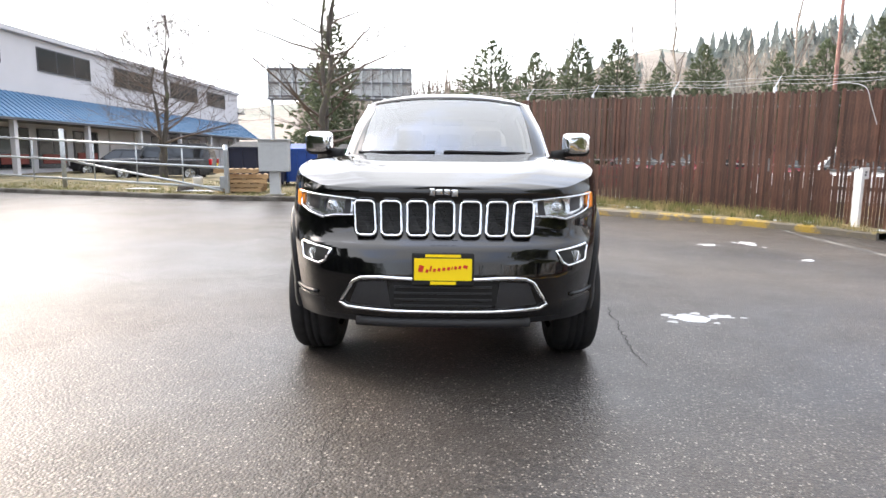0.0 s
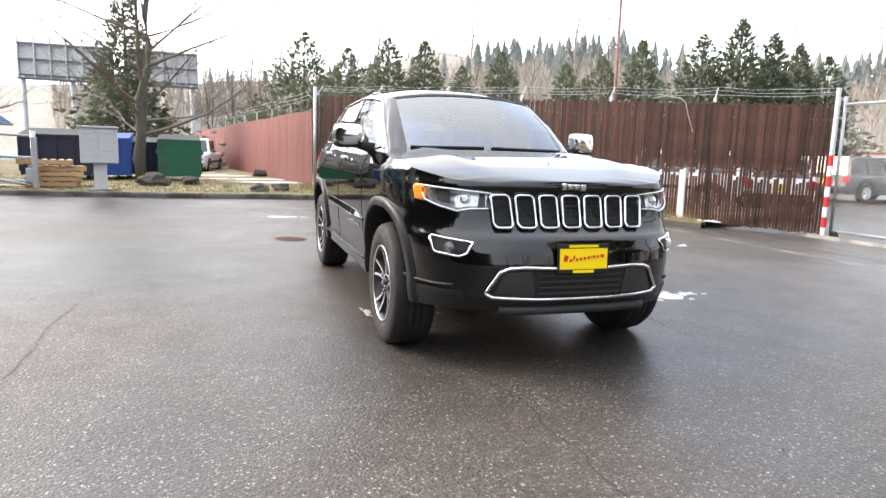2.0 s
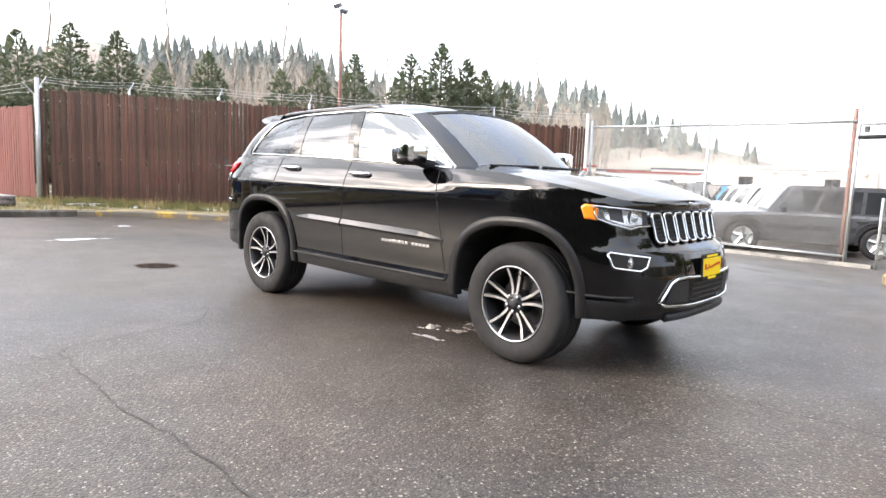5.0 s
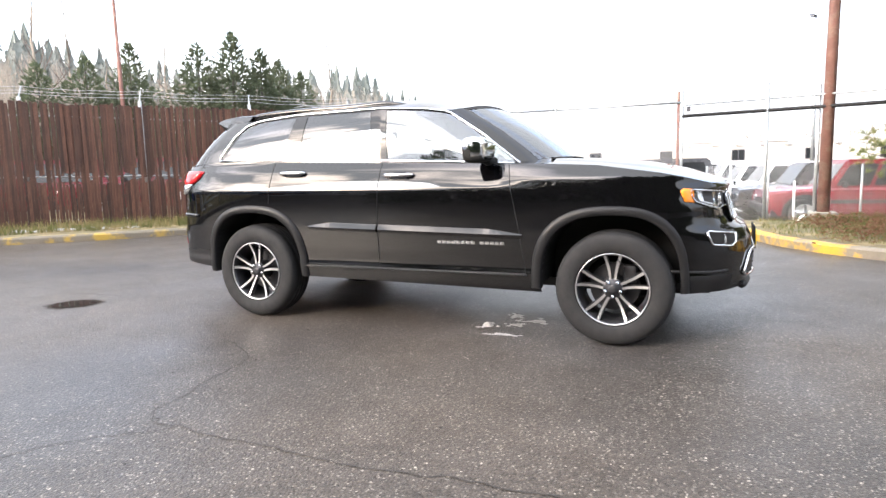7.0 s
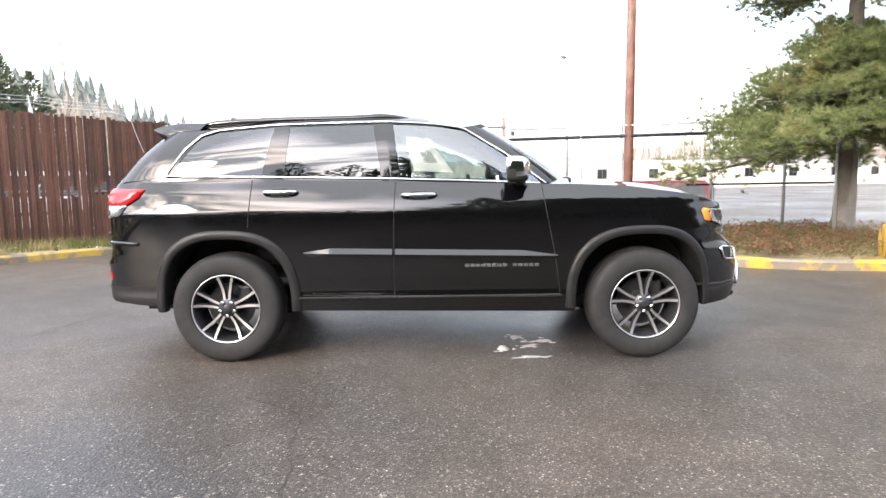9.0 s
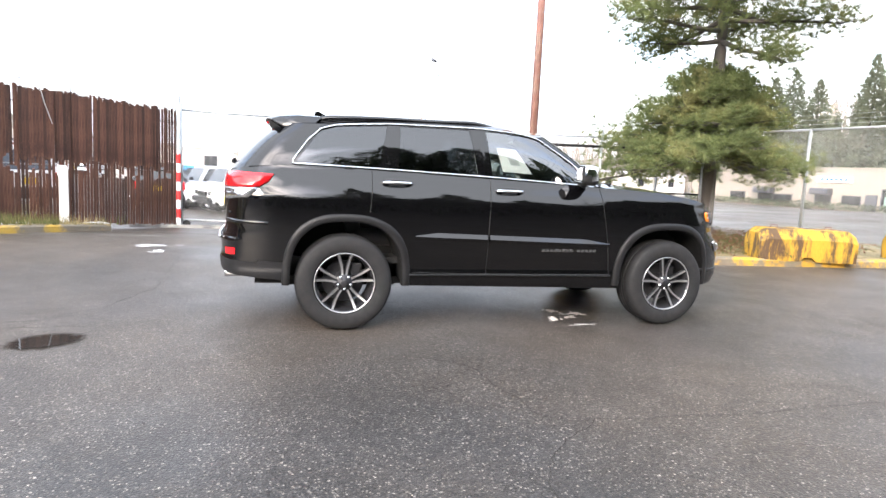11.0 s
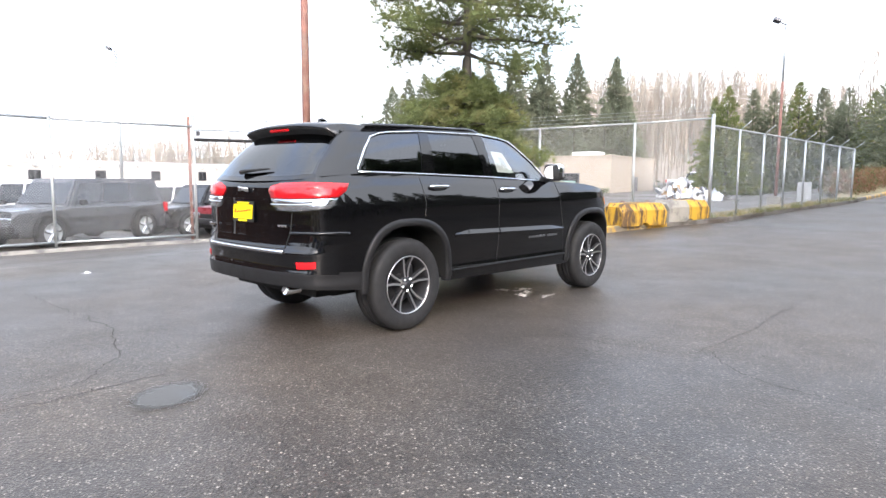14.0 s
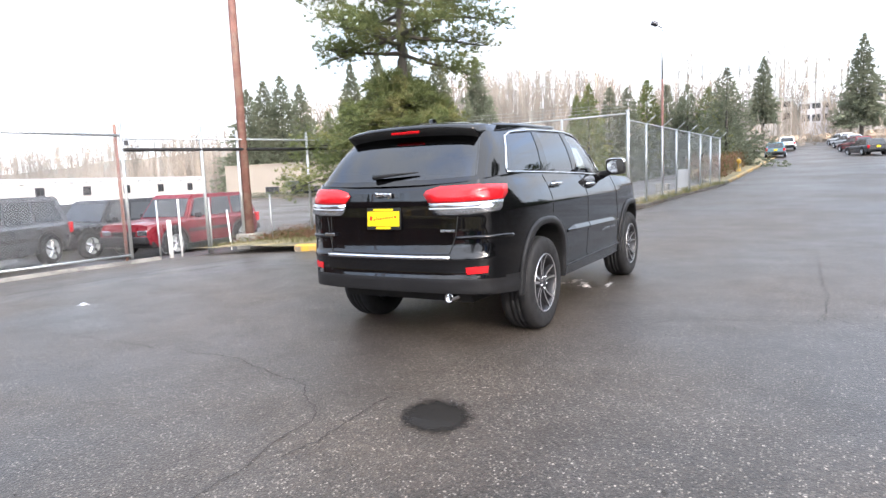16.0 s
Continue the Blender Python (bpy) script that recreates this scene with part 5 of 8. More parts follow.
        part("mirror_glass", mb, "chrome", mo, "silvered mirror glass", at=Matrix.Translation((c[0], c[1] + 0.068, c[2])) @ Matrix.Diagonal((1.45, 1, 1.15, 1)))
        mb = bmesh.new()
        pipe(mb, [(0.80 * sd, -0.61, 1.235), (0.86 * sd, -0.59, 1.25), (0.93 * sd, -0.57, 1.268), (0.97 * sd, -0.565, 1.285)], [0.035, 0.028, 0.024, 0.022], 10, False, 1.3)
        part("mirror_arm", mb, "black", mo, smooth=True)
        # handles
        for y in (0.10, 1.055):
            z = 1.162 if y < 1 else 1.192
            h = part("door_handle", pipe(bmesh.new(), [shell(arc_at(y + d), z, o, sd) for d, o in ((-0.125, 0.008), (-0.10, 0.026), (-0.05, 0.036), (0.05, 0.036), (0.10, 0.026), (0.125, 0.008))], [0.008, 0.013, 0.014, 0.014, 0.013, 0.008], 8), "chrome", car, "chrome door handle", smooth=True)
            part("handle_cup", skin([(arc_at(y - 0.07), z - 0.03), (arc_at(y + 0.07), z - 0.03), (arc_at(y + 0.05), z + 0.022), (arc_at(y - 0.05), z + 0.022)], 0.001, -0.004, sd, 2), "black", car)
        # door moulding
        for y0, y1, t0, t1 in ((-0.85, 0.268, 0.0, 1.0), (0.288, 0.90, 1.0, 0.0)):
            b = bmesh.new()
            rows = []
            for i in range(25):
                u = i / 24
                y = lerp(y0, y1, u)
                k = min(1.0, (u / 0.22 if t0 == 0 else 9), ((1 - u) / 0.30 if t1 == 0 else 9))
                zc, hh = lerp(0.740, 0.776, (y + 0.85) / 1.75), 0.030
                rows.append([b.verts.new(shell(arc_at(y), zc + dz * hh * (k if dz > 0 else 1.0) + (0 if dz > 0 else 0), o * (0.35 + 0.65 * k), sd)) for dz, o in ((-1.0, 0.0), (-0.9, 0.016), (-0.2, 0.024), (1.0, 0.006), (1.05, 0.0))])
            for q0, q1 in zip(rows, rows[1:]):
                for j in range(4):
                    b.faces.new((q0[j], q0[j + 1], q1[j + 1], q1[j]))
            bmesh.ops.recalc_face_normals(b, faces=b.faces)
            part("door_moulding", b, "paint", car, "black door moulding")
        # raised model script on the door, as plain bars
        y = -0.72
        for w in (0.03, 0.028, 0.03, 0.03, 0.03, None, 0.03, 0.03, 0.028, 0.028, 0.03, 0.03, 0.028, 0.028):
            if w is None:
                y += 0.03
                continue
            part("badge_bar", skin([(arc_at(y), 0.662), (arc_at(y + w), 0.662), (arc_at(y + w), 0.684), (arc_at(y), 0.684)], 0.004, 0.004, sd, 1), "satin", car)
            y += w + 0.008
        # seams
        for path in ([(-0.745, 1.215), (-0.77, 1.05), (-0.83, 0.75), (-0.87, 0.47)], [(0.262, 1.25), (0.270, 1.1), (0.278, 0.7), (0.280, 0.465)], [(1.255, 1.275), (1.262, 1.1), (1.275, 0.95)], [(-0.87, 0.465), (-0.2, 0.462), (0.4, 0.465), (0.92, 0.475)]):
            part("seam", edge_bar([(arc_at(y), z) for y, z in path], 0.0005, 0.0032, sd, False, seg=5), "black", car)
        part("sill_trim", edge_bar([(arc_at(y), 0.455) for y in (-0.88, -0.3, 0.3, 0.95)], 0.006, 0.009, sd, False), "clad", car, smooth=True)
        # roof rail
        b = bmesh.new()
        pts = [(0.565, 0.10, 1.690), (0.570, 0.20, 1.728), (0.575, 0.36, 1.752), (0.580, 0.62, 1.744), (0.578, 1.1, 1.738), (0.565, 1.46, 1.728), (0.555, 1.62, 1.716), (0.548, 1.72, 1.675)]
        pipe(b, [(sd * x, y, z - 0.034) for x, y, z in spline(pts, 40)], 0.019, 10, False, 1.25)
        pipe(b, [(sd * (x - 0.004), y, z - 0.052) for x, y, z in spline(pts, 40)], 0.019, 8, False, 1.25)
        rr = part("roof_rail", b, "paint", car, "black roof rail", smooth=True)
        part("rail_strip", pipe(bmesh.new(), [(sd * x, y, z - 0.014) for x, y, z in spline(pts[2:6], 24)], 0.005, 6), "satin", rr, smooth=True)
        # head lamp
        hl = [(arc_x(0.525), 1.000), (arc_x(0.62), 1.008), (arc_x(0.74), 1.020), (0.985, 1.032), (0.98, 0.985), (0.955, 0.955), (0.87, 0.930), (arc_x(0.70), 0.902), (arc_x(0.64), 0.915), (arc_x(0.52), 0.918)]
        lamp = part("headlight", skin(hl, 0.002, -0.012, sd), "reflector", car, "clear headlight with chrome reflectors", smooth=True)
        part("lamp_bowl", lathe(bmesh.new(), [(0, 0.052), (0.015, 0.048), (0.03, 0.03), (0.036, 0.0)], 20, "Y"), "pocket", lamp, at=Matrix.Translation(shell(0.70, 0.965, -0.002, sd)), smooth=True)
        bw = lathe(bmesh.new(), [(-0.02, 0.0), (-0.016, 0.018), (-0.004, 0.030), (0.004, 0.034)], 20, "Y")
        part("projector", bw, "lens", lamp, at=Matrix.Translation(shell(0.70, 0.965, 0.0, sd)), smooth=True)
        part("dark_insert", skin([(0.79, 0.94), (0.88, 0.955), (0.90, 1.02), (0.81, 1.02)], 0.004, -0.004, sd, 2), "pocket", lamp)
        part("dark_insert", skin([(0.57, 0.92), (0.62, 0.92), (0.61, 1.0), (0.57, 1.0)], 0.004, -0.004, sd, 2), "pocket", lamp)
        part("lamp_rim", edge_bar(hl, 0.010, 0.0065, sd), "satin", lamp, smooth=True)
        part("marker_lens", skin([(0.962, 1.036), (1.04, 1.042), (1.062, 1.025), (1.035, 0.958), (0.962, 0.948)], 0.006, 0.01, sd, 3), "amber", lamp, "amber side marker", smooth=True)
        # fog lamp
        fl = [(arc_x(0.605), 0.742), (arc_x(0.66), 0.748), (0.87, 0.766), (0.885, 0.756), (0.855, 0.690), (0.84, 0.678), (arc_x(0.66), 0.664), (arc_x(0.625), 0.684)]
        fg = part("fog_lamp", skin(fl, 0.003, -0.01, sd), "black", car, "black fog lamp in a chrome frame")
        part("fog_rim", edge_bar(fl, 0.006, 0.0075, sd), "chrome", fg, "chrome fog lamp frame", smooth=True)
        part("fog_lens", lathe(bmesh.new(), [(-0.014, 0.0), (-0.011, 0.022), (0.0, 0.034)], 18, "Y"), "lens", fg, at=Matrix.Translation(shell(0.75, 0.708, 0.002, sd)), smooth=True)
        part("bumper_crease", edge_bar([(0.72, 0.505), (0.85, 0.50), (1.0, 0.505), (1.12, 0.515)], 0.004, 0.010, sd, False), "clad", car, smooth=True)
        # tail lamp
        r = lambda d: ARC - d
        red = [(r(0.345), 1.165), (r(0.37), 1.195), (r(0.48), 1.222), (r(0.80), 1.230), (arc_at(2.02), 1.222), (arc_at(2.055), 1.165), (arc_at(2.13), 1.118), (r(0.60), 1.105), (r(0.39), 1.105)]
        tl = part("tail_light", skin(red, 0.012, 0.03, sd), "redlens", car, "red tail light with clear lower lens", smooth=True)
        clr = [(r(0.39), 1.103), (r(0.60), 1.103), (arc_at(2.135), 1.115), (arc_at(2.17), 1.06), (arc_at(2.20), 1.035), (r(0.70), 1.012), (r(0.46), 1.012), (r(0.42), 1.03)]
        part("reverse_lens", skin(clr, 0.010, 0.03, sd), "reflector", tl, "clear reversing lens", smooth=True)
        part("lamp_bar", edge_bar([(r(0.40), 1.06), (r(0.60), 1.06), (r(0.78), 1.065)], 0.016, 0.005, sd, False), "chrome", tl)
        part("rear_reflector", skin([(r(0.68), 0.582), (r(0.84), 0.59), (r(0.845), 0.642), (r(0.67), 0.634)], 0.004, 0.008, sd, 2), "redlens", car, "small red bumper reflector")
        part("bumper_shelf", edge_bar([(r(0.60), 0.845), (r(0.78), 0.85), (arc_at(2.18), 0.85), (arc_at(2.05), 0.845)], 0.0, 0.016, sd, False), "paint", car, smooth=True)
        part("seam", edge_bar([(r(0.62), 1.0), (r(0.60), 0.86), (r(0.55), 0.73), (r(0.3), 0.725), (r(0.0), 0.725)], 0.001, 0.004, sd, False, seg=5), "black", car)
    # windscreen and rear glass
    for sd in (-1, 1):
        o = part("windshield", cabin_patch(0.0, 2.02, 0.0, 1.0, -0.002, sd, 12, 10), "glass", car, "clear windshield", smooth=True)
        o.visible_shadow = False
        o = part("rear_glass", cabin_patch(10.05, 12.0, 0.03, 0.95, 0.0, sd, 12, 8), "tint", car, "dark tinted rear glass", smooth=True)
        o.visible_shadow = False
        part("tailgate_rim", cabin_patch(10.0, 12.0, -0.05, 0.04, 0.003, sd, 12, 2), "paint", car, smooth=True)
        part("header_rim", cabin_patch(0.0, 2.1, 0.95, 1.0, 0.001, sd, 12, 2), "black", car, smooth=True)
    # grille
    gb = [(arc_x(0.0), 0.80)]
    for k in range(7):
        xc = (k - 3) * 0.139
        sd = 1 if xc >= 0 else -1
        lean = 0.012 * (k - 3) / 3
        w = 0.054
        pts = []
        for dx, z in rounded(-w, 0.818, w, 0.993, 0.026):
            x = xc + dx + lean * (0.9 - z) / 0.09 * -0.6
            pts.append((x, z))

        def face(x, z, off):
            q = shell(arc_x(abs(x)), z, off, 1 if x >= 0 else -1)
            return Vector((x, q[1], z))
        b = pipe(bmesh.new(), [face(x, z, 0.012) for x, z in pts], 0.0085, 8, True)
        ring = part("grille_slot", b, "chrome", car, "chrome grille slot frame", smooth=True)
        b = bmesh.new()
        vv = [b.verts.new(face(x, z, 0.006)) for x, z in pts]
        b.faces.new(vv[::-1])
        part("slot_backing", b, "black", ring)
        b = bmesh.new()
        for i in range(7):
            for j in range(4):
                z = 0.835 + i * 0.023
                x = xc - 0.036 + j * 0.024 + (0.012 if i % 2 else 0)
                if abs(x - xc) < 0.046:
                    lathe(b, [(-0.004, 0.0095), (-0.010, 0.0085), (-0.004, 0.0065)], 6, "Y", face(x, z, 0.006))
        part("honeycomb", b, "plastic", ring, "dark honeycomb grille mesh")
    # lower intake
    lo = [(-0.54, 0.475), (-0.505, 0.525), (-0.465, 0.590), (-0.42, 0.612), (-0.33, 0.618), (-0.17, 0.612), (0.17, 0.612), (0.33, 0.618), (0.42, 0.612), (0.465, 0.590), (0.505, 0.525), (0.54, 0.475), (0.50, 0.452), (0.25, 0.442), (0, 0.440), (-0.25, 0.442), (-0.50, 0.452)]
    lo2 = []
    for i in range(len(lo)):
        a, c = lo[i], lo[(i + 1) % len(lo)]
        lo2 += [(lerp(a[0], c[0], k / 3), lerp(a[1], c[1], k / 3)) for k in range(3)]

    def nose(x, z, off):
        q = shell(arc_x(abs(x)), z, off, 1 if x >= 0 else -1)
        return Vector((x, q[1], z))
    intake = part("lower_intake", pipe(bmesh.new(), [nose(x, z, 0.012) for x, z in lo2], 0.0095, 8, True), "chrome", car, "wide lower intake with chrome surround", smooth=True)
    b = bmesh.new()
    c = b.verts.new(nose(0, 0.5, 0.003))
    vv = [b.verts.new(nose(x, z, 0.003)) for x, z in lo2]
    hh = [b.verts.new(nose(x * 0.5, lerp(0.51, z, 0.6), 0.004)) for x, z in lo2]
    m = len(vv)
    for k in range(m):
        b.faces.new((vv[k], hh[k], hh[(k + 1) % m], vv[(k + 1) % m]))
        b.faces.new((hh[k], c, hh[(k + 1) % m]))
    bmesh.ops.recalc_face_normals(b, faces=b.faces)
    part("intake_backing", b, "black", intake)
    for z in (0.472, 0.505, 0.538, 0.571):
        part("intake_slat", pipe(bmesh.new(), [nose(lerp(-0.25, 0.25, k / 12), z, 0.006) for k in range(13)], 0.006, 5), "plastic", intake)
    for sd in (-1, 1):
        b = skin([(arc_x(0.27), 0.460), (arc_x(0.485), 0.475), (arc_x(0.44), 0.588), (arc_x(0.29), 0.598)], 0.005, 0.006, sd, 2)
        part("intake_cheek", b, "plastic", intake)
    part("skid_lip", pipe(bmesh.new(), [nose(lerp(-0.45, 0.45, k / 16), 0.375, 0.0) for k in range(17)], 0.028, 8), "plastic", car, smooth=True)
    plate_thing(car, Matrix.Translation((0, -2.335, 0.664)) @ Matrix.Rotation(radians(-3), 4, "X"))
    rp = plate_thing(car, Matrix.Translation((0.01, 2.408, 0.99)) @ Matrix.Rotation(radians(180), 4, "Z") @ Matrix.Rotation(radians(-4), 4, "X"), True)
    # raised maker's badge on nose and tail, as plain bars
    for y, z, sg in ((-2.185, 1.045, -1), (2.40, 1.17, 1)):
        xx = -0.075
        for w, h in ((0.028, 0.04), (0.034, 0.03), (0.034, 0.03), (0.034, 0.036)):
            b = boxed((-sg * (xx + w / 2), y + (0.012 * sg), z + (0.0 if h != 0.036 else -0.004)), (w, 0.014, h), None, 0.006)
            part("badge_bar", b, "satin", car, smooth=True)
            xx += w + 0.006
    part("badge_bar", boxed((0.55, 2.405, 0.865), (0.10, 0.006, 0.022), None, 0.002), "satin", car)
    part("badge_bar", boxed((-0.545, 2.405, 0.90), (0.12, 0.006, 0.016), None, 0.002), "satin", car)
    # tail: chrome strip, spoiler, wiper, exhaust
    part("bumper_strip", pipe(bmesh.new(), [shell(ARC - abs(x), 0.705, 0.012, 1 if x >= 0 else -1) for x in np.linspace(-0.56, 0.56, 25)], 0.012, 8, False, 1.3), "chrome", car, "chrome rear bumper strip", smooth=True)
    b = bmesh.new()
    rows = []
    for i in range(25):
        t = -1 + i / 12
        x = 0.60 * t
        bow = 0.06 * t * t
        prof = [(1.70 - bow, 1.722), (1.88 - bow, 1.724), (2.02 - bow, 1.708), (2.085 - bow, 1.686), (2.09 - bow, 1.672), (2.05 - bow, 1.645), (1.985 - bow, 1.588), (1.88 - bow, 1.570)]
        rows.append([b.verts.new((x, y, z - 0.035 * abs(t) ** 3)) for y, z in prof])
    for q0, q1 in zip(rows, rows[1:]):
        for k in range(7):
            f = b.faces.new((q0[k], q0[k + 1], q1[k + 1], q1[k]))
            f.material_index = 1 if k >= 4 else 0
    b.faces.new(rows[0])
    b.faces.new(rows[-1][::-1])
    bmesh.ops.recalc_face_normals(b, faces=b.faces)
    sp = part("spoiler", b, ("paint", "black"), car, "black roof spoiler", smooth=True)
    part("brake_light", boxed((0, 2.062, 1.652), (0.26, 0.03, 0.02), Euler((radians(-35), 0, 0)).to_matrix(), 0.004), "redlens", sp, "red high brake light")
    b = pipe(bmesh.new(), [(0.12, 2.352, 1.304), (0.04, 2.352, 1.312), (-0.1, 2.340, 1.322), (-0.26, 2.322, 1.330)], [0.026, 0.019, 0.013, 0.006], 8, False, 0.8)
    part("rear_wiper", b, "black", car, "black rear wiper", smooth=True)
    b = lathe(bmesh.new(), [(2.25, 0.032), (2.38, 0.036), (2.385, 0.031), (2.30, 0.027)], 20, "Y", (-0.52, 0, 0.405))
    part("exhaust_tip", b, "chrome", car, smooth=True)
    for x0, x1, y0 in ((0.55, -0.02, 0), (-0.08, -0.62, 0.02)):
        b = bmesh.new()
        pts = [(lerp(x0, x1, k / 12), lerp(-1.035, -0.995, abs(lerp(x0, x1, k / 12)) / 0.6) + 0.004, 1.262 - 0.01 * abs(lerp(x0, x1, k / 12))) for k in range(13)]
        pipe(b, pts, 0.009, 5)
        part("wiper", b, "black", car)
    b = bmesh.new()
    prism(b, [(-0.075, 0.0), (0.075, 0.0), (0.06, 0.055), (0.03, 0.06)], 0.035, Matrix.Translation((-0.0175, 1.60, 1.722)) @ Matrix.Rotation(radians(90), 4, "Z") @ Matrix.Rotation(radians(90), 4, "X"))
    part("antenna_fin", b, "paint", car, "small black roof antenna fin")
    # cabin inside
    b = bmesh.new()
    box(b, (0, -0.62, 1.02), (1.36, 0.5, 0.34), None, 0.06)
    part("dashboard", b, "leather", car, smooth=False)
    b = bmesh.new()
    pipe(b, [(0.37 + 0.185 * math.cos(a), -0.33 + 0.05 * math.sin(a), 1.11 + 0.18 * math.sin(a)) for a in np.linspace(0, 2 * math.pi, 28)[:-1]], 0.015, 8, True)
    rod(b, (0.37, -0.33, 1.11), (0.37, -0.5, 1.02), 0.03, 0.03, 8)
    rod(b, (0.20, -0.33, 1.11), (0.54, -0.33, 1.11), 0.018, 0.018, 6)
    part("steering_wheel", b, "leather", car, smooth=True)
    for x, y in ((-0.37, 0.25), (0.37, 0.25), (-0.37, 1.2), (0.0, 1.2), (0.37, 1.2)):
        b = bmesh.new()
        box(b, (x, y - 0.1, 0.72), (0.5 if y < 1 else 0.36, 0.52, 0.16), None, 0.05)
        box(b, (x, y + 0.22, 1.03), (0.48 if y < 1 else 0.36, 0.14, 0.60), Euler((radians(-14), 0, 0)).to_matrix(), 0.05)
        box(b, (x, y + 0.33, 1.39), (0.25, 0.10, 0.16), Euler((radians(-8), 0, 0)).to_matrix(), 0.04)
        part("seat", b, "leather", car, "dark leather seat", smooth=False)
    b = bmesh.new()
    box(b, (0, 0.6, 0.55), (1.5, 3.0, 0.05))
    part("cabin_floor", b, "black", car)
    b = bmesh.new()
    box(b, (0, -0.35, 1.50), (0.24, 0.03, 0.06), None, 0.015)
    part("inner_mirror", b, "black", car)
    b = bmesh.new()
    grid(b, lambda u, v: house(lerp(4.42, 4.82, u), lerp(0.16, 0.62, v), -0.014, -1), 4, 4)
    st = part("window_sticker", b, "paper", car, "white price sheet inside the door glass")
    b = bmesh.new()
    grid(b, lambda u, v: house(lerp(4.52, 4.66, u), lerp(0.30, 0.5, v), -0.0125, -1), 2, 2)
    part("printed_block", b, "mailgrey", st)
    b = bmesh.new()
    grid(b, lambda u, v: house(lerp(1.35, 1.62, u), lerp(0.91, 0.94, v), -0.008, 1), 3, 1)
    part("windshield_label", b, "paper", car)
    return car


main_car()

# ---- trees and planting ----
def fir_crown(h, r, seed, z0=0.12, dense=9, rag=0.75):
    """A bushy pointed crown: short needled sprays all through an uneven cone, thickest at its skin."""
    rnd = random.Random(seed)
    bm = bmesh.new()
    n = int(dense * 190 * min(2.2, max(0.7, h / 7)))
    size = 0.10 + 0.024 * h
    for k in range(n):
        t = 1 - math.sqrt(rnd.random()) if rnd.random() < 0.8 else rnd.random()
        a = rnd.uniform(0, 6.28)
        z = h * (z0 + (1 - z0) * t)
        lobe = 1 + rag * noise.noise(Vector((math.cos(a) * 1.4, math.sin(a) * 1.4, z * 0.9 + seed))) + 0.8 * rag * noise.noise(Vector((math.cos(a) * 4, math.sin(a) * 4, z * 2.6 + seed)))
        tier = z / (0.35 + 0.045 * h) + 0.5 * noise.noise(Vector((math.cos(a) * 1.2, math.sin(a) * 1.2, seed)))
        tooth = 1 - (tier - math.floor(tier))
        rr = 1.5 * r * (1 - t) ** 0.8 * lobe * (0.68 + 0.42 * tooth) + 0.05
        u = rnd.random() ** 0.35
        c = Vector((rr * u * math.cos(a), rr * u * math.sin(a), z - 0.12 * rr * u))
        out = Vector((math.cos(a), math.sin(a), lerp(-0.25, 0.9, t * t)))
        q = size * lerp(1.0, 0.6, t)
        for m in range(6):
            d = (out + Vector((rnd.uniform(-1, 1), rnd.uniform(-1, 1), rnd.uniform(-0.6, 0.9))) * 0.8).normalized()
            s = d.cross(Vector((rnd.uniform(-1, 1), rnd.uniform(-1, 1), rnd.uniform(-1, 1)))).normalized() * q * rnd.uniform(0.16, 0.28)
            b = c + d * q * rnd.uniform(-0.3, 0.1)
            bm.faces.new((bm.verts.new(b - s), bm.verts.new(b + s), bm.verts.new(b + d * q * rnd.uniform(0.7, 1.3))))
    for m in range(10):
        b = Vector((0, 0, h * rnd.uniform(0.9, 0.97)))
        s = Vector((rnd.uniform(-1, 1), rnd.uniform(-1, 1), 0)).normalized() * 0.05
        bm.faces.new((bm.verts.new(b - s), bm.verts.new(b + s), bm.verts.new(Vector((0, 0, h * 1.01)))))
    return bm


def fir_tree(x, y, h, r, seed, label, z=None, z0=0.1, dense=8, group="", mat="fir"):
    z = ground_z(x, y) if z is None else z
    t = thing("fir_tree", label, "tree", group, at=pose(x, y, z - 0.05))
    part("trunk", rod(bmesh.new(), (0, 0, 0), (0, 0, h * 0.97), 0.018 * h + 0.04, 0.012, 8), "bark", t, smooth=True)
    part("crown", fir_crown(h, r, seed, z0, dense), mat, t, "dark green needled crown" if mat == "fir" else "grey-green needled crown")
    return t


def limbs(bm, a, d, length, r, depth, rnd, spread=0.55, up=0.12, kids=4, minr=0.006):
    """A tapered, crooked limb with smaller limbs on it."""
    n = 5 if depth > 1 else 3
    pts, rad = [a.copy()], [r]
    p, dd = a.copy(), d.normalized()
    for i in range(n):
        dd = (dd + Vector((rnd.uniform(-1, 1), rnd.uniform(-1, 1), rnd.uniform(-0.6, 1))) * 0.13 + Vector((0, 0, up * 0.4))).normalized()
        p = p + dd * (length / n)
        pts.append(p.copy())
        rad.append(max(minr * 0.6, r * (1 - 0.85 * (i + 1) / n)))
    pipe(bm, pts, rad, 6 if depth > 2 else (4 if depth > 1 else 3))
    if depth <= 0:
        return
    for k in range(kids):
        t = rnd.uniform(0.25, 0.98)
        i = min(int(t * n), n - 1)
        q = pts[i].lerp(pts[i + 1], t * n - i)
        ax = Vector((rnd.uniform(-1, 1), rnd.uniform(-1, 1), rnd.uniform(-0.2, 0.6)))
        nd = (dd * (1 - spread) + ax.normalized() * spread + Vector((0, 0, up))).normalized()
        limbs(bm, q, nd, length * rnd.uniform(0.42, 0.66), max(minr, rad[i] * 0.5), depth - 1, rnd, spread, up, kids, minr)


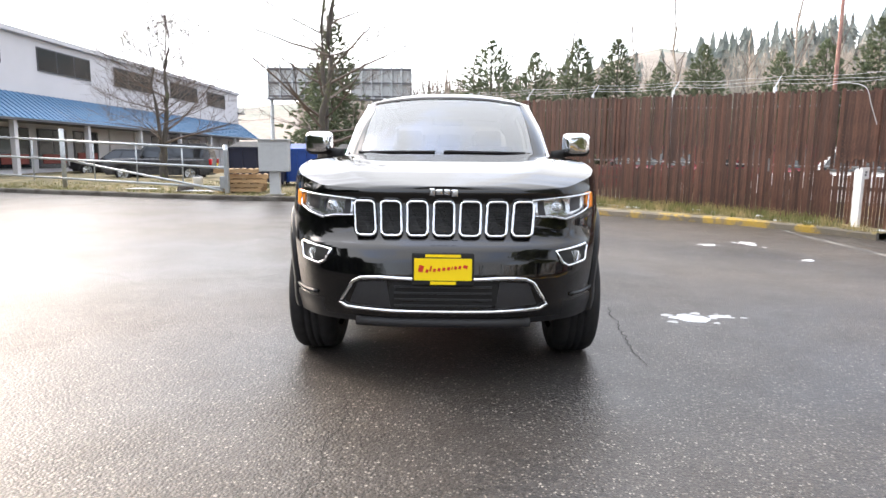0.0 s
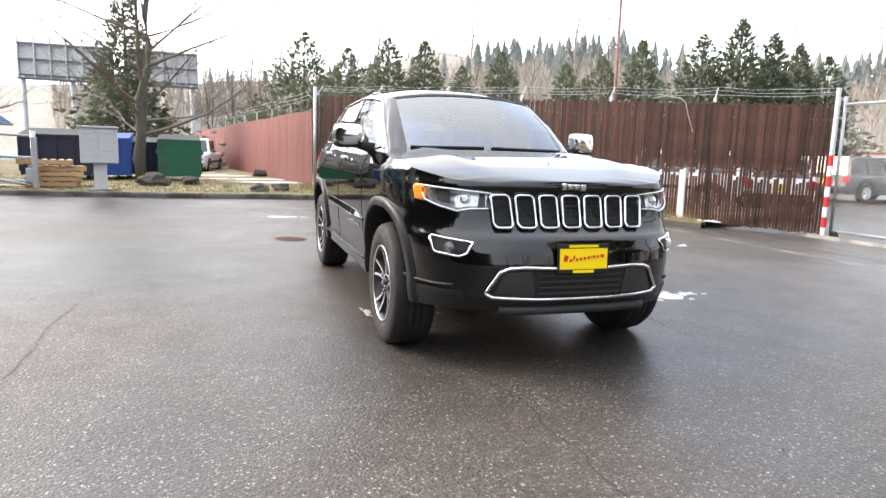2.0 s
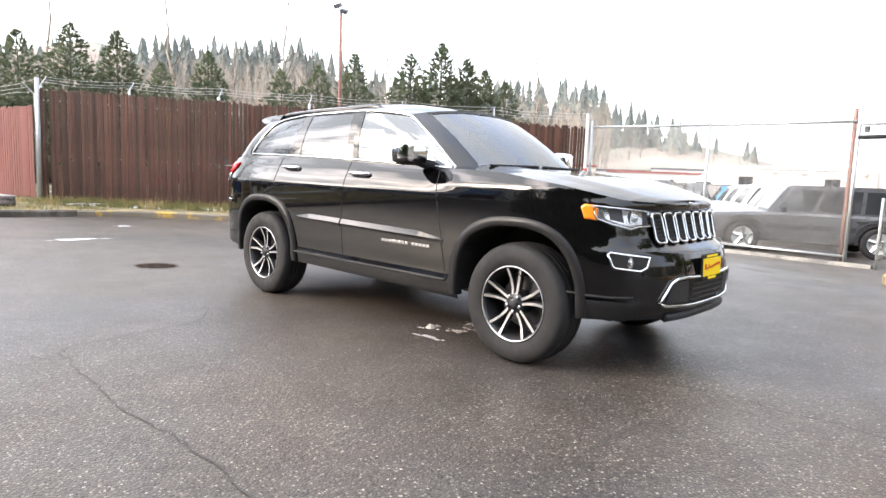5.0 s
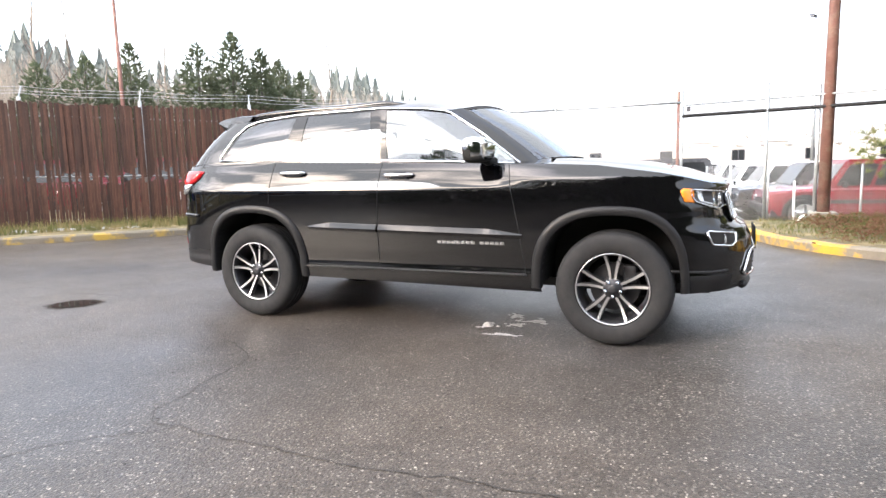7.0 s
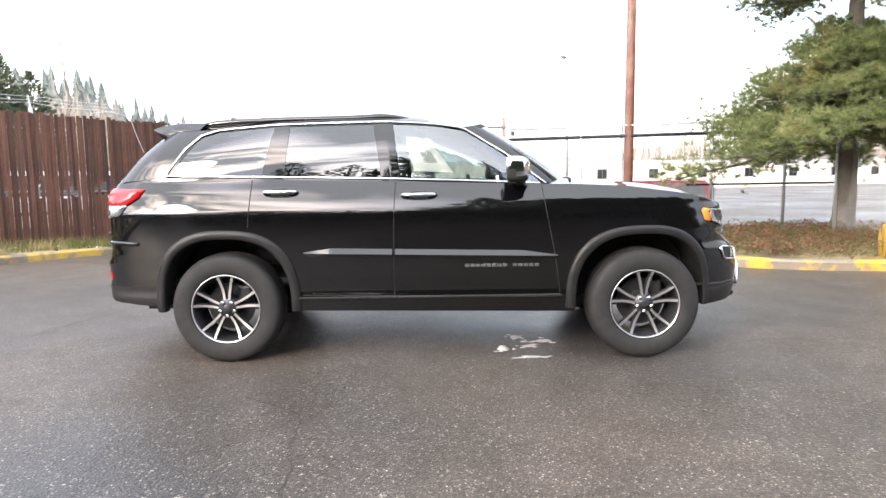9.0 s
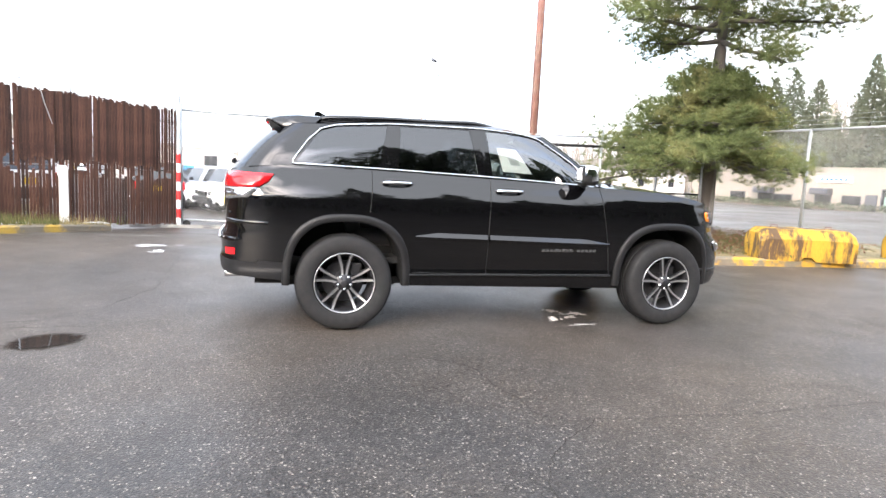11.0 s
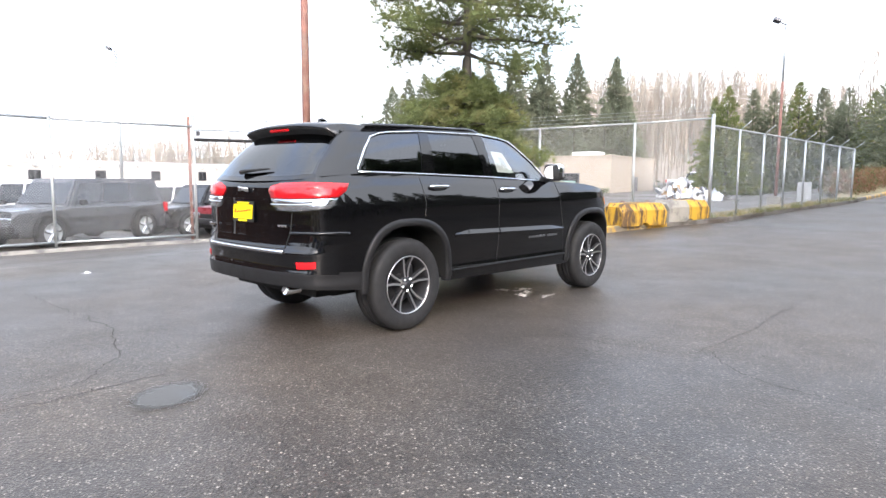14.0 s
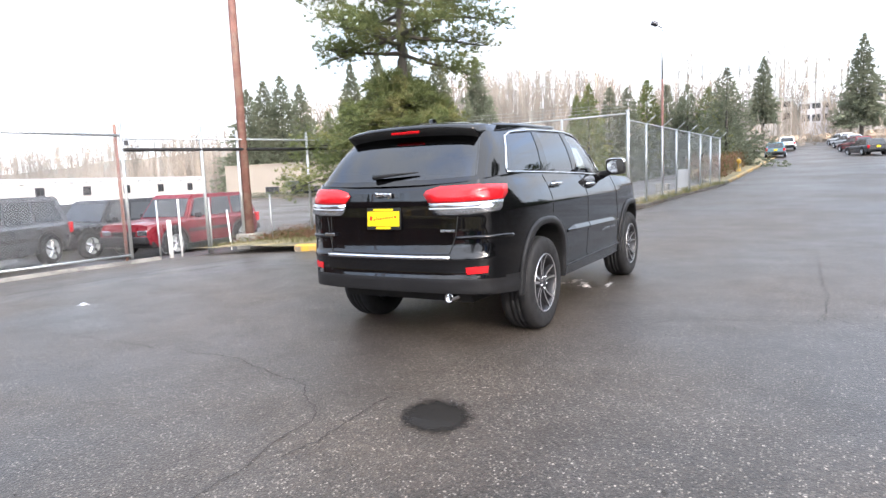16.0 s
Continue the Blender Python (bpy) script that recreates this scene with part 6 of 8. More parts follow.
def bare_tree(x, y, h, r, seed, label, z=None, leaders=1, spread=0.6, up=0.1, kids=5, depth=3, clear=0.2, limb=0.34, mats=("bark", "twig"), count=14, lean=(0, 0), group=""):
    rnd = random.Random(seed)
    z = ground_z(x, y) if z is None else z
    t = thing("bare_tree", label, "tree", group, at=pose(x, y, z - 0.05))
    bm = bmesh.new()
    stems = []
    fork = h * 0.22 if leaders > 1 else 0
    for k in range(leaders):
        pts, rad = [Vector((0, 0, 0))], [r]
        a = rnd.uniform(0, 6.28)
        off = Vector((math.cos(a), math.sin(a), 0)) * (0.06 * h if leaders > 1 else 0)
        for i in range(1, 13):
            s = i / 12
            w = max(0, (s - 0.22) / 0.78)
            pts.append(Vector((lean[0] * s * h + rnd.uniform(-1, 1) * 0.012 * h, lean[1] * s * h + rnd.uniform(-1, 1) * 0.012 * h, s * h * (1 if k == 0 else rnd.uniform(0.9, 0.97)))) + off * w ** 0.6)
            rad.append(max(0.008, r * (1 - 0.93 * s) * (1.0 if k == 0 else 0.75)))
        pipe(bm, pts, rad, 9)
        stems.append((pts, rad))
    part("trunk", bm, mats[0], t, "mossy bark" if mats[0] == "bark" else "", smooth=True)
    bm = bmesh.new()
    for i in range(count):
        pts, rad = stems[i % leaders]
        s = lerp(clear, 0.97, (i + rnd.random()) / count)
        k = min(int(s * 12), 11)
        q = pts[k].lerp(pts[k + 1], s * 12 - k)
        a = i * 2.4 + rnd.uniform(-0.5, 0.5)
        d = Vector((math.cos(a), math.sin(a), rnd.uniform(0.15, 0.6) + up))
        limbs(bm, q, d, h * limb * (1.05 - 0.75 * s) * rnd.uniform(0.75, 1.2), max(0.012, rad[k] * 0.45), depth - 1, rnd, spread, up, kids)
    part("crown", bm, mats[1], t, "bare winter branches")
    return t


def pine_tree():
    """The large pine of the island, with flat pads of needles on crooked limbs."""
    rnd = random.Random(21)
    x0, y0 = 5.95, -7.1
    z0 = ground_z(x0, y0) + 0.1
    t = thing("pine_tree", "large green pine with flat needle pads and reddish bark", "tree", at=pose(x0, y0, z0))
    stem = [(0.05, 0.0, -0.1), (0.0, 0.0, 0.6), (-0.06, 0.05, 1.5), (-0.04, 0.02, 2.6), (0.06, -0.05, 3.8), (0.05, -0.05, 5.0), (0.0, 0.0, 6.4), (0.05, 0.05, 7.8), (0.0, 0.05, 9.2)]
    line = spline(stem, 40)
    bm = bmesh.new()
    pipe(bm, line, [lerp(0.19, 0.03, i / 40) + (0.05 if i < 2 else 0) for i in range(41)], 12)
    part("trunk", bm, "bark", t, "scaly reddish brown bark", smooth=True)
    wood, green = bmesh.new(), bmesh.new()
    clumps = []

    def bough(h, az, reach, rise, thick=1.0, pads=5):
        i = min(int(h / 9.2 * 40), 39)
        a = Vector(line[i])
        d = Vector((math.cos(az), math.sin(az), 0))
        pts = [a + d * (reach * s) + Vector((0, 0, rise * s + 0.18 * math.sin(3.0 * s + h) * reach * 0.25)) + Vector((rnd.uniform(-1, 1), rnd.uniform(-1, 1), 0)) * 0.06 * reach * s for s in (0, 0.2, 0.4, 0.6, 0.8, 1.0)]
        pipe(wood, pts, [0.07 * thick, 0.055 * thick, 0.042, 0.03, 0.02, 0.01], 6)
        for k in range(pads):
            s = lerp(0.5, 1.0, k / max(1, pads - 1))
            j = min(int(s * 5), 4)
            c = pts[j].lerp(pts[j + 1], s * 5 - j)
            rr = reach * lerp(0.11, 0.18, rnd.random()) + 0.18
            for m in range(int(46 * rr / 0.6)):
                w = Vector((rnd.gauss(0, 1), rnd.gauss(0, 1), rnd.gauss(0, 0.55)))
                w = w * (rr / max(1.0, w.length)) * rnd.uniform(0.5, 1.0) if w.length > 1 else w * rr
                clumps.append(c + w + Vector((0, 0, 0.10)))
            for m in range(4):
                e = c + Vector((rnd.uniform(-1, 1), rnd.uniform(-1, 1), rnd.uniform(-0.1, 0.3))) * rr * 0.8
                rod(wood, c - d * 0.1, e, 0.012, 0.004, 3, False)
    # a dense mound of low boughs, widest towards the north, then the open upper crown of broad hanging pads
    for k in range(54):
        az = radians(137.5 * k)
        h = lerp(1.9, 3.75, (k / 53) ** 1.1)
        reach = (2.05 + 1.0 * max(0, math.cos(az - radians(42))) ** 1.3) * (1 - 0.78 * ((h - 1.9) / 1.85) ** 0.85) * rnd.uniform(0.85, 1.12)
        bough(h, az, reach, rnd.uniform(-0.30, 0.2) - 0.10 * reach, 1.0, 5)
    for k in range(27):
        az = radians(137.5 * k + 40)
        h = lerp(4.4, 7.2, k / 26)
        droop = 1.2 if math.cos(az - radians(215)) > 0.5 else 0.65
        bough(h, az, rnd.uniform(1.7, 2.5), rnd.uniform(-droop, 0.4), 0.9, 6)
    for k in range(18):
        bough(lerp(6.8, 9.0, k / 17), radians(137 * k), lerp(2.2, 0.7, k / 17), rnd.uniform(0.0, 0.6), 0.7, 5)
    for c in clumps:
        n = 19
        for k in range(n):
            a = rnd.uniform(0, 6.28)
            e = rnd.uniform(-0.25, 1.2)
            d = Vector((math.cos(a) * math.cos(e), math.sin(a) * math.cos(e), math.sin(e)))
            s = d.cross(Vector((rnd.uniform(-1, 1), rnd.uniform(-1, 1), 1))).normalized()
            ln = rnd.uniform(0.09, 0.17)
            green.faces.new((green.verts.new(c - s * 0.008), green.verts.new(c + s * 0.008), green.verts.new(c + d * ln)))
    part("branch_work", wood, "bark", t, smooth=True)
    part("needles", green, "needle", t, "tufted green needles")


pine_tree()

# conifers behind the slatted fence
# an eye point of the camera; trees below are placed to fit its view
EYE_NORTH = Vector((-3.05, -4.7, 1.24))
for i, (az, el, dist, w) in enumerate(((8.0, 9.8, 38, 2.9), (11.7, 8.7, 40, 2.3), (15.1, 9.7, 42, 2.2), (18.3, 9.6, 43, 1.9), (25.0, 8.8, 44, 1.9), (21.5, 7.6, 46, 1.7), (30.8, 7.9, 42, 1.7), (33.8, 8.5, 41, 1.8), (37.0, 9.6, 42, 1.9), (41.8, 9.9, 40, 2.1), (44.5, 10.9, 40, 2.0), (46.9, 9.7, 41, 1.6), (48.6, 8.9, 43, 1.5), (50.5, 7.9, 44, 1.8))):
    x, y = EYE_NORTH[0] + dist * math.sin(radians(az)), EYE_NORTH[1] + dist * math.cos(radians(az))
    h = EYE_NORTH[2] + dist * math.tan(radians(el)) + 0.3
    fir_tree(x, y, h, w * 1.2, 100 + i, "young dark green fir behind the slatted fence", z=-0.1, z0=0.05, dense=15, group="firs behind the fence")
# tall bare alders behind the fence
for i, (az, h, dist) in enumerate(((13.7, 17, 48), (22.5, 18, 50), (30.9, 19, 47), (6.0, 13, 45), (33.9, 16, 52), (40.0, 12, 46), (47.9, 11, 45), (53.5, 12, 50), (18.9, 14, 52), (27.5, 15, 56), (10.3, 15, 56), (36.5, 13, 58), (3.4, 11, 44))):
    x, y = EYE_NORTH[0] + dist * math.sin(radians(az)), EYE_NORTH[1] + dist * math.cos(radians(az))
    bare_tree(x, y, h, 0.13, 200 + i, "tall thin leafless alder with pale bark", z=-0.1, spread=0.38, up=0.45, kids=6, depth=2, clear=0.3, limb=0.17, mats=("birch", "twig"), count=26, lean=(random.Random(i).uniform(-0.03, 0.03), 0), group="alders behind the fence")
# trees by the street in the north-west
bare_tree(-4.55, 16.9, 10.5, 0.17, 31, "leafless street tree with two mossy leaders", leaders=2, spread=0.55, up=0.0, kids=7, depth=3, clear=0.14, limb=0.40, count=34)
bare_tree(-11.9, 20.6, 7.2, 0.14, 32, "bushy leafless street tree before the white building", leaders=3, spread=0.62, up=0.05, kids=9, depth=3, clear=0.22, limb=0.46, count=34)
fir_tree(-6.9, 31.5, 9.3, 1.9, 41, "dense pointed evergreen beyond the dumpsters", z0=0.02, dense=11)
for i, (x, y, h) in enumerate(((-1.6, 40, 6.5), (0.8, 48, 8.0), (3.2, 44, 7.5), (-9.5, 46, 6), (-3.5, 55, 8.5), (6.0, 52, 8.5))):
    bare_tree(x, y, h, 0.16, 60 + i, "leafless tree along the back lot", leaders=2, spread=0.6, up=0.12, kids=6, depth=3, clear=0.2, limb=0.42, count=22, group="back lot trees")
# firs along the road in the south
# where the camera stands at the end of its path
EYE_SOUTH = Vector((-2.85, 6.4, 1.23))
for i, (x, y, top, w) in enumerate(((11.85, -41.8, 7.8, 1.5), (10.9, -44.2, 7.7, 1.3), (9.6, -44.6, 7.6, 1.5), (8.6, -46.9, 8.3, 1.6), (7.15, -47.2, 7.8, 1.5), (5.6, -47.5, 7.7, 1.6), (4.1, -47.7, 7.4, 1.5), (2.4, -44.0, 8.2, 1.9), (3.6, -54.0, 7.8, 1.2), (13.2, -43.0, 7.2, 1.0), (6.4, -49.5, 7.0, 1.2), (3.0, -50.0, 6.6, 1.2))):
    z = ground_z(x, y)
    fir_tree(x, y, top - z, w, 300 + i, "bushy green fir beside the road", z0=0.03, dense=13, group="firs beside the road", mat="fir_pale" if i % 3 else "needle")
# tall firs behind the beige building
for i, (x, y, top, w, kind) in enumerate(((45.0, -55.5, 15.0, 2.3, 0), (42.2, -57.2, 16.2, 2.3, 0), (39.7, -59.6, 17.0, 2.5, 0), (36.5, -61.8, 16.0, 2.4, 1), (31.9, -62.8, 15.2, 2.0, 0), (40.8, -60.5, 13.8, 2.3, 0), (43.6, -58.0, 13.5, 2.2, 0), (34.3, -57.9, 9.4, 1.9, 0), (31.4, -59.6, 9.8, 1.7, 0), (29.2, -60.8, 10.4, 1.8, 0), (47.5, -54.0, 9.5, 2.0, 0))):
    f = fir_tree(x, y, top + 0.3, w, 400 + i, "tall fir behind the beige building" if not kind else "tall fir with browned needles behind the beige building", z=-0.3, z0=0.10, dense=11, group="firs behind the building", mat="fir_pale")
    if kind:
        f.children[1].data.materials[0] = M["farwood"]
# bearing and top angle from that eye, placed to fit the camera's view
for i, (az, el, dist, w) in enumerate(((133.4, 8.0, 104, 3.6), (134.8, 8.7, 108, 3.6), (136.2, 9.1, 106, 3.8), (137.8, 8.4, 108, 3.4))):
    x, y = EYE_SOUTH[0] + dist * math.sin(radians(az)), EYE_SOUTH[1] + dist * math.cos(radians(az))
    fir_tree(x, y, EYE_SOUTH[2] + dist * math.tan(radians(el)) + 0.6, w, 440 + i, "grey-green fir at the end of the yard", z=-0.6, z0=0.08, dense=12, mat="fir_pale")
fir_tree(3.4, -103.5, 14.0, 1.6, 471, "tall thin old fir above the road", z=3.3, z0=0.3, dense=6, mat="fir_pale")
x, y = -8.7, -93.5
fir_tree(x, y, 14.2, 2.1, 470, "tall old fir above the houses", z=3.0, z0=0.2, dense=9, mat="fir_pale")
# firs out of view in the west, packed and sized to darken car reflections
for i in range(34):
    rnd = random.Random(500 + i)
    tall = 14 <= i <= 28
    fir_tree(-17.5 - (2.0 if i < 16 else 0) - (i % 2) * 2.6 - rnd.uniform(0, 1.5), -52 + 1.8 * i, rnd.uniform(13.5, 18.5) if tall else rnd.uniform(8.0, 11.5), rnd.uniform(2.5, 3.2), 500 + i, "fir out of view in the west, for the car's dark reflections", z0=0.01, dense=9 if tall else 7, group="western firs")


def far_woods(name, spans, seed, mat, bare, label):
    """Distant woods: many ragged small trees on a ridge, as one mass."""
    rnd = random.Random(seed)
    bm = bmesh.new()
    for a0, a1, dist, spread, lo, hi, n in spans:
        for k in range(n):
            az = radians(rnd.uniform(a0, a1))
            d = dist + rnd.uniform(-spread, spread)
            x, y = d * math.sin(az), d * math.cos(az)
            u = (math.degrees(az) - a0) / (a1 - a0)
            top = 1.3 + d * math.tan(radians(lerp(lo, hi, u) * (rnd.uniform(0.55, 1.05) if bare else 0.45 + 0.6 * rnd.random() ** 1.6)))
            h = rnd.uniform(0.035, 0.095) * d * (1.15 if bare else 1.0)
            z = top - h
            if bare:
                rod(bm, (x, y, z - 2), (x + rnd.uniform(-0.3, 0.3), y, top), 0.0008 * d, 0.0002 * d, 3, False)
                for b in range(24):
                    s = rnd.uniform(0.25, 0.97)
                    a = rnd.uniform(0, 6.28)
                    q = Vector((x, y, z + h * s))
                    e = q + Vector((math.cos(a), math.sin(a), rnd.uniform(1.4, 3.2))) * h * rnd.uniform(0.05, 0.10)
                    rod(bm, q, e, 0.00030 * d, 0.00014 * d, 3, False)
            else:
                r = h * rnd.uniform(0.14, 0.32)
                tiers = 8
                for i in range(tiers):
                    t = i / tiers
                    rr = r * (1 - t ** rnd.uniform(1.0, 1.8)) * rnd.uniform(0.65, 1.2) + 0.03 * h
                    zz = z + h * t
                    aa = rnd.uniform(0, 6.28)
                    c = bm.verts.new((x, y, zz + h * 0.22))
                    ring = [bm.verts.new((x + rr * (1 if m % 2 else 0.5) * math.cos(aa + m * 0.785), y + rr * (1 if m % 2 else 0.5) * math.sin(aa + m * 0.785), zz - 0.04 * h * rnd.random())) for m in range(8)]
                    for m in range(8):
                        bm.faces.new((c, ring[m], ring[(m + 1) % 8]))
    return tagged(part(name, bm, mat), label, "woods", kind="stuff")


far_woods("far_firs", [(-14, 6, 190, 25, 5.8, 7.6, 90), (6, 22, 200, 25, 7.8, 9.2, 130), (20, 34, 200, 25, 9.6, 10.6, 230), (34, 46, 200, 25, 9.8, 8.2, 150), (46, 60, 200, 25, 8.2, 8.4, 220), (60, 68, 210, 20, 8.0, 4.6, 90), (68, 74, 210, 10, 4.4, 3.2, 20), (150, 178, 170, 25, 6.5, 6.0, 60), (178, 192, 190, 20, 5.0, 5.0, 20)], 71, "farfir", False, "distant fir woods on the hills, haze in their colour")
far_woods("far_bare_woods", [(-14, 6, 150, 25, 5.8, 7.0, 380), (6, 34, 150, 25, 7.2, 8.8, 620), (34, 62, 150, 25, 8.2, 6.4, 420), (60, 74, 190, 20, 4.4, 2.2, 90), (92, 106, 150, 16, 1.6, 2.4, 90), (106, 136, 125, 14, 2.6, 5.2, 460), (136, 156, 128, 12, 7.2, 7.8, 620), (150, 166, 95, 12, 9.3, 9.0, 520), (164, 176, 95, 12, 7.6, 7.0, 240), (171, 186, 125, 14, 9.6, 9.2, 70), (174, 196, 135, 14, 6.0, 6.8, 240), (176, 197, 98, 7, 3.4, 4.0, 110)], 72, "farwood", True, "distant leafless woods, brown paled with haze")


def hills():
    bm = bmesh.new()
    az = (-180, -60, -30, -14, 0, 10, 22, 34, 48, 60, 75, 92, 110, 130, 140, 150, 165, 178, 190)
    el = (3, 3, 3.5, 4.8, 6.2, 7.2, 8.8, 8.2, 6.4, 5.0, 1.6, 0.7, 1.2, 3.2, 5.2, 5.6, 5.2, 4.4, 3)

    def at(u, v):
        a = lerp(-180, 180, u)
        r = lerp(85, 320, v)
        e = table(a if a > -180 else 180, az, el) * (0.9 + 0.25 * noise.noise(Vector((a * 0.09, 0, 4))))
        top = 1.3 + 250 * math.tan(radians(e))
        z = lerp(-2.0, top, smooth01((r - 95) / 150)) - (0 if r < 260 else (r - 260) * 0.2)
        return r * math.sin(radians(a)), r * math.cos(radians(a)), z + 1.5 * noise.noise(Vector((a * 0.5, r * 0.05, 1)))
    grid(bm, at, 180, 24)
    bmesh.ops.recalc_face_normals(bm, faces=bm.faces)
    return tagged(part("backdrop_hills", bm, "hill", smooth=True), "wooded winter hills round the valley", "hills", kind="structure")


hills()


def grass_tufts(name, n, area, mat, label, lo, hi, seed, kind="blade"):
    rnd = random.Random(seed)
    bm = bmesh.new()
    made = 0
    for _ in range(n * 6):
        p = area(rnd)
        if p is None:
            continue
        x, y, z = p
        for k in range(3):
            a = rnd.uniform(0, 6.28)
            h = rnd.uniform(lo, hi)
            dx, dy = math.cos(a) * h * 0.5, math.sin(a) * h * 0.5
            w = 0.006 if kind == "blade" else 0.009
            q = Vector((x + rnd.uniform(-0.05, 0.05), y + rnd.uniform(-0.05, 0.05), z))
            bm.faces.new((bm.verts.new(q + Vector((-math.sin(a) * w, math.cos(a) * w, 0))), bm.verts.new(q + Vector((math.sin(a) * w, -math.cos(a) * w, 0))), bm.verts.new(q + Vector((dx, dy, h)))))
        made += 1
        if made >= n:
            break
    return tagged(part(name, bm, mat), label, "grass" if kind == "blade" else "shrub", kind="stuff")


def by_fence(rnd):
    s = rnd.random()
    p = FC.lerp(RW, s)
    k = rnd.uniform(0.05, 1.3) ** 1.2
    x, y = p[0] - 0.75 * k, p[1] - 0.65 * k
    if x > 7.0:
        return None
    return x, y, ground_z(x, y) + 0.13


def by_north(rnd):
    x = rnd.uniform(-16, 1.0)
    y0 = float(np.interp(x, KERB_N[:, 0], KERB_N[:, 1]))
    y = y0 + 0.2 + rnd.random() ** 1.6 * 8
    return x, y, ground_z(x, y) + 0.13


def in_island(rnd):
    x, y = rnd.uniform(2.9, 8.6), rnd.uniform(-8.2, -2.8)
    k = np.interp(-y, -KERB_S[:70, 1], KERB_S[:70, 0])
    if x < k + 0.3 or x > 8.7 - max(0, -y - 6.5):
        return None
    return x, y, ground_z(x, y) + 0.14


def by_link(rnd):
    s = rnd.random()
    p = TALL.lerp(FEND, s)
    x = p[0] + rnd.uniform(-0.35, 0.3)
    return x, p[1], ground_z(x, p[1]) + 0.12


grass_tufts("grass_at_fence", 2600, by_fence, "blade", "long winter grass at the foot of the slatted fence", 0.06, 0.24, 1)
grass_tufts("grass_north", 5200, by_north, "blade", "short yellowed grass on the verge", 0.03, 0.10, 2)
grass_tufts("grass_island", 3200, in_island, "blade", "tufts of dead grass on the island", 0.03, 0.11, 3)
grass_tufts("grass_at_links", 900, by_link, "blade", "grass at the foot of the chain-link fence", 0.04, 0.16, 4)


def brambles():
    rnd = random.Random(9)
    bm = bmesh.new()
    n = 0
    while n < 1500:
        p = in_island(rnd)
        if p is None or p[1] > -3.6:
            continue
        n += 1
        x, y, z = p
        a = rnd.uniform(0, 6.28)
        ln, h = rnd.uniform(0.25, 0.7), rnd.uniform(0.05, 0.20)
        pts = [(x + ln * s * math.cos(a), y + ln * s * math.sin(a), z + h * math.sin(s * 2.6)) for s in (0, 0.25, 0.5, 0.75, 1.0)]
        pipe(bm, pts, 0.004, 3)
        for s in range(1, 5):
            for k in range(2):
                q = Vector(pts[s])
                d = Vector((rnd.uniform(-1, 1), rnd.uniform(-1, 1), rnd.uniform(-0.4, 1))).normalized() * rnd.uniform(0.03, 0.06)
                e = d.cross(Vector((0.3, 0.2, 1))).normalized() * 0.018
                bm.faces.new((bm.verts.new(q - e), bm.verts.new(q + e), bm.verts.new(q + d)))
    tagged(part("bramble_bed", bm, "bramble"), "brown bramble and dead shrub bed on the island", "shrub", kind="stuff")


brambles()


def verge_snow():
    rnd = random.Random(14)
    for k in range(46):
        s = rnd.uniform(0.02, 0.86)
        p = FC.lerp(RW, s)
        o = rnd.uniform(0.15, 0.95)
        x, y = p[0] - 0.76 * o, p[1] - 0.65 * o
        b = snow_clump(x, y, rnd.uniform(0.05, 0.26), rnd.uniform(0.05, 0.22), rnd.uniform(0.02, 0.05), k * 1.7, 12)
        bmesh.ops.translate(b, verts=b.verts, vec=(0, 0, 0.125))
        tagged(part("snow_patch", b, "snow", smooth=True), "thin patch of old snow on the grass", "snow", "snow on the verge")
    for x, y, rx, ry in ((-0.2, 16.5, 1.5, 0.5), (-1.0, 18.6, 1.7, 0.6), (-7.6, 13.1, 0.7, 0.25), (-9.5, 14.0, 0.6, 0.2), (-1.9, 21.5, 1.4, 0.6), (1.1, 12.4, 0.5, 0.2), (-3.0, 24, 1.6, 0.5)):
        b = snow_clump(x, y, rx, ry, 0.03, x, 22)
        bmesh.ops.translate(b, verts=b.verts, vec=(0, 0, 0.16))
        tagged(part("snow_patch", b, "snow", smooth=True), "thin patch of old snow on the grass", "snow", "snow on the verge")


verge_snow()

# ---- buildings ----
def window_unit(parent, x, y, z, w, h, normal_x, panes=3, depth=0.12, name="window", mat="window", frame="lampgrey"):
    """A window set into a wall that faces along x; w runs along y."""
    o = part(name, boxed((x, y, z), (depth, w, h), None, 0.0), frame, parent)
    for k in range(panes):
        yy = y - w / 2 + w * (k + 0.5) / panes
        part("pane", boxed((x + normal_x * depth * 0.52, yy, z), (0.02, w / panes - 0.08, h - 0.12)), mat, o)
    return o


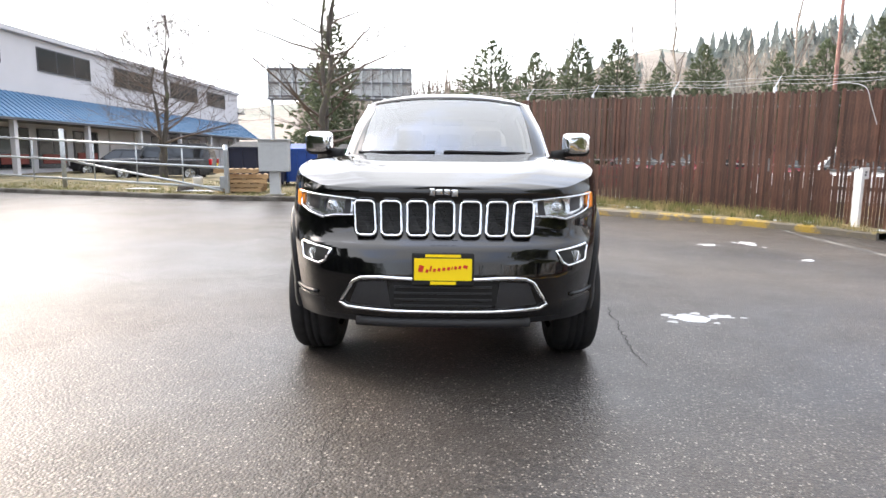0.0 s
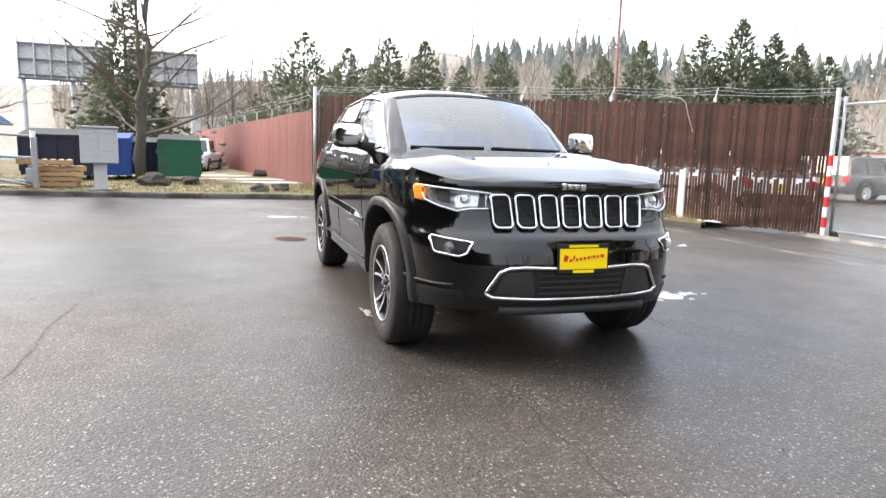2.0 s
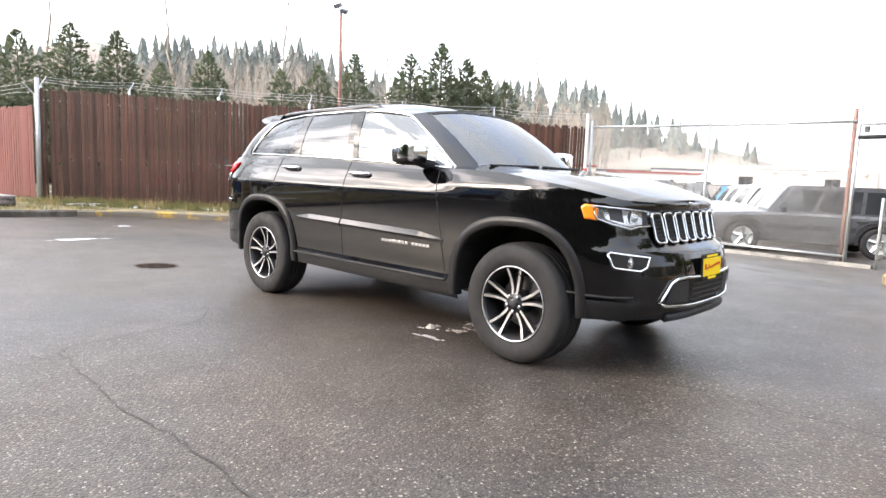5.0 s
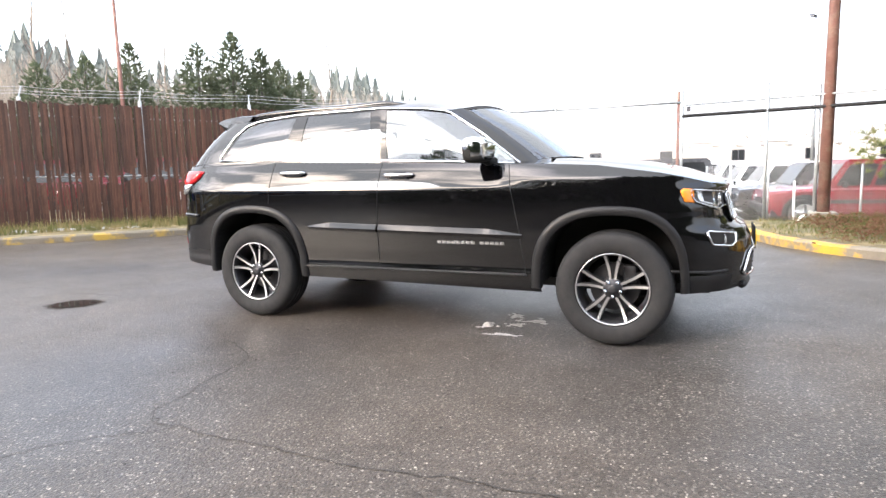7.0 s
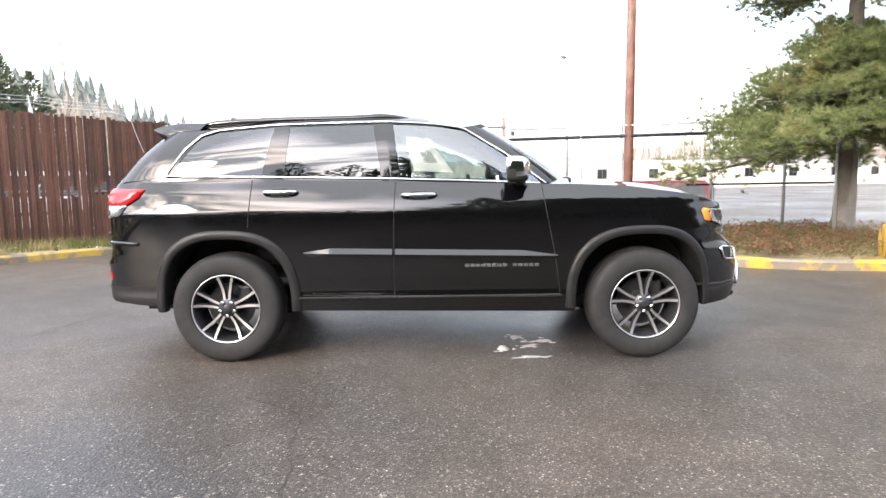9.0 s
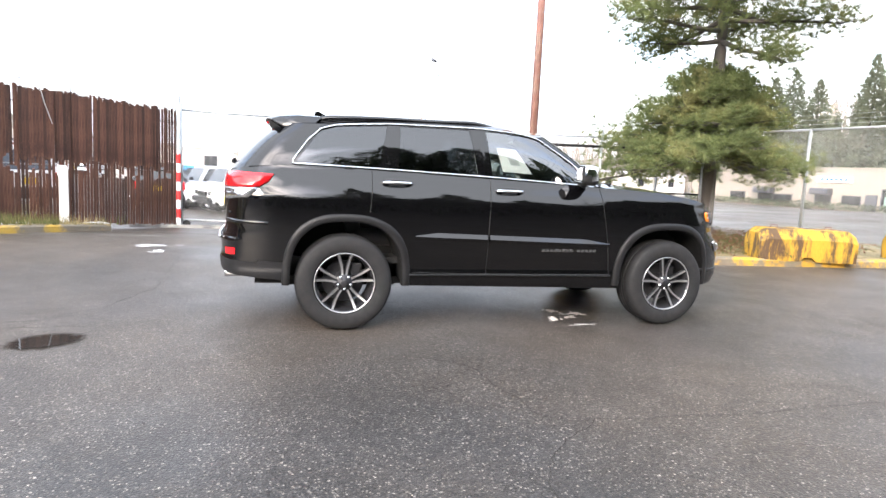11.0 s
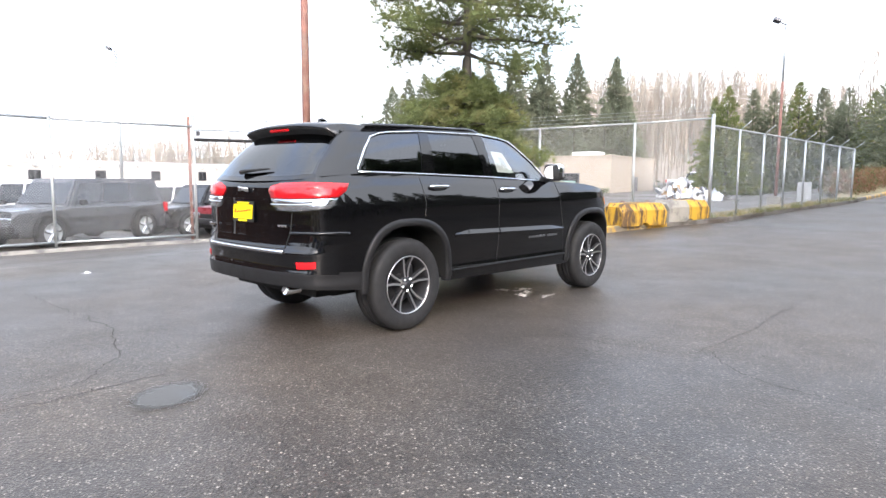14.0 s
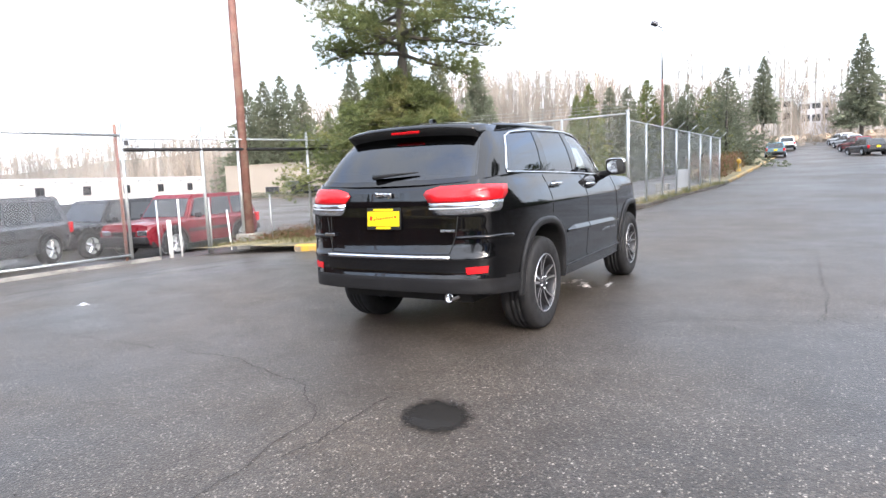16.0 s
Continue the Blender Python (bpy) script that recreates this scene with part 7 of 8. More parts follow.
def white_building():
    b = thing("office_building", "white two-storey office building with a blue metal canopy", "building", kind="")
    X = -22.0
    part("wall", boxed((X - 6, 37.0, 3.6), (12, 46, 7.2)), "stucco", b)
    part("parapet", boxed((X - 5.9, 37.0, 7.28), (12.3, 46.3, 0.28), None, 0.05), "stucco", b, "white coping")
    for y, w in ((23.0, 5.5), (31.0, 4.9), (38.8, 5.2), (47.0, 5.2), (54.0, 4.4)):
        window_unit(b, X, y, 6.15, w, 1.25, 1, 3)
    for y in np.arange(16.5, 59, 3.2):
        k = int(y * 3) % 3
        if k == 2:
            part("wall_panel", boxed((X + 0.04, y, 1.5), (0.1, 1.2, 2.4)), "stucco", b)
        else:
            window_unit(b, X, y, 1.45, 2.5, 2.1, 1, 2 + k, 0.14, "shop_window")
            part("sign_panel", boxed((X + 0.1, y, 1.0 if k else 0.9), (0.05, 2.0, 0.5)), "brick_red", b)
    canopy = part("canopy", boxed((X + 0.9, 37.5, 2.78), (2.0, 46, 0.10)), "lampgrey", b, "blue standing-seam metal canopy")
    bm = bmesh.new()
    grid(bm, lambda u, v: (lerp(X + 1.9, X + 0.02, v), lerp(14.5, 60.5, u), lerp(2.85, 4.25, v)), 60, 2)
    bmesh.ops.recalc_face_normals(bm, faces=bm.faces)
    part("metal_sheet", bm, "blue_metal", canopy)
    bm = boxed((0, 0, 0), (0.04, 0.05, 2.36))
    me = bpy.data.meshes.new("seam_rib")
    bm.to_mesh(me)
    bm.free()
    me.materials.append(M["blue_metal"])
    for y in np.arange(14.6, 60.5, 0.42):
        o = new("seam_rib", me)
        o.parent = canopy
        o.matrix_basis = Matrix.Translation((X + 0.96, y, 3.57)) @ Matrix.Rotation(radians(-53.3), 4, "Y")
    for y in np.arange(18, 60, 6.0):
        part("column", boxed((X + 1.6, y, 1.35), (0.25, 0.25, 2.8), None, 0.02), "stucco", b)
    w = part("roof_stair", boxed((X - 1.0, 60.6, 5.4), (2.4, 1.8, 0.12)), "lampgrey", b)
    for k in range(5):
        part("baluster", boxed((X + 0.1, 59.9 + 0.4 * k, 6.0), (0.05, 0.05, 1.1)), "galv", b)
    return b


white_building()


def yard_building():
    b = thing("warehouse", "long cream concrete warehouse with beam ends along its parapet", "building")
    a, e = Vector((46, 15, 0)), Vector((66, -50, 0))
    d = e - a
    L = d.length
    ang = math.atan2(d[1], d[0])
    m = Matrix.Translation((*a.lerp(e, 0.5)[:2], 0)) @ Matrix.Rotation(ang, 4, "Z")
    part("wall", boxed((0, 5, 0.3), (L, 10, 4.2)), "cream", b, at=m)
    part("parapet", boxed((0, 5, 2.5), (L + 0.2, 10.2, 0.22)), "stucco", b, at=m)
    me_b = boxed((0, 0, 0), (0.30, 0.4, 0.22))
    me = bpy.data.meshes.new("beam_end")
    me_b.to_mesh(me)
    me_b.free()
    me.materials.append(M["mailgrey"])
    for i in range(36):
        o = new("beam_end", me)
        o.parent = b
        o.matrix_basis = m @ Matrix.Translation((-L / 2 + L * (i + 0.5) / 36, -0.18, 2.22))
    for i in range(12):
        x = -L / 2 + L * (i + 0.5) / 12
        q = part("window", boxed((x, -0.03, 1.35), (1.0, 0.12, 0.9)), "lampgrey", b, at=m)
        for k in (-1, 1):
            part("pane", boxed((x + 0.24 * k, -0.1, 1.35), (0.40, 0.02, 0.76)), "window", q)
        if i % 3 == 1:
            part("pilaster", boxed((x + 2.4, -0.1, 0.2), (0.5, 0.3, 4.2)), "cream", b, at=m)


yard_building()


def beige_building():
    b = thing("industrial_unit", "low beige block-built industrial unit with shop windows", "building")
    f = Vector((19.9, -40.2, 0))
    e = f + Vector((0.987, 0.162, 0)) * 26.0
    d = f - e
    L = d.length
    ang = math.atan2(d[1], d[0])
    m = Matrix.Translation((*e.lerp(f, 0.5)[:2], 0)) @ Matrix.Rotation(ang, 4, "Z")
    part("wall", boxed((0, 5.85, 0.95), (L, 11.7, 4.1)), "beige", b, at=m)
    part("coping", boxed((0, 5.85, 3.05), (L + 0.14, 11.84, 0.12)), "beige", b, at=m)
    for s0, s1, z0, z1, kind in ((6.55, 8.85, 0.28, 1.68, 0), (2.6, 4.85, 0.18, 1.70, 0), (10.2, 11.6, 0.40, 1.08, 2), (12.4, 13.7, 0.25, 1.10, 1), (15.6, 17.3, 0.28, 0.95, 2), (17.3, 18.7, 0.28, 1.0, 1), (20.0, 21.5, 0.3, 1.0, 2)):
        x, w, zc, hh = L / 2 - (s0 + s1) / 2, s1 - s0, (z0 + z1) / 2, z1 - z0
        q = part("shop_window", boxed((x, -0.03, zc), (w, 0.10, hh)), "lampgrey", b, at=m)
        for k in range(3):
            part("pane", boxed((x + w * 0.31 * (k - 1), -0.09, zc), (w * 0.28, 0.02, hh * 0.9)), "window", q)
        if kind == 1:
            part("awning", boxed((x, -0.35, z1 + 0.2), (w + 0.2, 0.7, 0.5), None, 0.1), "lampgrey", q, "dark awning")
        elif kind == 0:
            part("poster", boxed((x, -0.105, z0 + hh * 0.38), (w * 0.75, 0.01, hh * 0.42)), "poster", q, "pale green window poster")
    for s0, z1 in ((5.9, 1.2), (9.5, 1.2)):
        part("door", boxed((L / 2 - s0, -0.03, 0.55), (0.8, 0.08, 1.3)), "lampgrey", b, at=m)
    part("door", boxed((L / 2 + 0.03, 6.2, 0.65), (0.08, 1.0, 1.5)), "lampgrey", b, at=m)
    sg = part("sign_board", boxed((L / 2 - 12.3, -0.06, 2.22), (2.7, 0.1, 0.44)), "white_paint", b, "long white sign board", at=m)
    for k in range(6):
        part("sign_bar", boxed((L / 2 - 13.2 + 0.36 * k, -0.12, 2.22), (0.24, 0.02, 0.16)), "blue_metal", sg)
    q = part("roof_unit", boxed((L / 2 - 2.9, 2.6, 3.30), (2.3, 1.6, 0.34), None, 0.14), "white_paint", b, at=m)
    for x in (-0.7, 0.7):
        part("roof_unit_leg", boxed((L / 2 - 2.9 + x, 2.6, 3.14), (0.2, 1.3, 0.14)), "galv", q)
    h = thing("hedge_row", "low clipped hedge before the industrial unit", "hedge")
    bm = bmesh.new()
    rnd = random.Random(4)
    for k in range(2200):
        c = m @ Vector((rnd.uniform(-L / 2, L / 2), -0.6 + rnd.uniform(-0.3, 0.3), ground_z(26, -40) - 0.1 + rnd.uniform(0, 0.45)))
        q = Vector((rnd.uniform(-1, 1), rnd.uniform(-1, 1), rnd.uniform(-1, 1))).normalized() * 0.16
        r = q.cross(Vector((0.4, 0.3, 1))).normalized() * 0.09
        bm.faces.new((bm.verts.new(c - r), bm.verts.new(c + r), bm.verts.new(c + q)))
    part("leaves", bm, "fir", h)


beige_building()


def hill_houses():
    # bearing, height and size chosen to fit the camera's view
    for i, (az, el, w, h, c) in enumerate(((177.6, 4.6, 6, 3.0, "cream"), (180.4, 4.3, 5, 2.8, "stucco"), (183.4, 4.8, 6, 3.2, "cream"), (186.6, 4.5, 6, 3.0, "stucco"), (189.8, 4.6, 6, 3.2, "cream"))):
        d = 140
        x, y = EYE_SOUTH[0] + d * math.sin(radians(az)), EYE_SOUTH[1] + d * math.cos(radians(az))
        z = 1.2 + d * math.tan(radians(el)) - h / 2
        t = thing("hill_house", "pale two-storey house on the hill above the road", "house", "houses on the hill", at=pose(x, y, z))
        part("wall", boxed((0, 0, -2), (w, 7, h + 4)), c, t)
        bm = bmesh.new()
        prism(bm, [(-w / 2 - 0.4, 0), (w / 2 + 0.4, 0), (0, 2.0)], 7.8, Matrix.Translation((0, 3.9, h / 2)) @ Matrix.Rotation(radians(90), 4, "X"))
        part("roof", bm, "mailgrey", t)
        for k in range(3):
            for j in range(2):
                part("window", boxed((-w / 2 + w * (k + 0.5) / 3, 3.52, -1.2 + 2.3 * j), (1.3, 0.08, 1.2)), "window", t)
    t = thing("rubble_bank", "pale bank of broken stone at the end of the road", "stone bank")
    bm = bmesh.new()
    rnd = random.Random(12)
    for k in range(160):
        x, y = rnd.uniform(-16, 8), rnd.uniform(-128, -105)
        box(bm, (x, y, ground_z(x, y) + 0.3), (rnd.uniform(0.6, 2.2), rnd.uniform(0.5, 1.5), rnd.uniform(0.3, 0.9)), Euler((rnd.uniform(-0.4, 0.4), rnd.uniform(-0.4, 0.4), rnd.uniform(0, 3))).to_matrix())
    part("rubble", bm, "soil_bank", t)


hill_houses()


def billboard():
    t = thing("billboard", "wide billboard seen from behind, with grey lattice struts", "billboard")
    cx, cy = -16.5, 84.0
    for k, (a, b) in enumerate(((-25.6, -15.5), (-14.0, -5.8))):
        z0, z1 = 9.0, 13.2
        p = part("panel", boxed(((a + b) / 2, cy, (z0 + z1) / 2), (b - a, 0.15, z1 - z0)), "mailgrey", t, "grey panel back" )
        for j in range(7):
            part("stud", boxed((lerp(a, b, j / 6), cy - 0.35, (z0 + z1) / 2 + 0.2), (0.14, 0.5, z1 - z0 + 0.8)), "galv", t)
        for z in (z0 + 0.3, (z0 + z1) / 2, z1 - 0.3):
            part("girder", boxed(((a + b) / 2, cy - 0.4, z), (b - a, 0.22, 0.22)), "lampgrey", t)
        part("catwalk", boxed(((a + b) / 2, cy - 1.0, z0 - 0.2), (b - a, 1.2, 0.15)), "lampgrey", t)
    for x in (-25.2, -20.0, -11.0, -6.5):
        part("column", rod(bmesh.new(), (x, cy - 0.3, -1), (x, cy - 0.3, 9.2), 0.28, 0.28, 8), "galv", t)


billboard()


def far_sheds():
    """Low pale sheds and traffic beyond the yard."""
    # bearings from a camera position, distances guessed to fit its view
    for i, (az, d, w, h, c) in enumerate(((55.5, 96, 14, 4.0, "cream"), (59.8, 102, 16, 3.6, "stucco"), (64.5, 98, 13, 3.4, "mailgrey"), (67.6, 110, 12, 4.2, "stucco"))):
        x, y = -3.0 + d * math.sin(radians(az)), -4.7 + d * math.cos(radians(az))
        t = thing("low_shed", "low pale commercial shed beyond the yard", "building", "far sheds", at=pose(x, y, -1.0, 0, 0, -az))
        part("wall", boxed((0, 4, h / 2 - 0.5), (w, 8, h + 1)), c, t)
        part("roof_edge", boxed((0, 4, h + 0.06), (w + 0.4, 8.4, 0.3)), "lampgrey" if i % 2 else "brick_red", t)
        for k in range(3):
            q = part("window", boxed((-w / 3 + w / 3 * k, -0.03, h * 0.45), (w * 0.2, 0.1, h * 0.4)), "lampgrey", t)
            part("pane", boxed((-w / 3 + w / 3 * k, -0.09, h * 0.45), (w * 0.17, 0.02, h * 0.33)), "window", q)


far_sheds()


# ---- parked vehicles ----
def parked_car(x, y, heading, color, label, L=4.5, W=1.8, H=1.66, boxy=True, pickup=False, van=False, group="parked cars", z=None, lights=True):
    """A parked vehicle: lofted body and cabin, panes, lamps and wheels. heading: degrees of its nose from +y to the left."""
    z = ground_z(x, y) if z is None else z
    t = thing("pickup_truck" if pickup else "parked_car", label, "truck" if pickup else "car", group, at=pose(x, y, z, 0, 0, heading))
    belt, hood_z = H * 0.58, H * 0.56
    hw = W / 2
    nose, tail = L / 2, -L / 2
    axles = (nose - L * 0.19, tail + L * 0.20)
    cowl = nose - L * 0.30

    def ring(v):
        u = abs(v) / (L / 2)
        w = hw * (1 - 0.13 * max(0.0, (u - 0.80) / 0.20) ** 2)
        top = belt if v < cowl else lerp(belt, hood_z - 0.05, ((v - cowl) / (nose - cowl)) ** 1.5)
        low = 0.30 + 0.12 * max(0.0, (u - 0.9) / 0.1)
        for a in axles:
            if abs(v - a) < 0.43:
                low = max(low, 0.345 + math.sqrt(max(0.0, 0.43 ** 2 - (v - a) ** 2)) * 0.97)
        low = min(low, top - 0.10)
        pts = [(w * 0.96, low), (w, lerp(low, top, 0.25)), (w * 1.005, lerp(low, top, 0.62)), (w * 0.985, top - 0.05), (w * 0.93, top), (w * 0.5, top + (0.03 if v > cowl else 0.0))]
        return pts + [(-px, pz) for px, pz in pts[::-1]]
    vs = sorted([-L / 2 + L * k / 28 for k in range(29)] + [a + d for a in axles for d in (-0.43, -0.425, -0.40, -0.35, 0.35, 0.40, 0.425, 0.43)])
    bm = bmesh.new()
    rings = []
    for v in vs:
        rings.append([bm.verts.new((px, v - math.copysign(0.05, v) * (1 if abs(v) > L * 0.49 and pz > 0.75 else 0), pz)) for px, pz in ring(v)])
    for a, b in zip(rings, rings[1:]):
        for k in range(11):
            bm.faces.new((a[k], a[k + 1], b[k + 1], b[k]))
    bm.faces.new(rings[0])
    bm.faces.new(rings[-1][::-1])
    bmesh.ops.recalc_face_normals(bm, faces=bm.faces)
    part("body", bm, color, t, smooth=False)
    part("wheel_well", boxed((0, 0, 0.55), (W * 0.78, L * 0.80, 0.40)), "black", t)
    for sg in (-1, 1):
        part("side_moulding", boxed((sg * (hw + 0.004), (axles[0] + axles[1]) / 2, 0.62), (0.03, axles[0] - axles[1] - 0.90, 0.09), None, 0.01), "plastic", t)
        for v in (cowl - 0.02, cowl - 1.02):
            part("door_handle", boxed((sg * (hw + 0.012), v - 0.78, belt - 0.12), (0.03, 0.16, 0.03), None, 0.008), "plastic", t)
    part("sill", boxed((0, 0, 0.36), (W * 0.94, L * 0.95, 0.16), None, 0.03), "plastic", t)
    # cabin
    y0 = nose - L * 0.30
    y1 = tail + 0.06 if not pickup else tail + L * 0.42
    rake, back = (0.42, 0.16) if boxy else (0.75, 0.6)
    if van:
        rake, back = 0.55, 0.05
    lowr = [(-hw * 0.93, y1), (hw * 0.93, y1), (hw * 0.93, y0), (-hw * 0.93, y0)]
    topr = [(-hw * 0.76, y1 + back), (hw * 0.76, y1 + back), (hw * 0.76, y0 - rake), (-hw * 0.76, y0 - rake)]
    bm = bmesh.new()
    va = [bm.verts.new((px, py, belt - 0.02)) for px, py in lowr]
    vb = [bm.verts.new((px, py, H - 0.05)) for px, py in topr]
    bm.faces.new(vb)
    for k in range(4):
        bm.faces.new((va[k], va[(k + 1) % 4], vb[(k + 1) % 4], vb[k]))
    bmesh.ops.recalc_face_normals(bm, faces=bm.faces)
    es = [e for e in bm.edges]
    bmesh.ops.bevel(bm, geom=es, offset=0.045, segments=2, affect="EDGES")
    part("cabin", bm, color, t)

    def pane(i, u0, u1, nm):
        j = (i + 1) % 4
        A, B = Vector((*lowr[i], belt)), Vector((*lowr[j], belt))
        C, D = Vector((*topr[j], H - 0.07)), Vector((*topr[i], H - 0.07))
        nrm = (B - A).cross(D - A).normalized()
        bm = bmesh.new()
        vs = []
        for u, v in ((u0, 0.08), (u1, 0.08), (u1, 0.86), (u0, 0.86)):
            vs.append(bm.verts.new(A.lerp(B, u).lerp(D.lerp(C, u), v) + nrm * 0.012))
        f = bm.faces.new(vs)
        r = bmesh.ops.extrude_face_region(bm, geom=[f])
        bmesh.ops.translate(bm, verts=[q for q in r["geom"] if isinstance(q, bmesh.types.BMVert)], vec=-nrm * 0.03)
        bmesh.ops.recalc_face_normals(bm, faces=bm.faces)
        part(nm, bm, "window", t)
    pane(0, 0.08, 0.92, "rear_window")
    pane(2, 0.06, 0.94, "windshield")
    if van:
        pane(1, 0.70, 0.94, "side_window")
        pane(3, 0.06, 0.30, "side_window")
    elif pickup:
        for i in (1, 3):
            pane(i, 0.10, 0.48, "side_window")
            pane(i, 0.53, 0.90, "side_window")
    else:
        for i in (1, 3):
            for u0, u1 in ((0.05, 0.29), (0.32, 0.60), (0.63, 0.92)):
                pane(i, u0, u1, "side_window")
    for yy in (nose - L * 0.19, tail + L * 0.20):
        for sg in (-1, 1):
            w = part("wheel", lathe(bmesh.new(), [(-0.10, 0.0), (-0.10, 0.30), (-0.08, 0.345), (0.08, 0.345), (0.105, 0.31), (0.108, 0.25), (0.10, 0.225)], 24), "rubber", t, at=pose(sg * (hw - 0.065), yy, 0.345, 0, 0, 0 if sg > 0 else 180), smooth=True)
            part("rim", lathe(bmesh.new(), [(0.10, 0.228), (0.105, 0.215), (0.075, 0.20), (0.07, 0.06), (0.09, 0.05), (0.09, 0.0)], 20), "galv", w, smooth=True)
            for q in range(5):
                a = q * 2 * math.pi / 5 + 0.3
                part("spoke", rod(bmesh.new(), (0.09, 0, 0), (0.095, 0.215 * math.cos(a), 0.215 * math.sin(a)), 0.040, 0.040, 5), "satin", w)
            bm = bmesh.new()
            lip = [(0.46 * math.cos(a), 0.44 * math.sin(a)) for a in np.linspace(-0.1, math.pi + 0.1, 15)]
            inner = [(0.39 * math.cos(a), 0.38 * math.sin(a)) for a in np.linspace(math.pi + 0.1, -0.1, 15)]
            prism(bm, lip + inner, 0.03, Matrix.Translation((sg * hw - (0.005 if sg > 0 else 0.025), yy, 0.345)) @ Matrix.Rotation(radians(90), 4, "Z") @ Matrix.Rotation(radians(90), 4, "X"))
            part("wheel_arch", bm, "plastic", t)
    for sg in (-1, 1):
        part("headlight", boxed((sg * hw * 0.68, nose - 0.07, hood_z - 0.24), (hw * 0.38, 0.12, 0.15), None, 0.03), "reflector", t)
        part("tail_light", boxed((sg * hw * 0.84, tail + 0.05, belt - 0.13), (hw * 0.22, 0.14, 0.26), None, 0.03), "redlens", t)
        part("mirror", boxed((sg * (hw + 0.07), y0 - 0.30, belt + 0.08), (0.16, 0.10, 0.13), None, 0.03), "plastic", t)
    part("grille", boxed((0, nose - 0.01, hood_z - 0.28), (hw * 0.85, 0.05, 0.17), None, 0.02), "black", t)
    part("bumper", boxed((0, nose + 0.0, 0.48), (W * 0.88, 0.16, 0.17), None, 0.04), "plastic", t)
    part("bumper", boxed((0, tail - 0.0, 0.50), (W * 0.90, 0.16, 0.17), None, 0.04), "plastic", t)
    part("plate", boxed((0, tail - 0.09, 0.74), (0.31, 0.02, 0.16)), "yellowplate", t)
    return t


CARS = [
    (12.27, 0.06, 25, "car_grey", "dark grey boxy sport utility car in the yard", 4.35),
    (14.7, 1.1, 25, "car_white", "white boxy sport utility car in the yard", 4.3),
    (17.1, 2.2, 25, "car_white", "white sport utility car in the yard", 4.5),
    (19.4, 3.3, 25, "car_white", "white sport utility car in the yard", 4.5),
    (21.8, 4.4, 25, "car_silver", "silver sport utility car in the yard", 4.5),
    (24.1, 5.5, 25, "car_blue", "blue sport utility car in the yard", 4.5),
    (12.0, -5.1, 7, "car_red", "dark red boxy sport utility car behind the fence", 4.05),
    (15.0, -4.7, 10, "car_black", "black boxy sport utility car beside the red one", 4.3),
    (17.6, -4.1, 10, "car_white", "white sport utility car in the yard", 4.5),
    (20.2, -3.5, 10, "car_white", "white sport utility car in the yard", 4.5),
    (22.8, -2.9, 10, "car_silver", "silver sport utility car in the yard", 4.5),
    (25.4, -2.3, 10, "car_white", "white sport utility car in the yard", 4.5),
    (19.9, 6.0, 275, "car_black", "dark car with red tail lights behind the slatted fence", 4.5),
    (20.7, 12.1, 272, "car_grey", "dark grey sport utility car near the gate", 4.5),
    (31.6, 15.3, 270, "car_black", "black sport utility car with red tail lights in the yard", 4.5),
    (30.0, 7.6, 272, "car_black", "black sport utility car with red tail lights in the yard", 4.6),
    (36.0, 6.2, 250, "car_blue", "bright blue car in the yard", 4.6),
    (41.6, 16.9, 265, "car_white", "white sport utility car in the yard", 4.6),
    (41.3, 21.6, 262, "car_grey", "grey sport utility car in the yard", 4.6),
    (45.0, 18.0, 265, "car_black", "black sport utility car in the yard", 4.6),
    (43.5, 14.5, 265, "car_white", "white sport utility car in the yard", 4.6),
    (33.7, 14.5, 270, "car_white", "white sport utility car in the yard", 4.6),
    (50.0, 29.5, 262, "car_white", "white sport utility car in the yard", 4.6),
    (52.0, 22.0, 265, "car_grey", "grey sport utility car in the yard", 4.6),
    (55.0, 33.0, 262, "car_red", "red car in the yard", 4.6),
    (46.0, 25.0, 262, "car_silver", "silver sport utility car in the yard", 4.6),
]
for x, y, hd, col, lab, ln in CARS:
    parked_car(x, y, hd, col, lab, ln, H=1.58 if ln < 4.4 else 1.66, group="cars in the yard")
for x, y, hd, col, lab in ((8.2, 12.6, 48, "car_red", "red car behind the slatted fence"), (10.0, 10.2, 48, "car_white", "white car behind the slatted fence"), (13.6, 9.6, 318, "car_white", "white car behind the slatted fence"), (6.2, 15.2, 48, "car_red", "red car behind the slatted fence")):
    parked_car(x, y, hd, col, lab, 4.5, group="cars behind the fence")
parked_car(17.2, -50.0, 70, "car_white", "white pickup before the industrial unit", 5.0, 1.85, 1.75, pickup=True, group="")
parked_car(-3.5, 27.5, 172, "car_white", "old white pickup on the back lot", 4.9, 1.85, 1.75, pickup=True, group="")
parked_car(-2.4, 36.5, 20, "car_black", "black pickup on the back lot", 5.2, 1.9, 1.75, pickup=True, group="")
parked_car(-7.3, 29.5, 15, "car_white", "white sport utility car by the dumpsters", 4.5, group="")
parked_car(-13.5, 24.0, 100, "car_grey", "dark grey sport utility car before the white building", 4.7, 1.9, 1.75, group="")
parked_car(-18.0, 29.0, 100, "car_black", "black car before the white building", 4.7, 1.9, 1.5, boxy=False, group="")
parked_car(-1.5, 47.0, 30, "car_white", "white delivery van on the back lot", 5.6, 2.1, 2.6, van=True, group="")
for k in range(5):
    parked_car(1.5 + 2.6 * k, 58 + 1.0 * k, 100, ("car_white", "car_silver", "car_black", "car_white", "car_red")[k], "small parked car far off on the back lot", 4.4, 1.8, 1.5, boxy=False, group="cars on the back lot")
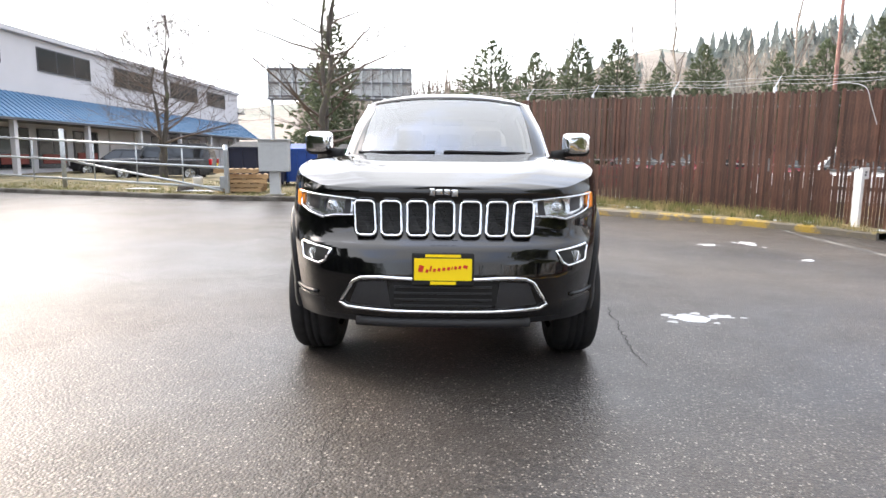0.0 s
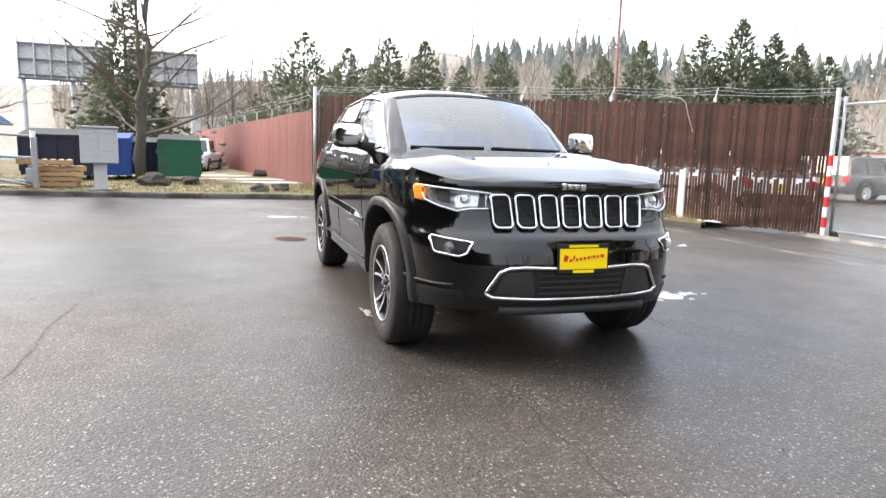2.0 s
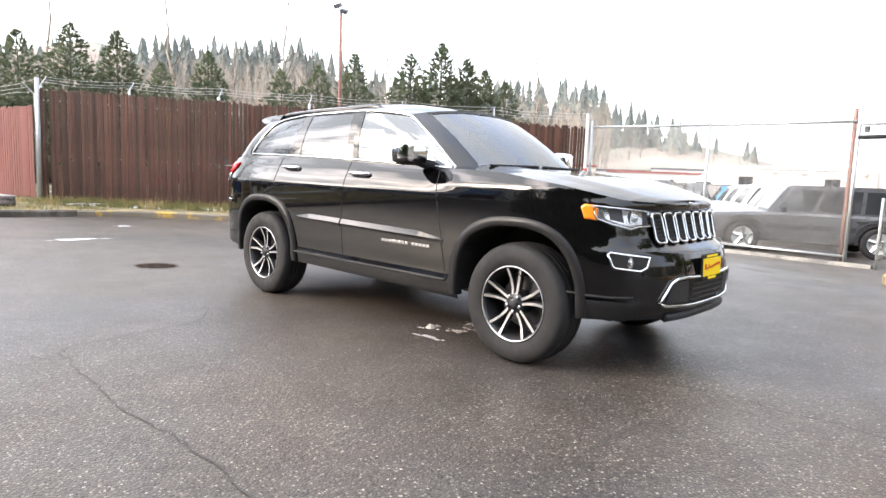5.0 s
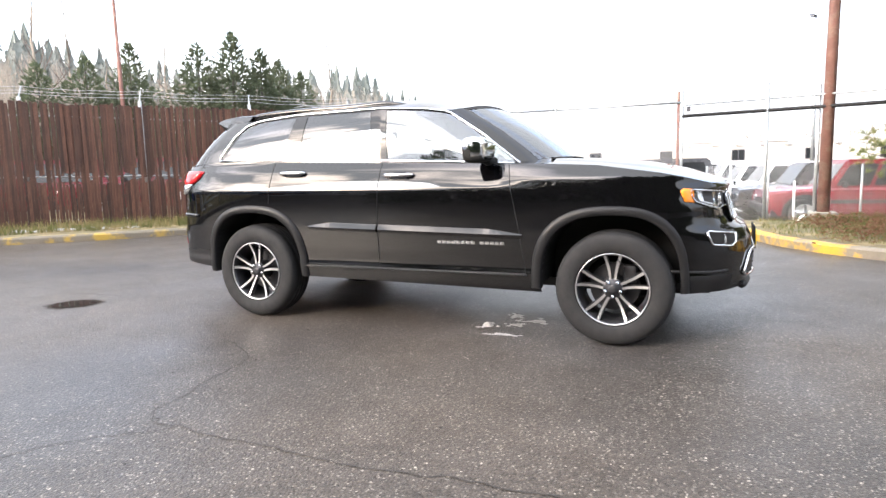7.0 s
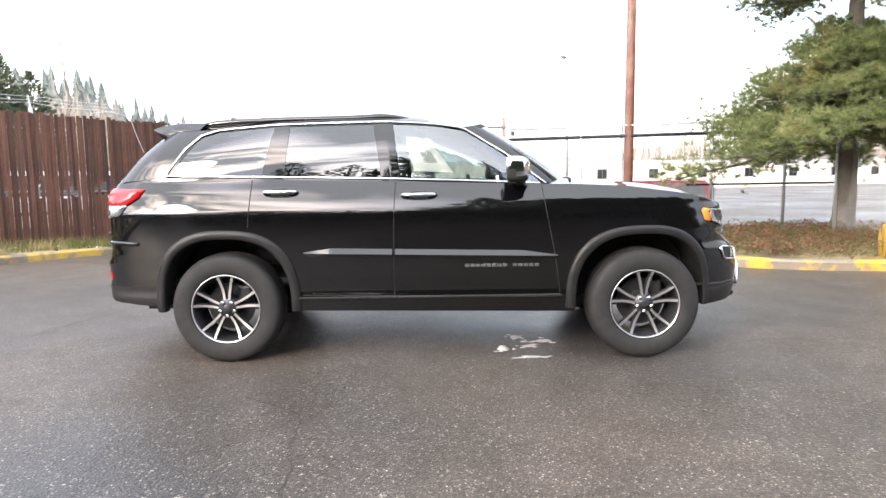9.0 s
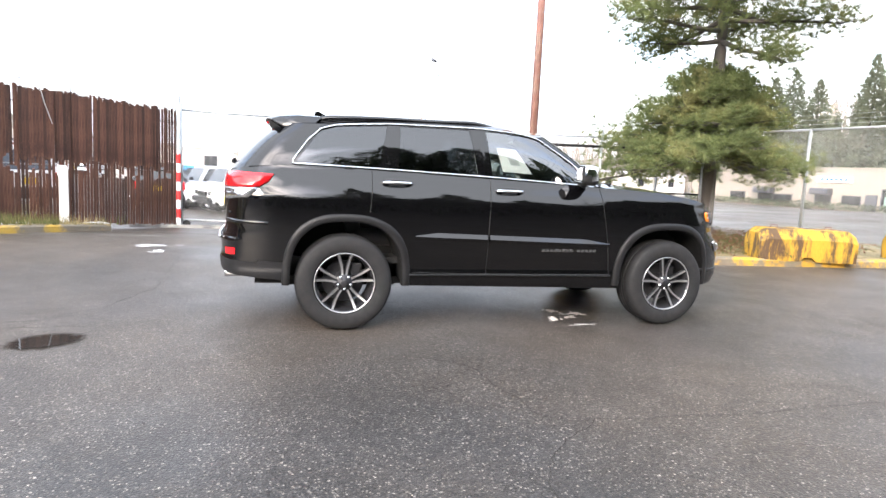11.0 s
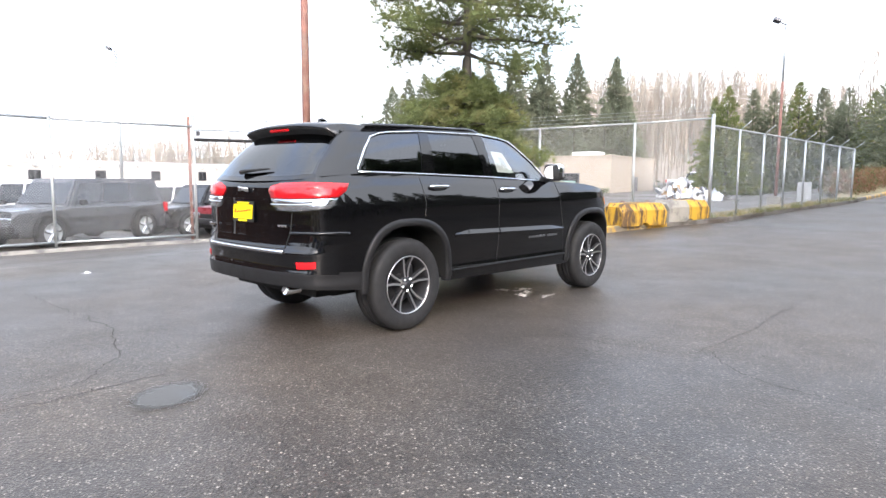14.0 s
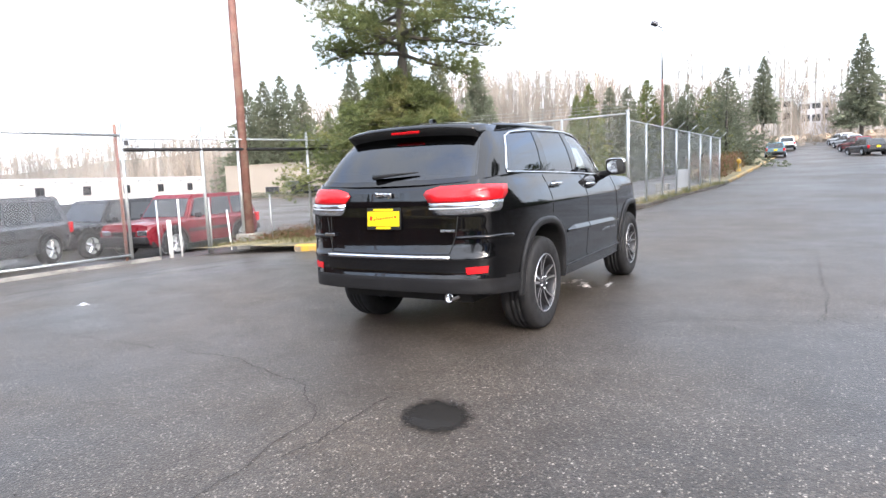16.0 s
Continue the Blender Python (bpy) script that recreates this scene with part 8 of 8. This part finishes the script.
parked_car(0.1, -65.6, 182, "car_teal", "teal car parked beside the road", 4.4, 1.8, 1.55, boxy=False, group="cars along the road")
parked_car(-0.46, -81.5, 182, "car_white", "white car parked beside the road", 4.5, 1.8, 1.6, group="cars along the road")
for k, c in enumerate(("car_grey", "car_red", "car_silver", "car_white")):
    parked_car(-7.2 + 0.3 * k, -62 - 9 * k, 200, c, "car parked on the far side of the road", 4.5, 1.8, 1.5, boxy=False, group="cars along the road")


# ---- loose things ----
def jersey_block(x, y, turn, label, half=False):
    t = thing("concrete_block", label, "barrier", "yellow blocks", at=pose(x, y, ground_z(x, y) + 0.09, 0, 0, turn))
    bm = bmesh.new()
    # a long block with sloping shoulders, chamfered ends and a slot under its middle
    prof = [(-0.31, 0.0), (-0.32, 0.36), (-0.27, 0.44), (-0.22, 0.52), (0.22, 0.53), (0.27, 0.45), (0.32, 0.36), (0.31, 0.0)]
    rows = []
    for k in range(25):
        v = -0.80 + 1.60 * k / 24
        e = smooth01((abs(v) - 0.66) / 0.14)
        lift = 0.07 if abs(v) < 0.12 else 0.0
        row = []
        for px, pz in prof:
            q = Vector((px * (1 - 0.10 * e), v, max(lift, pz * (1 - 0.16 * e))))
            q += Vector((noise.noise(q * 6 + Vector((x, y, 0))), 0, 0.6 * noise.noise(q * 7 + Vector((x, 3, y))))) * (0.018 if pz > 0 else 0)
            row.append(bm.verts.new(q))
        rows.append(row)
    n = len(prof)
    for a, b in zip(rows, rows[1:]):
        for k in range(n):
            f = bm.faces.new((a[k], a[(k + 1) % n], b[(k + 1) % n], b[k]))
            f.material_index = 1 if half and a[k].co[1] > 0.05 else 0
    bm.faces.new(rows[0][::-1])
    bm.faces.new(rows[-1]).material_index = 1 if half else 0
    bmesh.ops.recalc_face_normals(bm, faces=bm.faces)
    part("block", bm, ("yellow_block", "concrete"), t, smooth=False)
    for w in (-0.45, 0.45):
        part("lifting_loop", pipe(bmesh.new(), [(0.02, w - 0.06, 0.50), (0.02, w - 0.05, 0.57), (0.02, w + 0.05, 0.57), (0.02, w + 0.06, 0.50)], 0.009, 5), "rust", t)


jersey_block(2.80, -6.6, -17, "streaked yellow concrete barrier block on the kerb")
jersey_block(2.31, -9.05, -13, "rusty streaked yellow concrete barrier block on the kerb")
jersey_block(1.98, -10.85, -14, "half yellow, half bare concrete barrier block", True)


def cluster_mailbox():
    t = thing("mailbox_unit", "pale grey cluster mailbox on a square pedestal", "mailbox", at=pose(-4.83, 11.85, 0.12, 0, 0, 8))
    part("cabinet", boxed((0, 0, 1.08), (0.80, 0.45, 0.84), None, 0.02), "mailgrey", t)
    part("hood", boxed((0, -0.02, 1.515), (0.86, 0.52, 0.04), None, 0.01), "mailgrey", t)
    for i in range(2):
        for j in range(6):
            d = part("door", boxed((-0.19 + 0.38 * i, -0.232, 0.74 + 0.135 * j), (0.355, 0.012, 0.12), None, 0.003), "mailgrey", t)
            part("lock", lathe(bmesh.new(), [(-0.012, 0.0), (-0.012, 0.012), (0.0, 0.012)], 8, "Y", (-0.06 + 0.38 * i, -0.238, 0.74 + 0.135 * j)), "galv", d)
    part("pedestal", boxed((0, 0, 0.33), (0.28, 0.26, 0.70), None, 0.02), "mailgrey", t)
    part("base", boxed((0, 0, 0.0), (0.5, 0.5, 0.10), None, 0.02), "concrete", t)


cluster_mailbox()


def pallet(x, y, z, turn):
    t = thing("wood_pallet", "weathered wooden pallet in a low stack", "pallet", "pallets", at=pose(x, y, z, 0, 0, turn))
    for k in range(3):
        part("stringer", boxed((0, -0.5 + 0.5 * k, 0.055), (1.2, 0.05, 0.09)), "wood", t)
    for k in range(7):
        part("deck_board", boxed((-0.55 + 1.1 * k / 6, 0, 0.112), (0.10, 1.05, 0.022)), "wood", t)
    for k in range(3):
        part("bottom_board", boxed((-0.5 + 0.5 * k, 0, 0.005), (0.10, 1.05, 0.02)), "wood", t)


for k in range(4):
    pallet(-6.2 + 0.04 * k, 13.3, 0.15 + 0.13 * k, 6 + 4 * k)
t = pallet(-6.3, 13.1, 0.70, 14)


def dumpster(x, y, turn, mat, label, L=1.9, W=1.3, H=1.35, lid="black"):
    t = thing("dumpster", label, "dumpster", at=pose(x, y, 0.16, 0, 0, turn))
    bm = bmesh.new()
    prism(bm, [(-W / 2, 0.12), (W / 2, 0.12), (W / 2 + 0.08, H), (-W / 2, H * 0.86)], L, Matrix.Translation((-L / 2, 0, 0)) @ Matrix.Rotation(radians(90), 4, "Z") @ Matrix.Rotation(radians(90), 4, "X"))
    part("bin", bm, mat, t)
    for k in range(5):
        part("rib", boxed((-L / 2 + L * k / 4, -W / 2 - 0.02, H * 0.5), (0.06, 0.05, H * 0.7)), mat, t)
    part("rim", boxed((0, -W / 2 - 0.01, H * 0.86), (L + 0.06, 0.07, 0.07)), mat, t)
    q = part("lid", boxed((0, 0.02, H * 0.95), (L, W + 0.12, 0.035), Euler((radians(8), 0, 0)).to_matrix(), 0.01), lid, t, "black plastic lid" if lid == "black" else "")
    part("side_pocket", boxed((L / 2 + 0.05, 0, H * 0.62), (0.1, 0.7, 0.14)), mat, t)
    part("side_pocket", boxed((-L / 2 - 0.05, 0, H * 0.62), (0.1, 0.7, 0.14)), mat, t)
    for sx in (-1, 1):
        for sy in (-1, 1):
            part("caster", lathe(bmesh.new(), [(-0.03, 0.0), (-0.03, 0.06), (0.03, 0.06), (0.03, 0.0)], 10, "X", (sx * L * 0.42, sy * W * 0.38, 0.06)), "black", t)


dumpster(-3.45, 17.5, 4, "green_bin", "green steel dumpster beside the mossy tree", 1.25, 1.2, 1.45)
dumpster(-4.9, 18.9, 10, "dark_bin", "dark dumpster behind the mossy tree", 1.5, 1.2, 1.35)
dumpster(-6.9, 17.4, 3, "dark_bin", "dark blue dumpster behind the pallets", 1.9, 1.4, 1.5)
dumpster(-5.6, 17.9, 3, "blue_bin", "bright blue steel dumpster behind the mailbox", 1.3, 1.3, 1.45, "blue_bin")


def swing_gate():
    t = thing("swing_gate", "pale galvanised tubular swing gate standing open", "gate")
    a, b = Vector((-6.3, 12.2, 0.12)), Vector((-15.5, 15.8, 0.12))
    p = part("gate_post", rod(bmesh.new(), (a[0], a[1], 0), (a[0], a[1], 1.5), 0.06, 0.06, 12), "galv", t, "pale steel gate post", smooth=True)
    part("latch_box", boxed((a[0] - 0.1, a[1], 0.45), (0.16, 0.12, 0.35), None, 0.02), "galv", t)
    part("hinge_plate", boxed((a[0] + 0.02, a[1] - 0.02, 0.75), (0.10, 0.14, 1.2), None, 0.01), "galv", t)
    part("gate_post", rod(bmesh.new(), (-12.55, 14.9, 0), (-12.55, 14.9, 2.0), 0.07, 0.07, 12), "galv", t, smooth=True)
    part("gate_post", rod(bmesh.new(), (b[0], b[1], 0), (b[0], b[1], 1.7), 0.06, 0.06, 10), "galv", t, smooth=True)
    for h0, h1 in ((1.38, 1.75), (0.86, 1.12), (0.30, 0.5)):
        part("rail", rod(bmesh.new(), (a[0], a[1], h0), (b[0], b[1], h1), 0.035, 0.035, 8), "galv", t, smooth=True)
    part("brace", rod(bmesh.new(), (a[0] - 0.1, a[1], 0.22), (-12.5, 14.7, 1.05), 0.035, 0.035, 8), "galv", t, smooth=True)
    for s in (0.16, 0.34, 0.52, 0.8):
        q = a.lerp(b, s)
        part("stile", rod(bmesh.new(), (q[0], q[1], 0.35), (q[0], q[1], lerp(1.38, 1.75, s)), 0.022, 0.022, 8), "galv", t, smooth=True)


swing_gate()


def sign_post():
    t = thing("sign_post", "white wooden post with a small notice board", "sign", at=pose(7.15, 5.72, 0.1, 0, 0, 38))
    part("post", boxed((0, 0, 0.46), (0.12, 0.12, 1.0), None, 0.01), "white_paint", t)
    b = part("board", boxed((0.12, -0.03, 0.90), (0.34, 0.03, 0.20), None, 0.006), "white_paint", t)
    part("printed_bar", boxed((0.10, -0.048, 0.92), (0.16, 0.004, 0.03)), "lampgrey", b)
    part("printed_bar", boxed((0.10, -0.048, 0.87), (0.12, 0.004, 0.04)), "lampgrey", b)


sign_post()


def boulder(x, y, r, seed, label):
    bm = bmesh.new()
    bmesh.ops.create_icosphere(bm, subdivisions=3, radius=1.0)
    for v in bm.verts:
        n = noise.noise(v.co * 1.4 + Vector((seed, 0, 0))) * 0.45 + noise.noise(v.co * 4 + Vector((seed, 2, 0))) * 0.12
        v.co = v.co * (1 + n)
        v.co = Vector((v.co[0] * r * 1.2, v.co[1] * r, v.co[2] * r * 0.72))
    tagged(part("boulder", bm, "rock", at=pose(x, y, ground_z(x, y) + 0.12 + r * 0.35, 0, 0, seed * 40)), label, "rock", "boulders on the verge")


for k, (x, y, r) in enumerate(((-1.13, 12.0, 0.20), (-0.55, 12.5, 0.22), (-3.0, 15.0, 0.24), (-3.9, 14.2, 0.34), (-0.7, 21.0, 0.3), (-7.9, 13.2, 0.2))):
    boulder(x, y, r, k + 1.0, "dark mossy boulder on the verge")


def bucket():
    t = thing("bucket", "white plastic bucket beside the gate", "bucket", at=pose(-8.0, 14.4, 0.14))
    part("pail", lathe(bmesh.new(), [(0.0, 0.0), (0.0, 0.13), (0.36, 0.155), (0.38, 0.16), (0.38, 0.145), (0.02, 0.12)], 20, "Z"), "white_paint", t, smooth=True)
    part("handle", pipe(bmesh.new(), [(0.155 * math.cos(a), 0, 0.34 + 0.09 * math.sin(a)) for a in np.linspace(0, math.pi, 12)], 0.004, 5), "galv", t)


bucket()


def hydrant():
    t = thing("fire_hydrant", "yellow fire hydrant beside the road", "hydrant", at=pose(0.65, -33.5, ground_z(0.65, -33.5) + 0.1))
    part("barrel", lathe(bmesh.new(), [(0.0, 0.0), (0.0, 0.16), (0.05, 0.16), (0.06, 0.11), (0.55, 0.11), (0.57, 0.14), (0.62, 0.14), (0.70, 0.09), (0.75, 0.03), (0.76, 0.0)], 18, "Z"), "yellow", t, smooth=True)
    for a in (-1, 1):
        part("nozzle", rod(bmesh.new(), (0, 0, 0.45), (0.18 * a, 0, 0.45), 0.055, 0.055, 12), "yellow", t)
    part("cap", lathe(bmesh.new(), [(0.745, 0.03), (0.79, 0.03), (0.79, 0.0)], 6, "Z"), "galv", t)


hydrant()


def leaf_litter():
    rnd = random.Random(77)
    bm = bmesh.new()
    for k in range(420):
        a, r = rnd.uniform(0, 6.28), rnd.uniform(0.5, 11)
        x, y = r * math.cos(a), r * math.sin(a)
        if abs(x) < 1.0 and abs(y) < 2.4:
            continue
        s = rnd.uniform(0.006, 0.016)
        z = ground_z(x, y) + 0.003
        q = rnd.uniform(0, 6.28)
        vs = [bm.verts.new((x + s * math.cos(q + j * 1.57) * (1 if j % 2 else 0.6), y + s * math.sin(q + j * 1.57) * (1 if j % 2 else 0.6), z + (0.005 if j % 2 else 0.0))) for j in range(4)]
        bm.faces.new(vs)
    tagged(part("leaf_litter", bm, "crack"), "dark bits of leaf and grit on the asphalt", "litter", kind="stuff")


leaf_litter()


def debris_heap():
    """A heap of crumpled white sheeting and broken boxes behind the fence."""
    rnd = random.Random(77)
    x0, y0 = 6.7, -22.8
    t = thing("debris_heap", "heap of crumpled white sheeting and broken brown boxes", "heap", at=pose(x0, y0, ground_z(x0, y0), 0, 0, 22))
    for name, mat, n, lo, hi in (("sheeting", "snow", 46, 0.35, 0.9), ("broken_boxes", "wood", 16, 0.25, 0.6), ("dark_scraps", "lampgrey", 12, 0.2, 0.5)):
        bm = bmesh.new()
        for k in range(n):
            u = rnd.gauss(0, 0.62)
            c = Vector((u, rnd.gauss(0, 0.4), rnd.uniform(0.05, max(0.12, 0.85 - 0.35 * abs(u)))))
            r = bmesh.ops.create_grid(bm, x_segments=4, y_segments=4, size=rnd.uniform(lo, hi) * 0.45)
            m = Euler((rnd.uniform(-0.9, 0.9), rnd.uniform(-0.9, 0.9), rnd.uniform(0, 6))).to_matrix()
            for v in r["verts"]:
                v.co = c + m @ (v.co + Vector((0, 0, 0.5 * noise.noise(v.co * 3 + Vector((k, 0, 0)))))) 
        part(name, bm, mat, t)
    b = thing("white_board", "pale sheet of board leaning behind the chain-link fence", "board", at=pose(1.55, -20.6, ground_z(1.55, -20.6), -6, 0, 12))
    part("sheet", boxed((0, 0, 0.40), (0.45, 0.03, 0.78), None, 0.01), "mailgrey", b)


debris_heap()


def brown_hedge():
    """Brown winter brush under the road firs."""
    rnd = random.Random(78)
    bm = bmesh.new()
    for k in range(5200):
        y = rnd.uniform(-47, -24.5)
        c = Vector((1.15 + 0.02 * (y + 24) * -1 + rnd.uniform(-0.55, 0.9), y, 0))
        top = 1.0 + 0.5 * noise.noise(Vector((0, y * 0.6, 2)))
        c[2] = ground_z(c[0], c[1]) + rnd.uniform(0, top)
        q = Vector((rnd.uniform(-1, 1), rnd.uniform(-1, 1), rnd.uniform(-0.2, 1.4))).normalized() * rnd.uniform(0.15, 0.35)
        r = q.cross(Vector((0.4, 0.3, 1))).normalized() * 0.03
        bm.faces.new((bm.verts.new(c - r), bm.verts.new(c + r), bm.verts.new(c + q)))
    tagged(part("brown_brush", bm, "bramble"), "brown leafless brush under the road firs", "brush", kind="stuff")


brown_hedge()
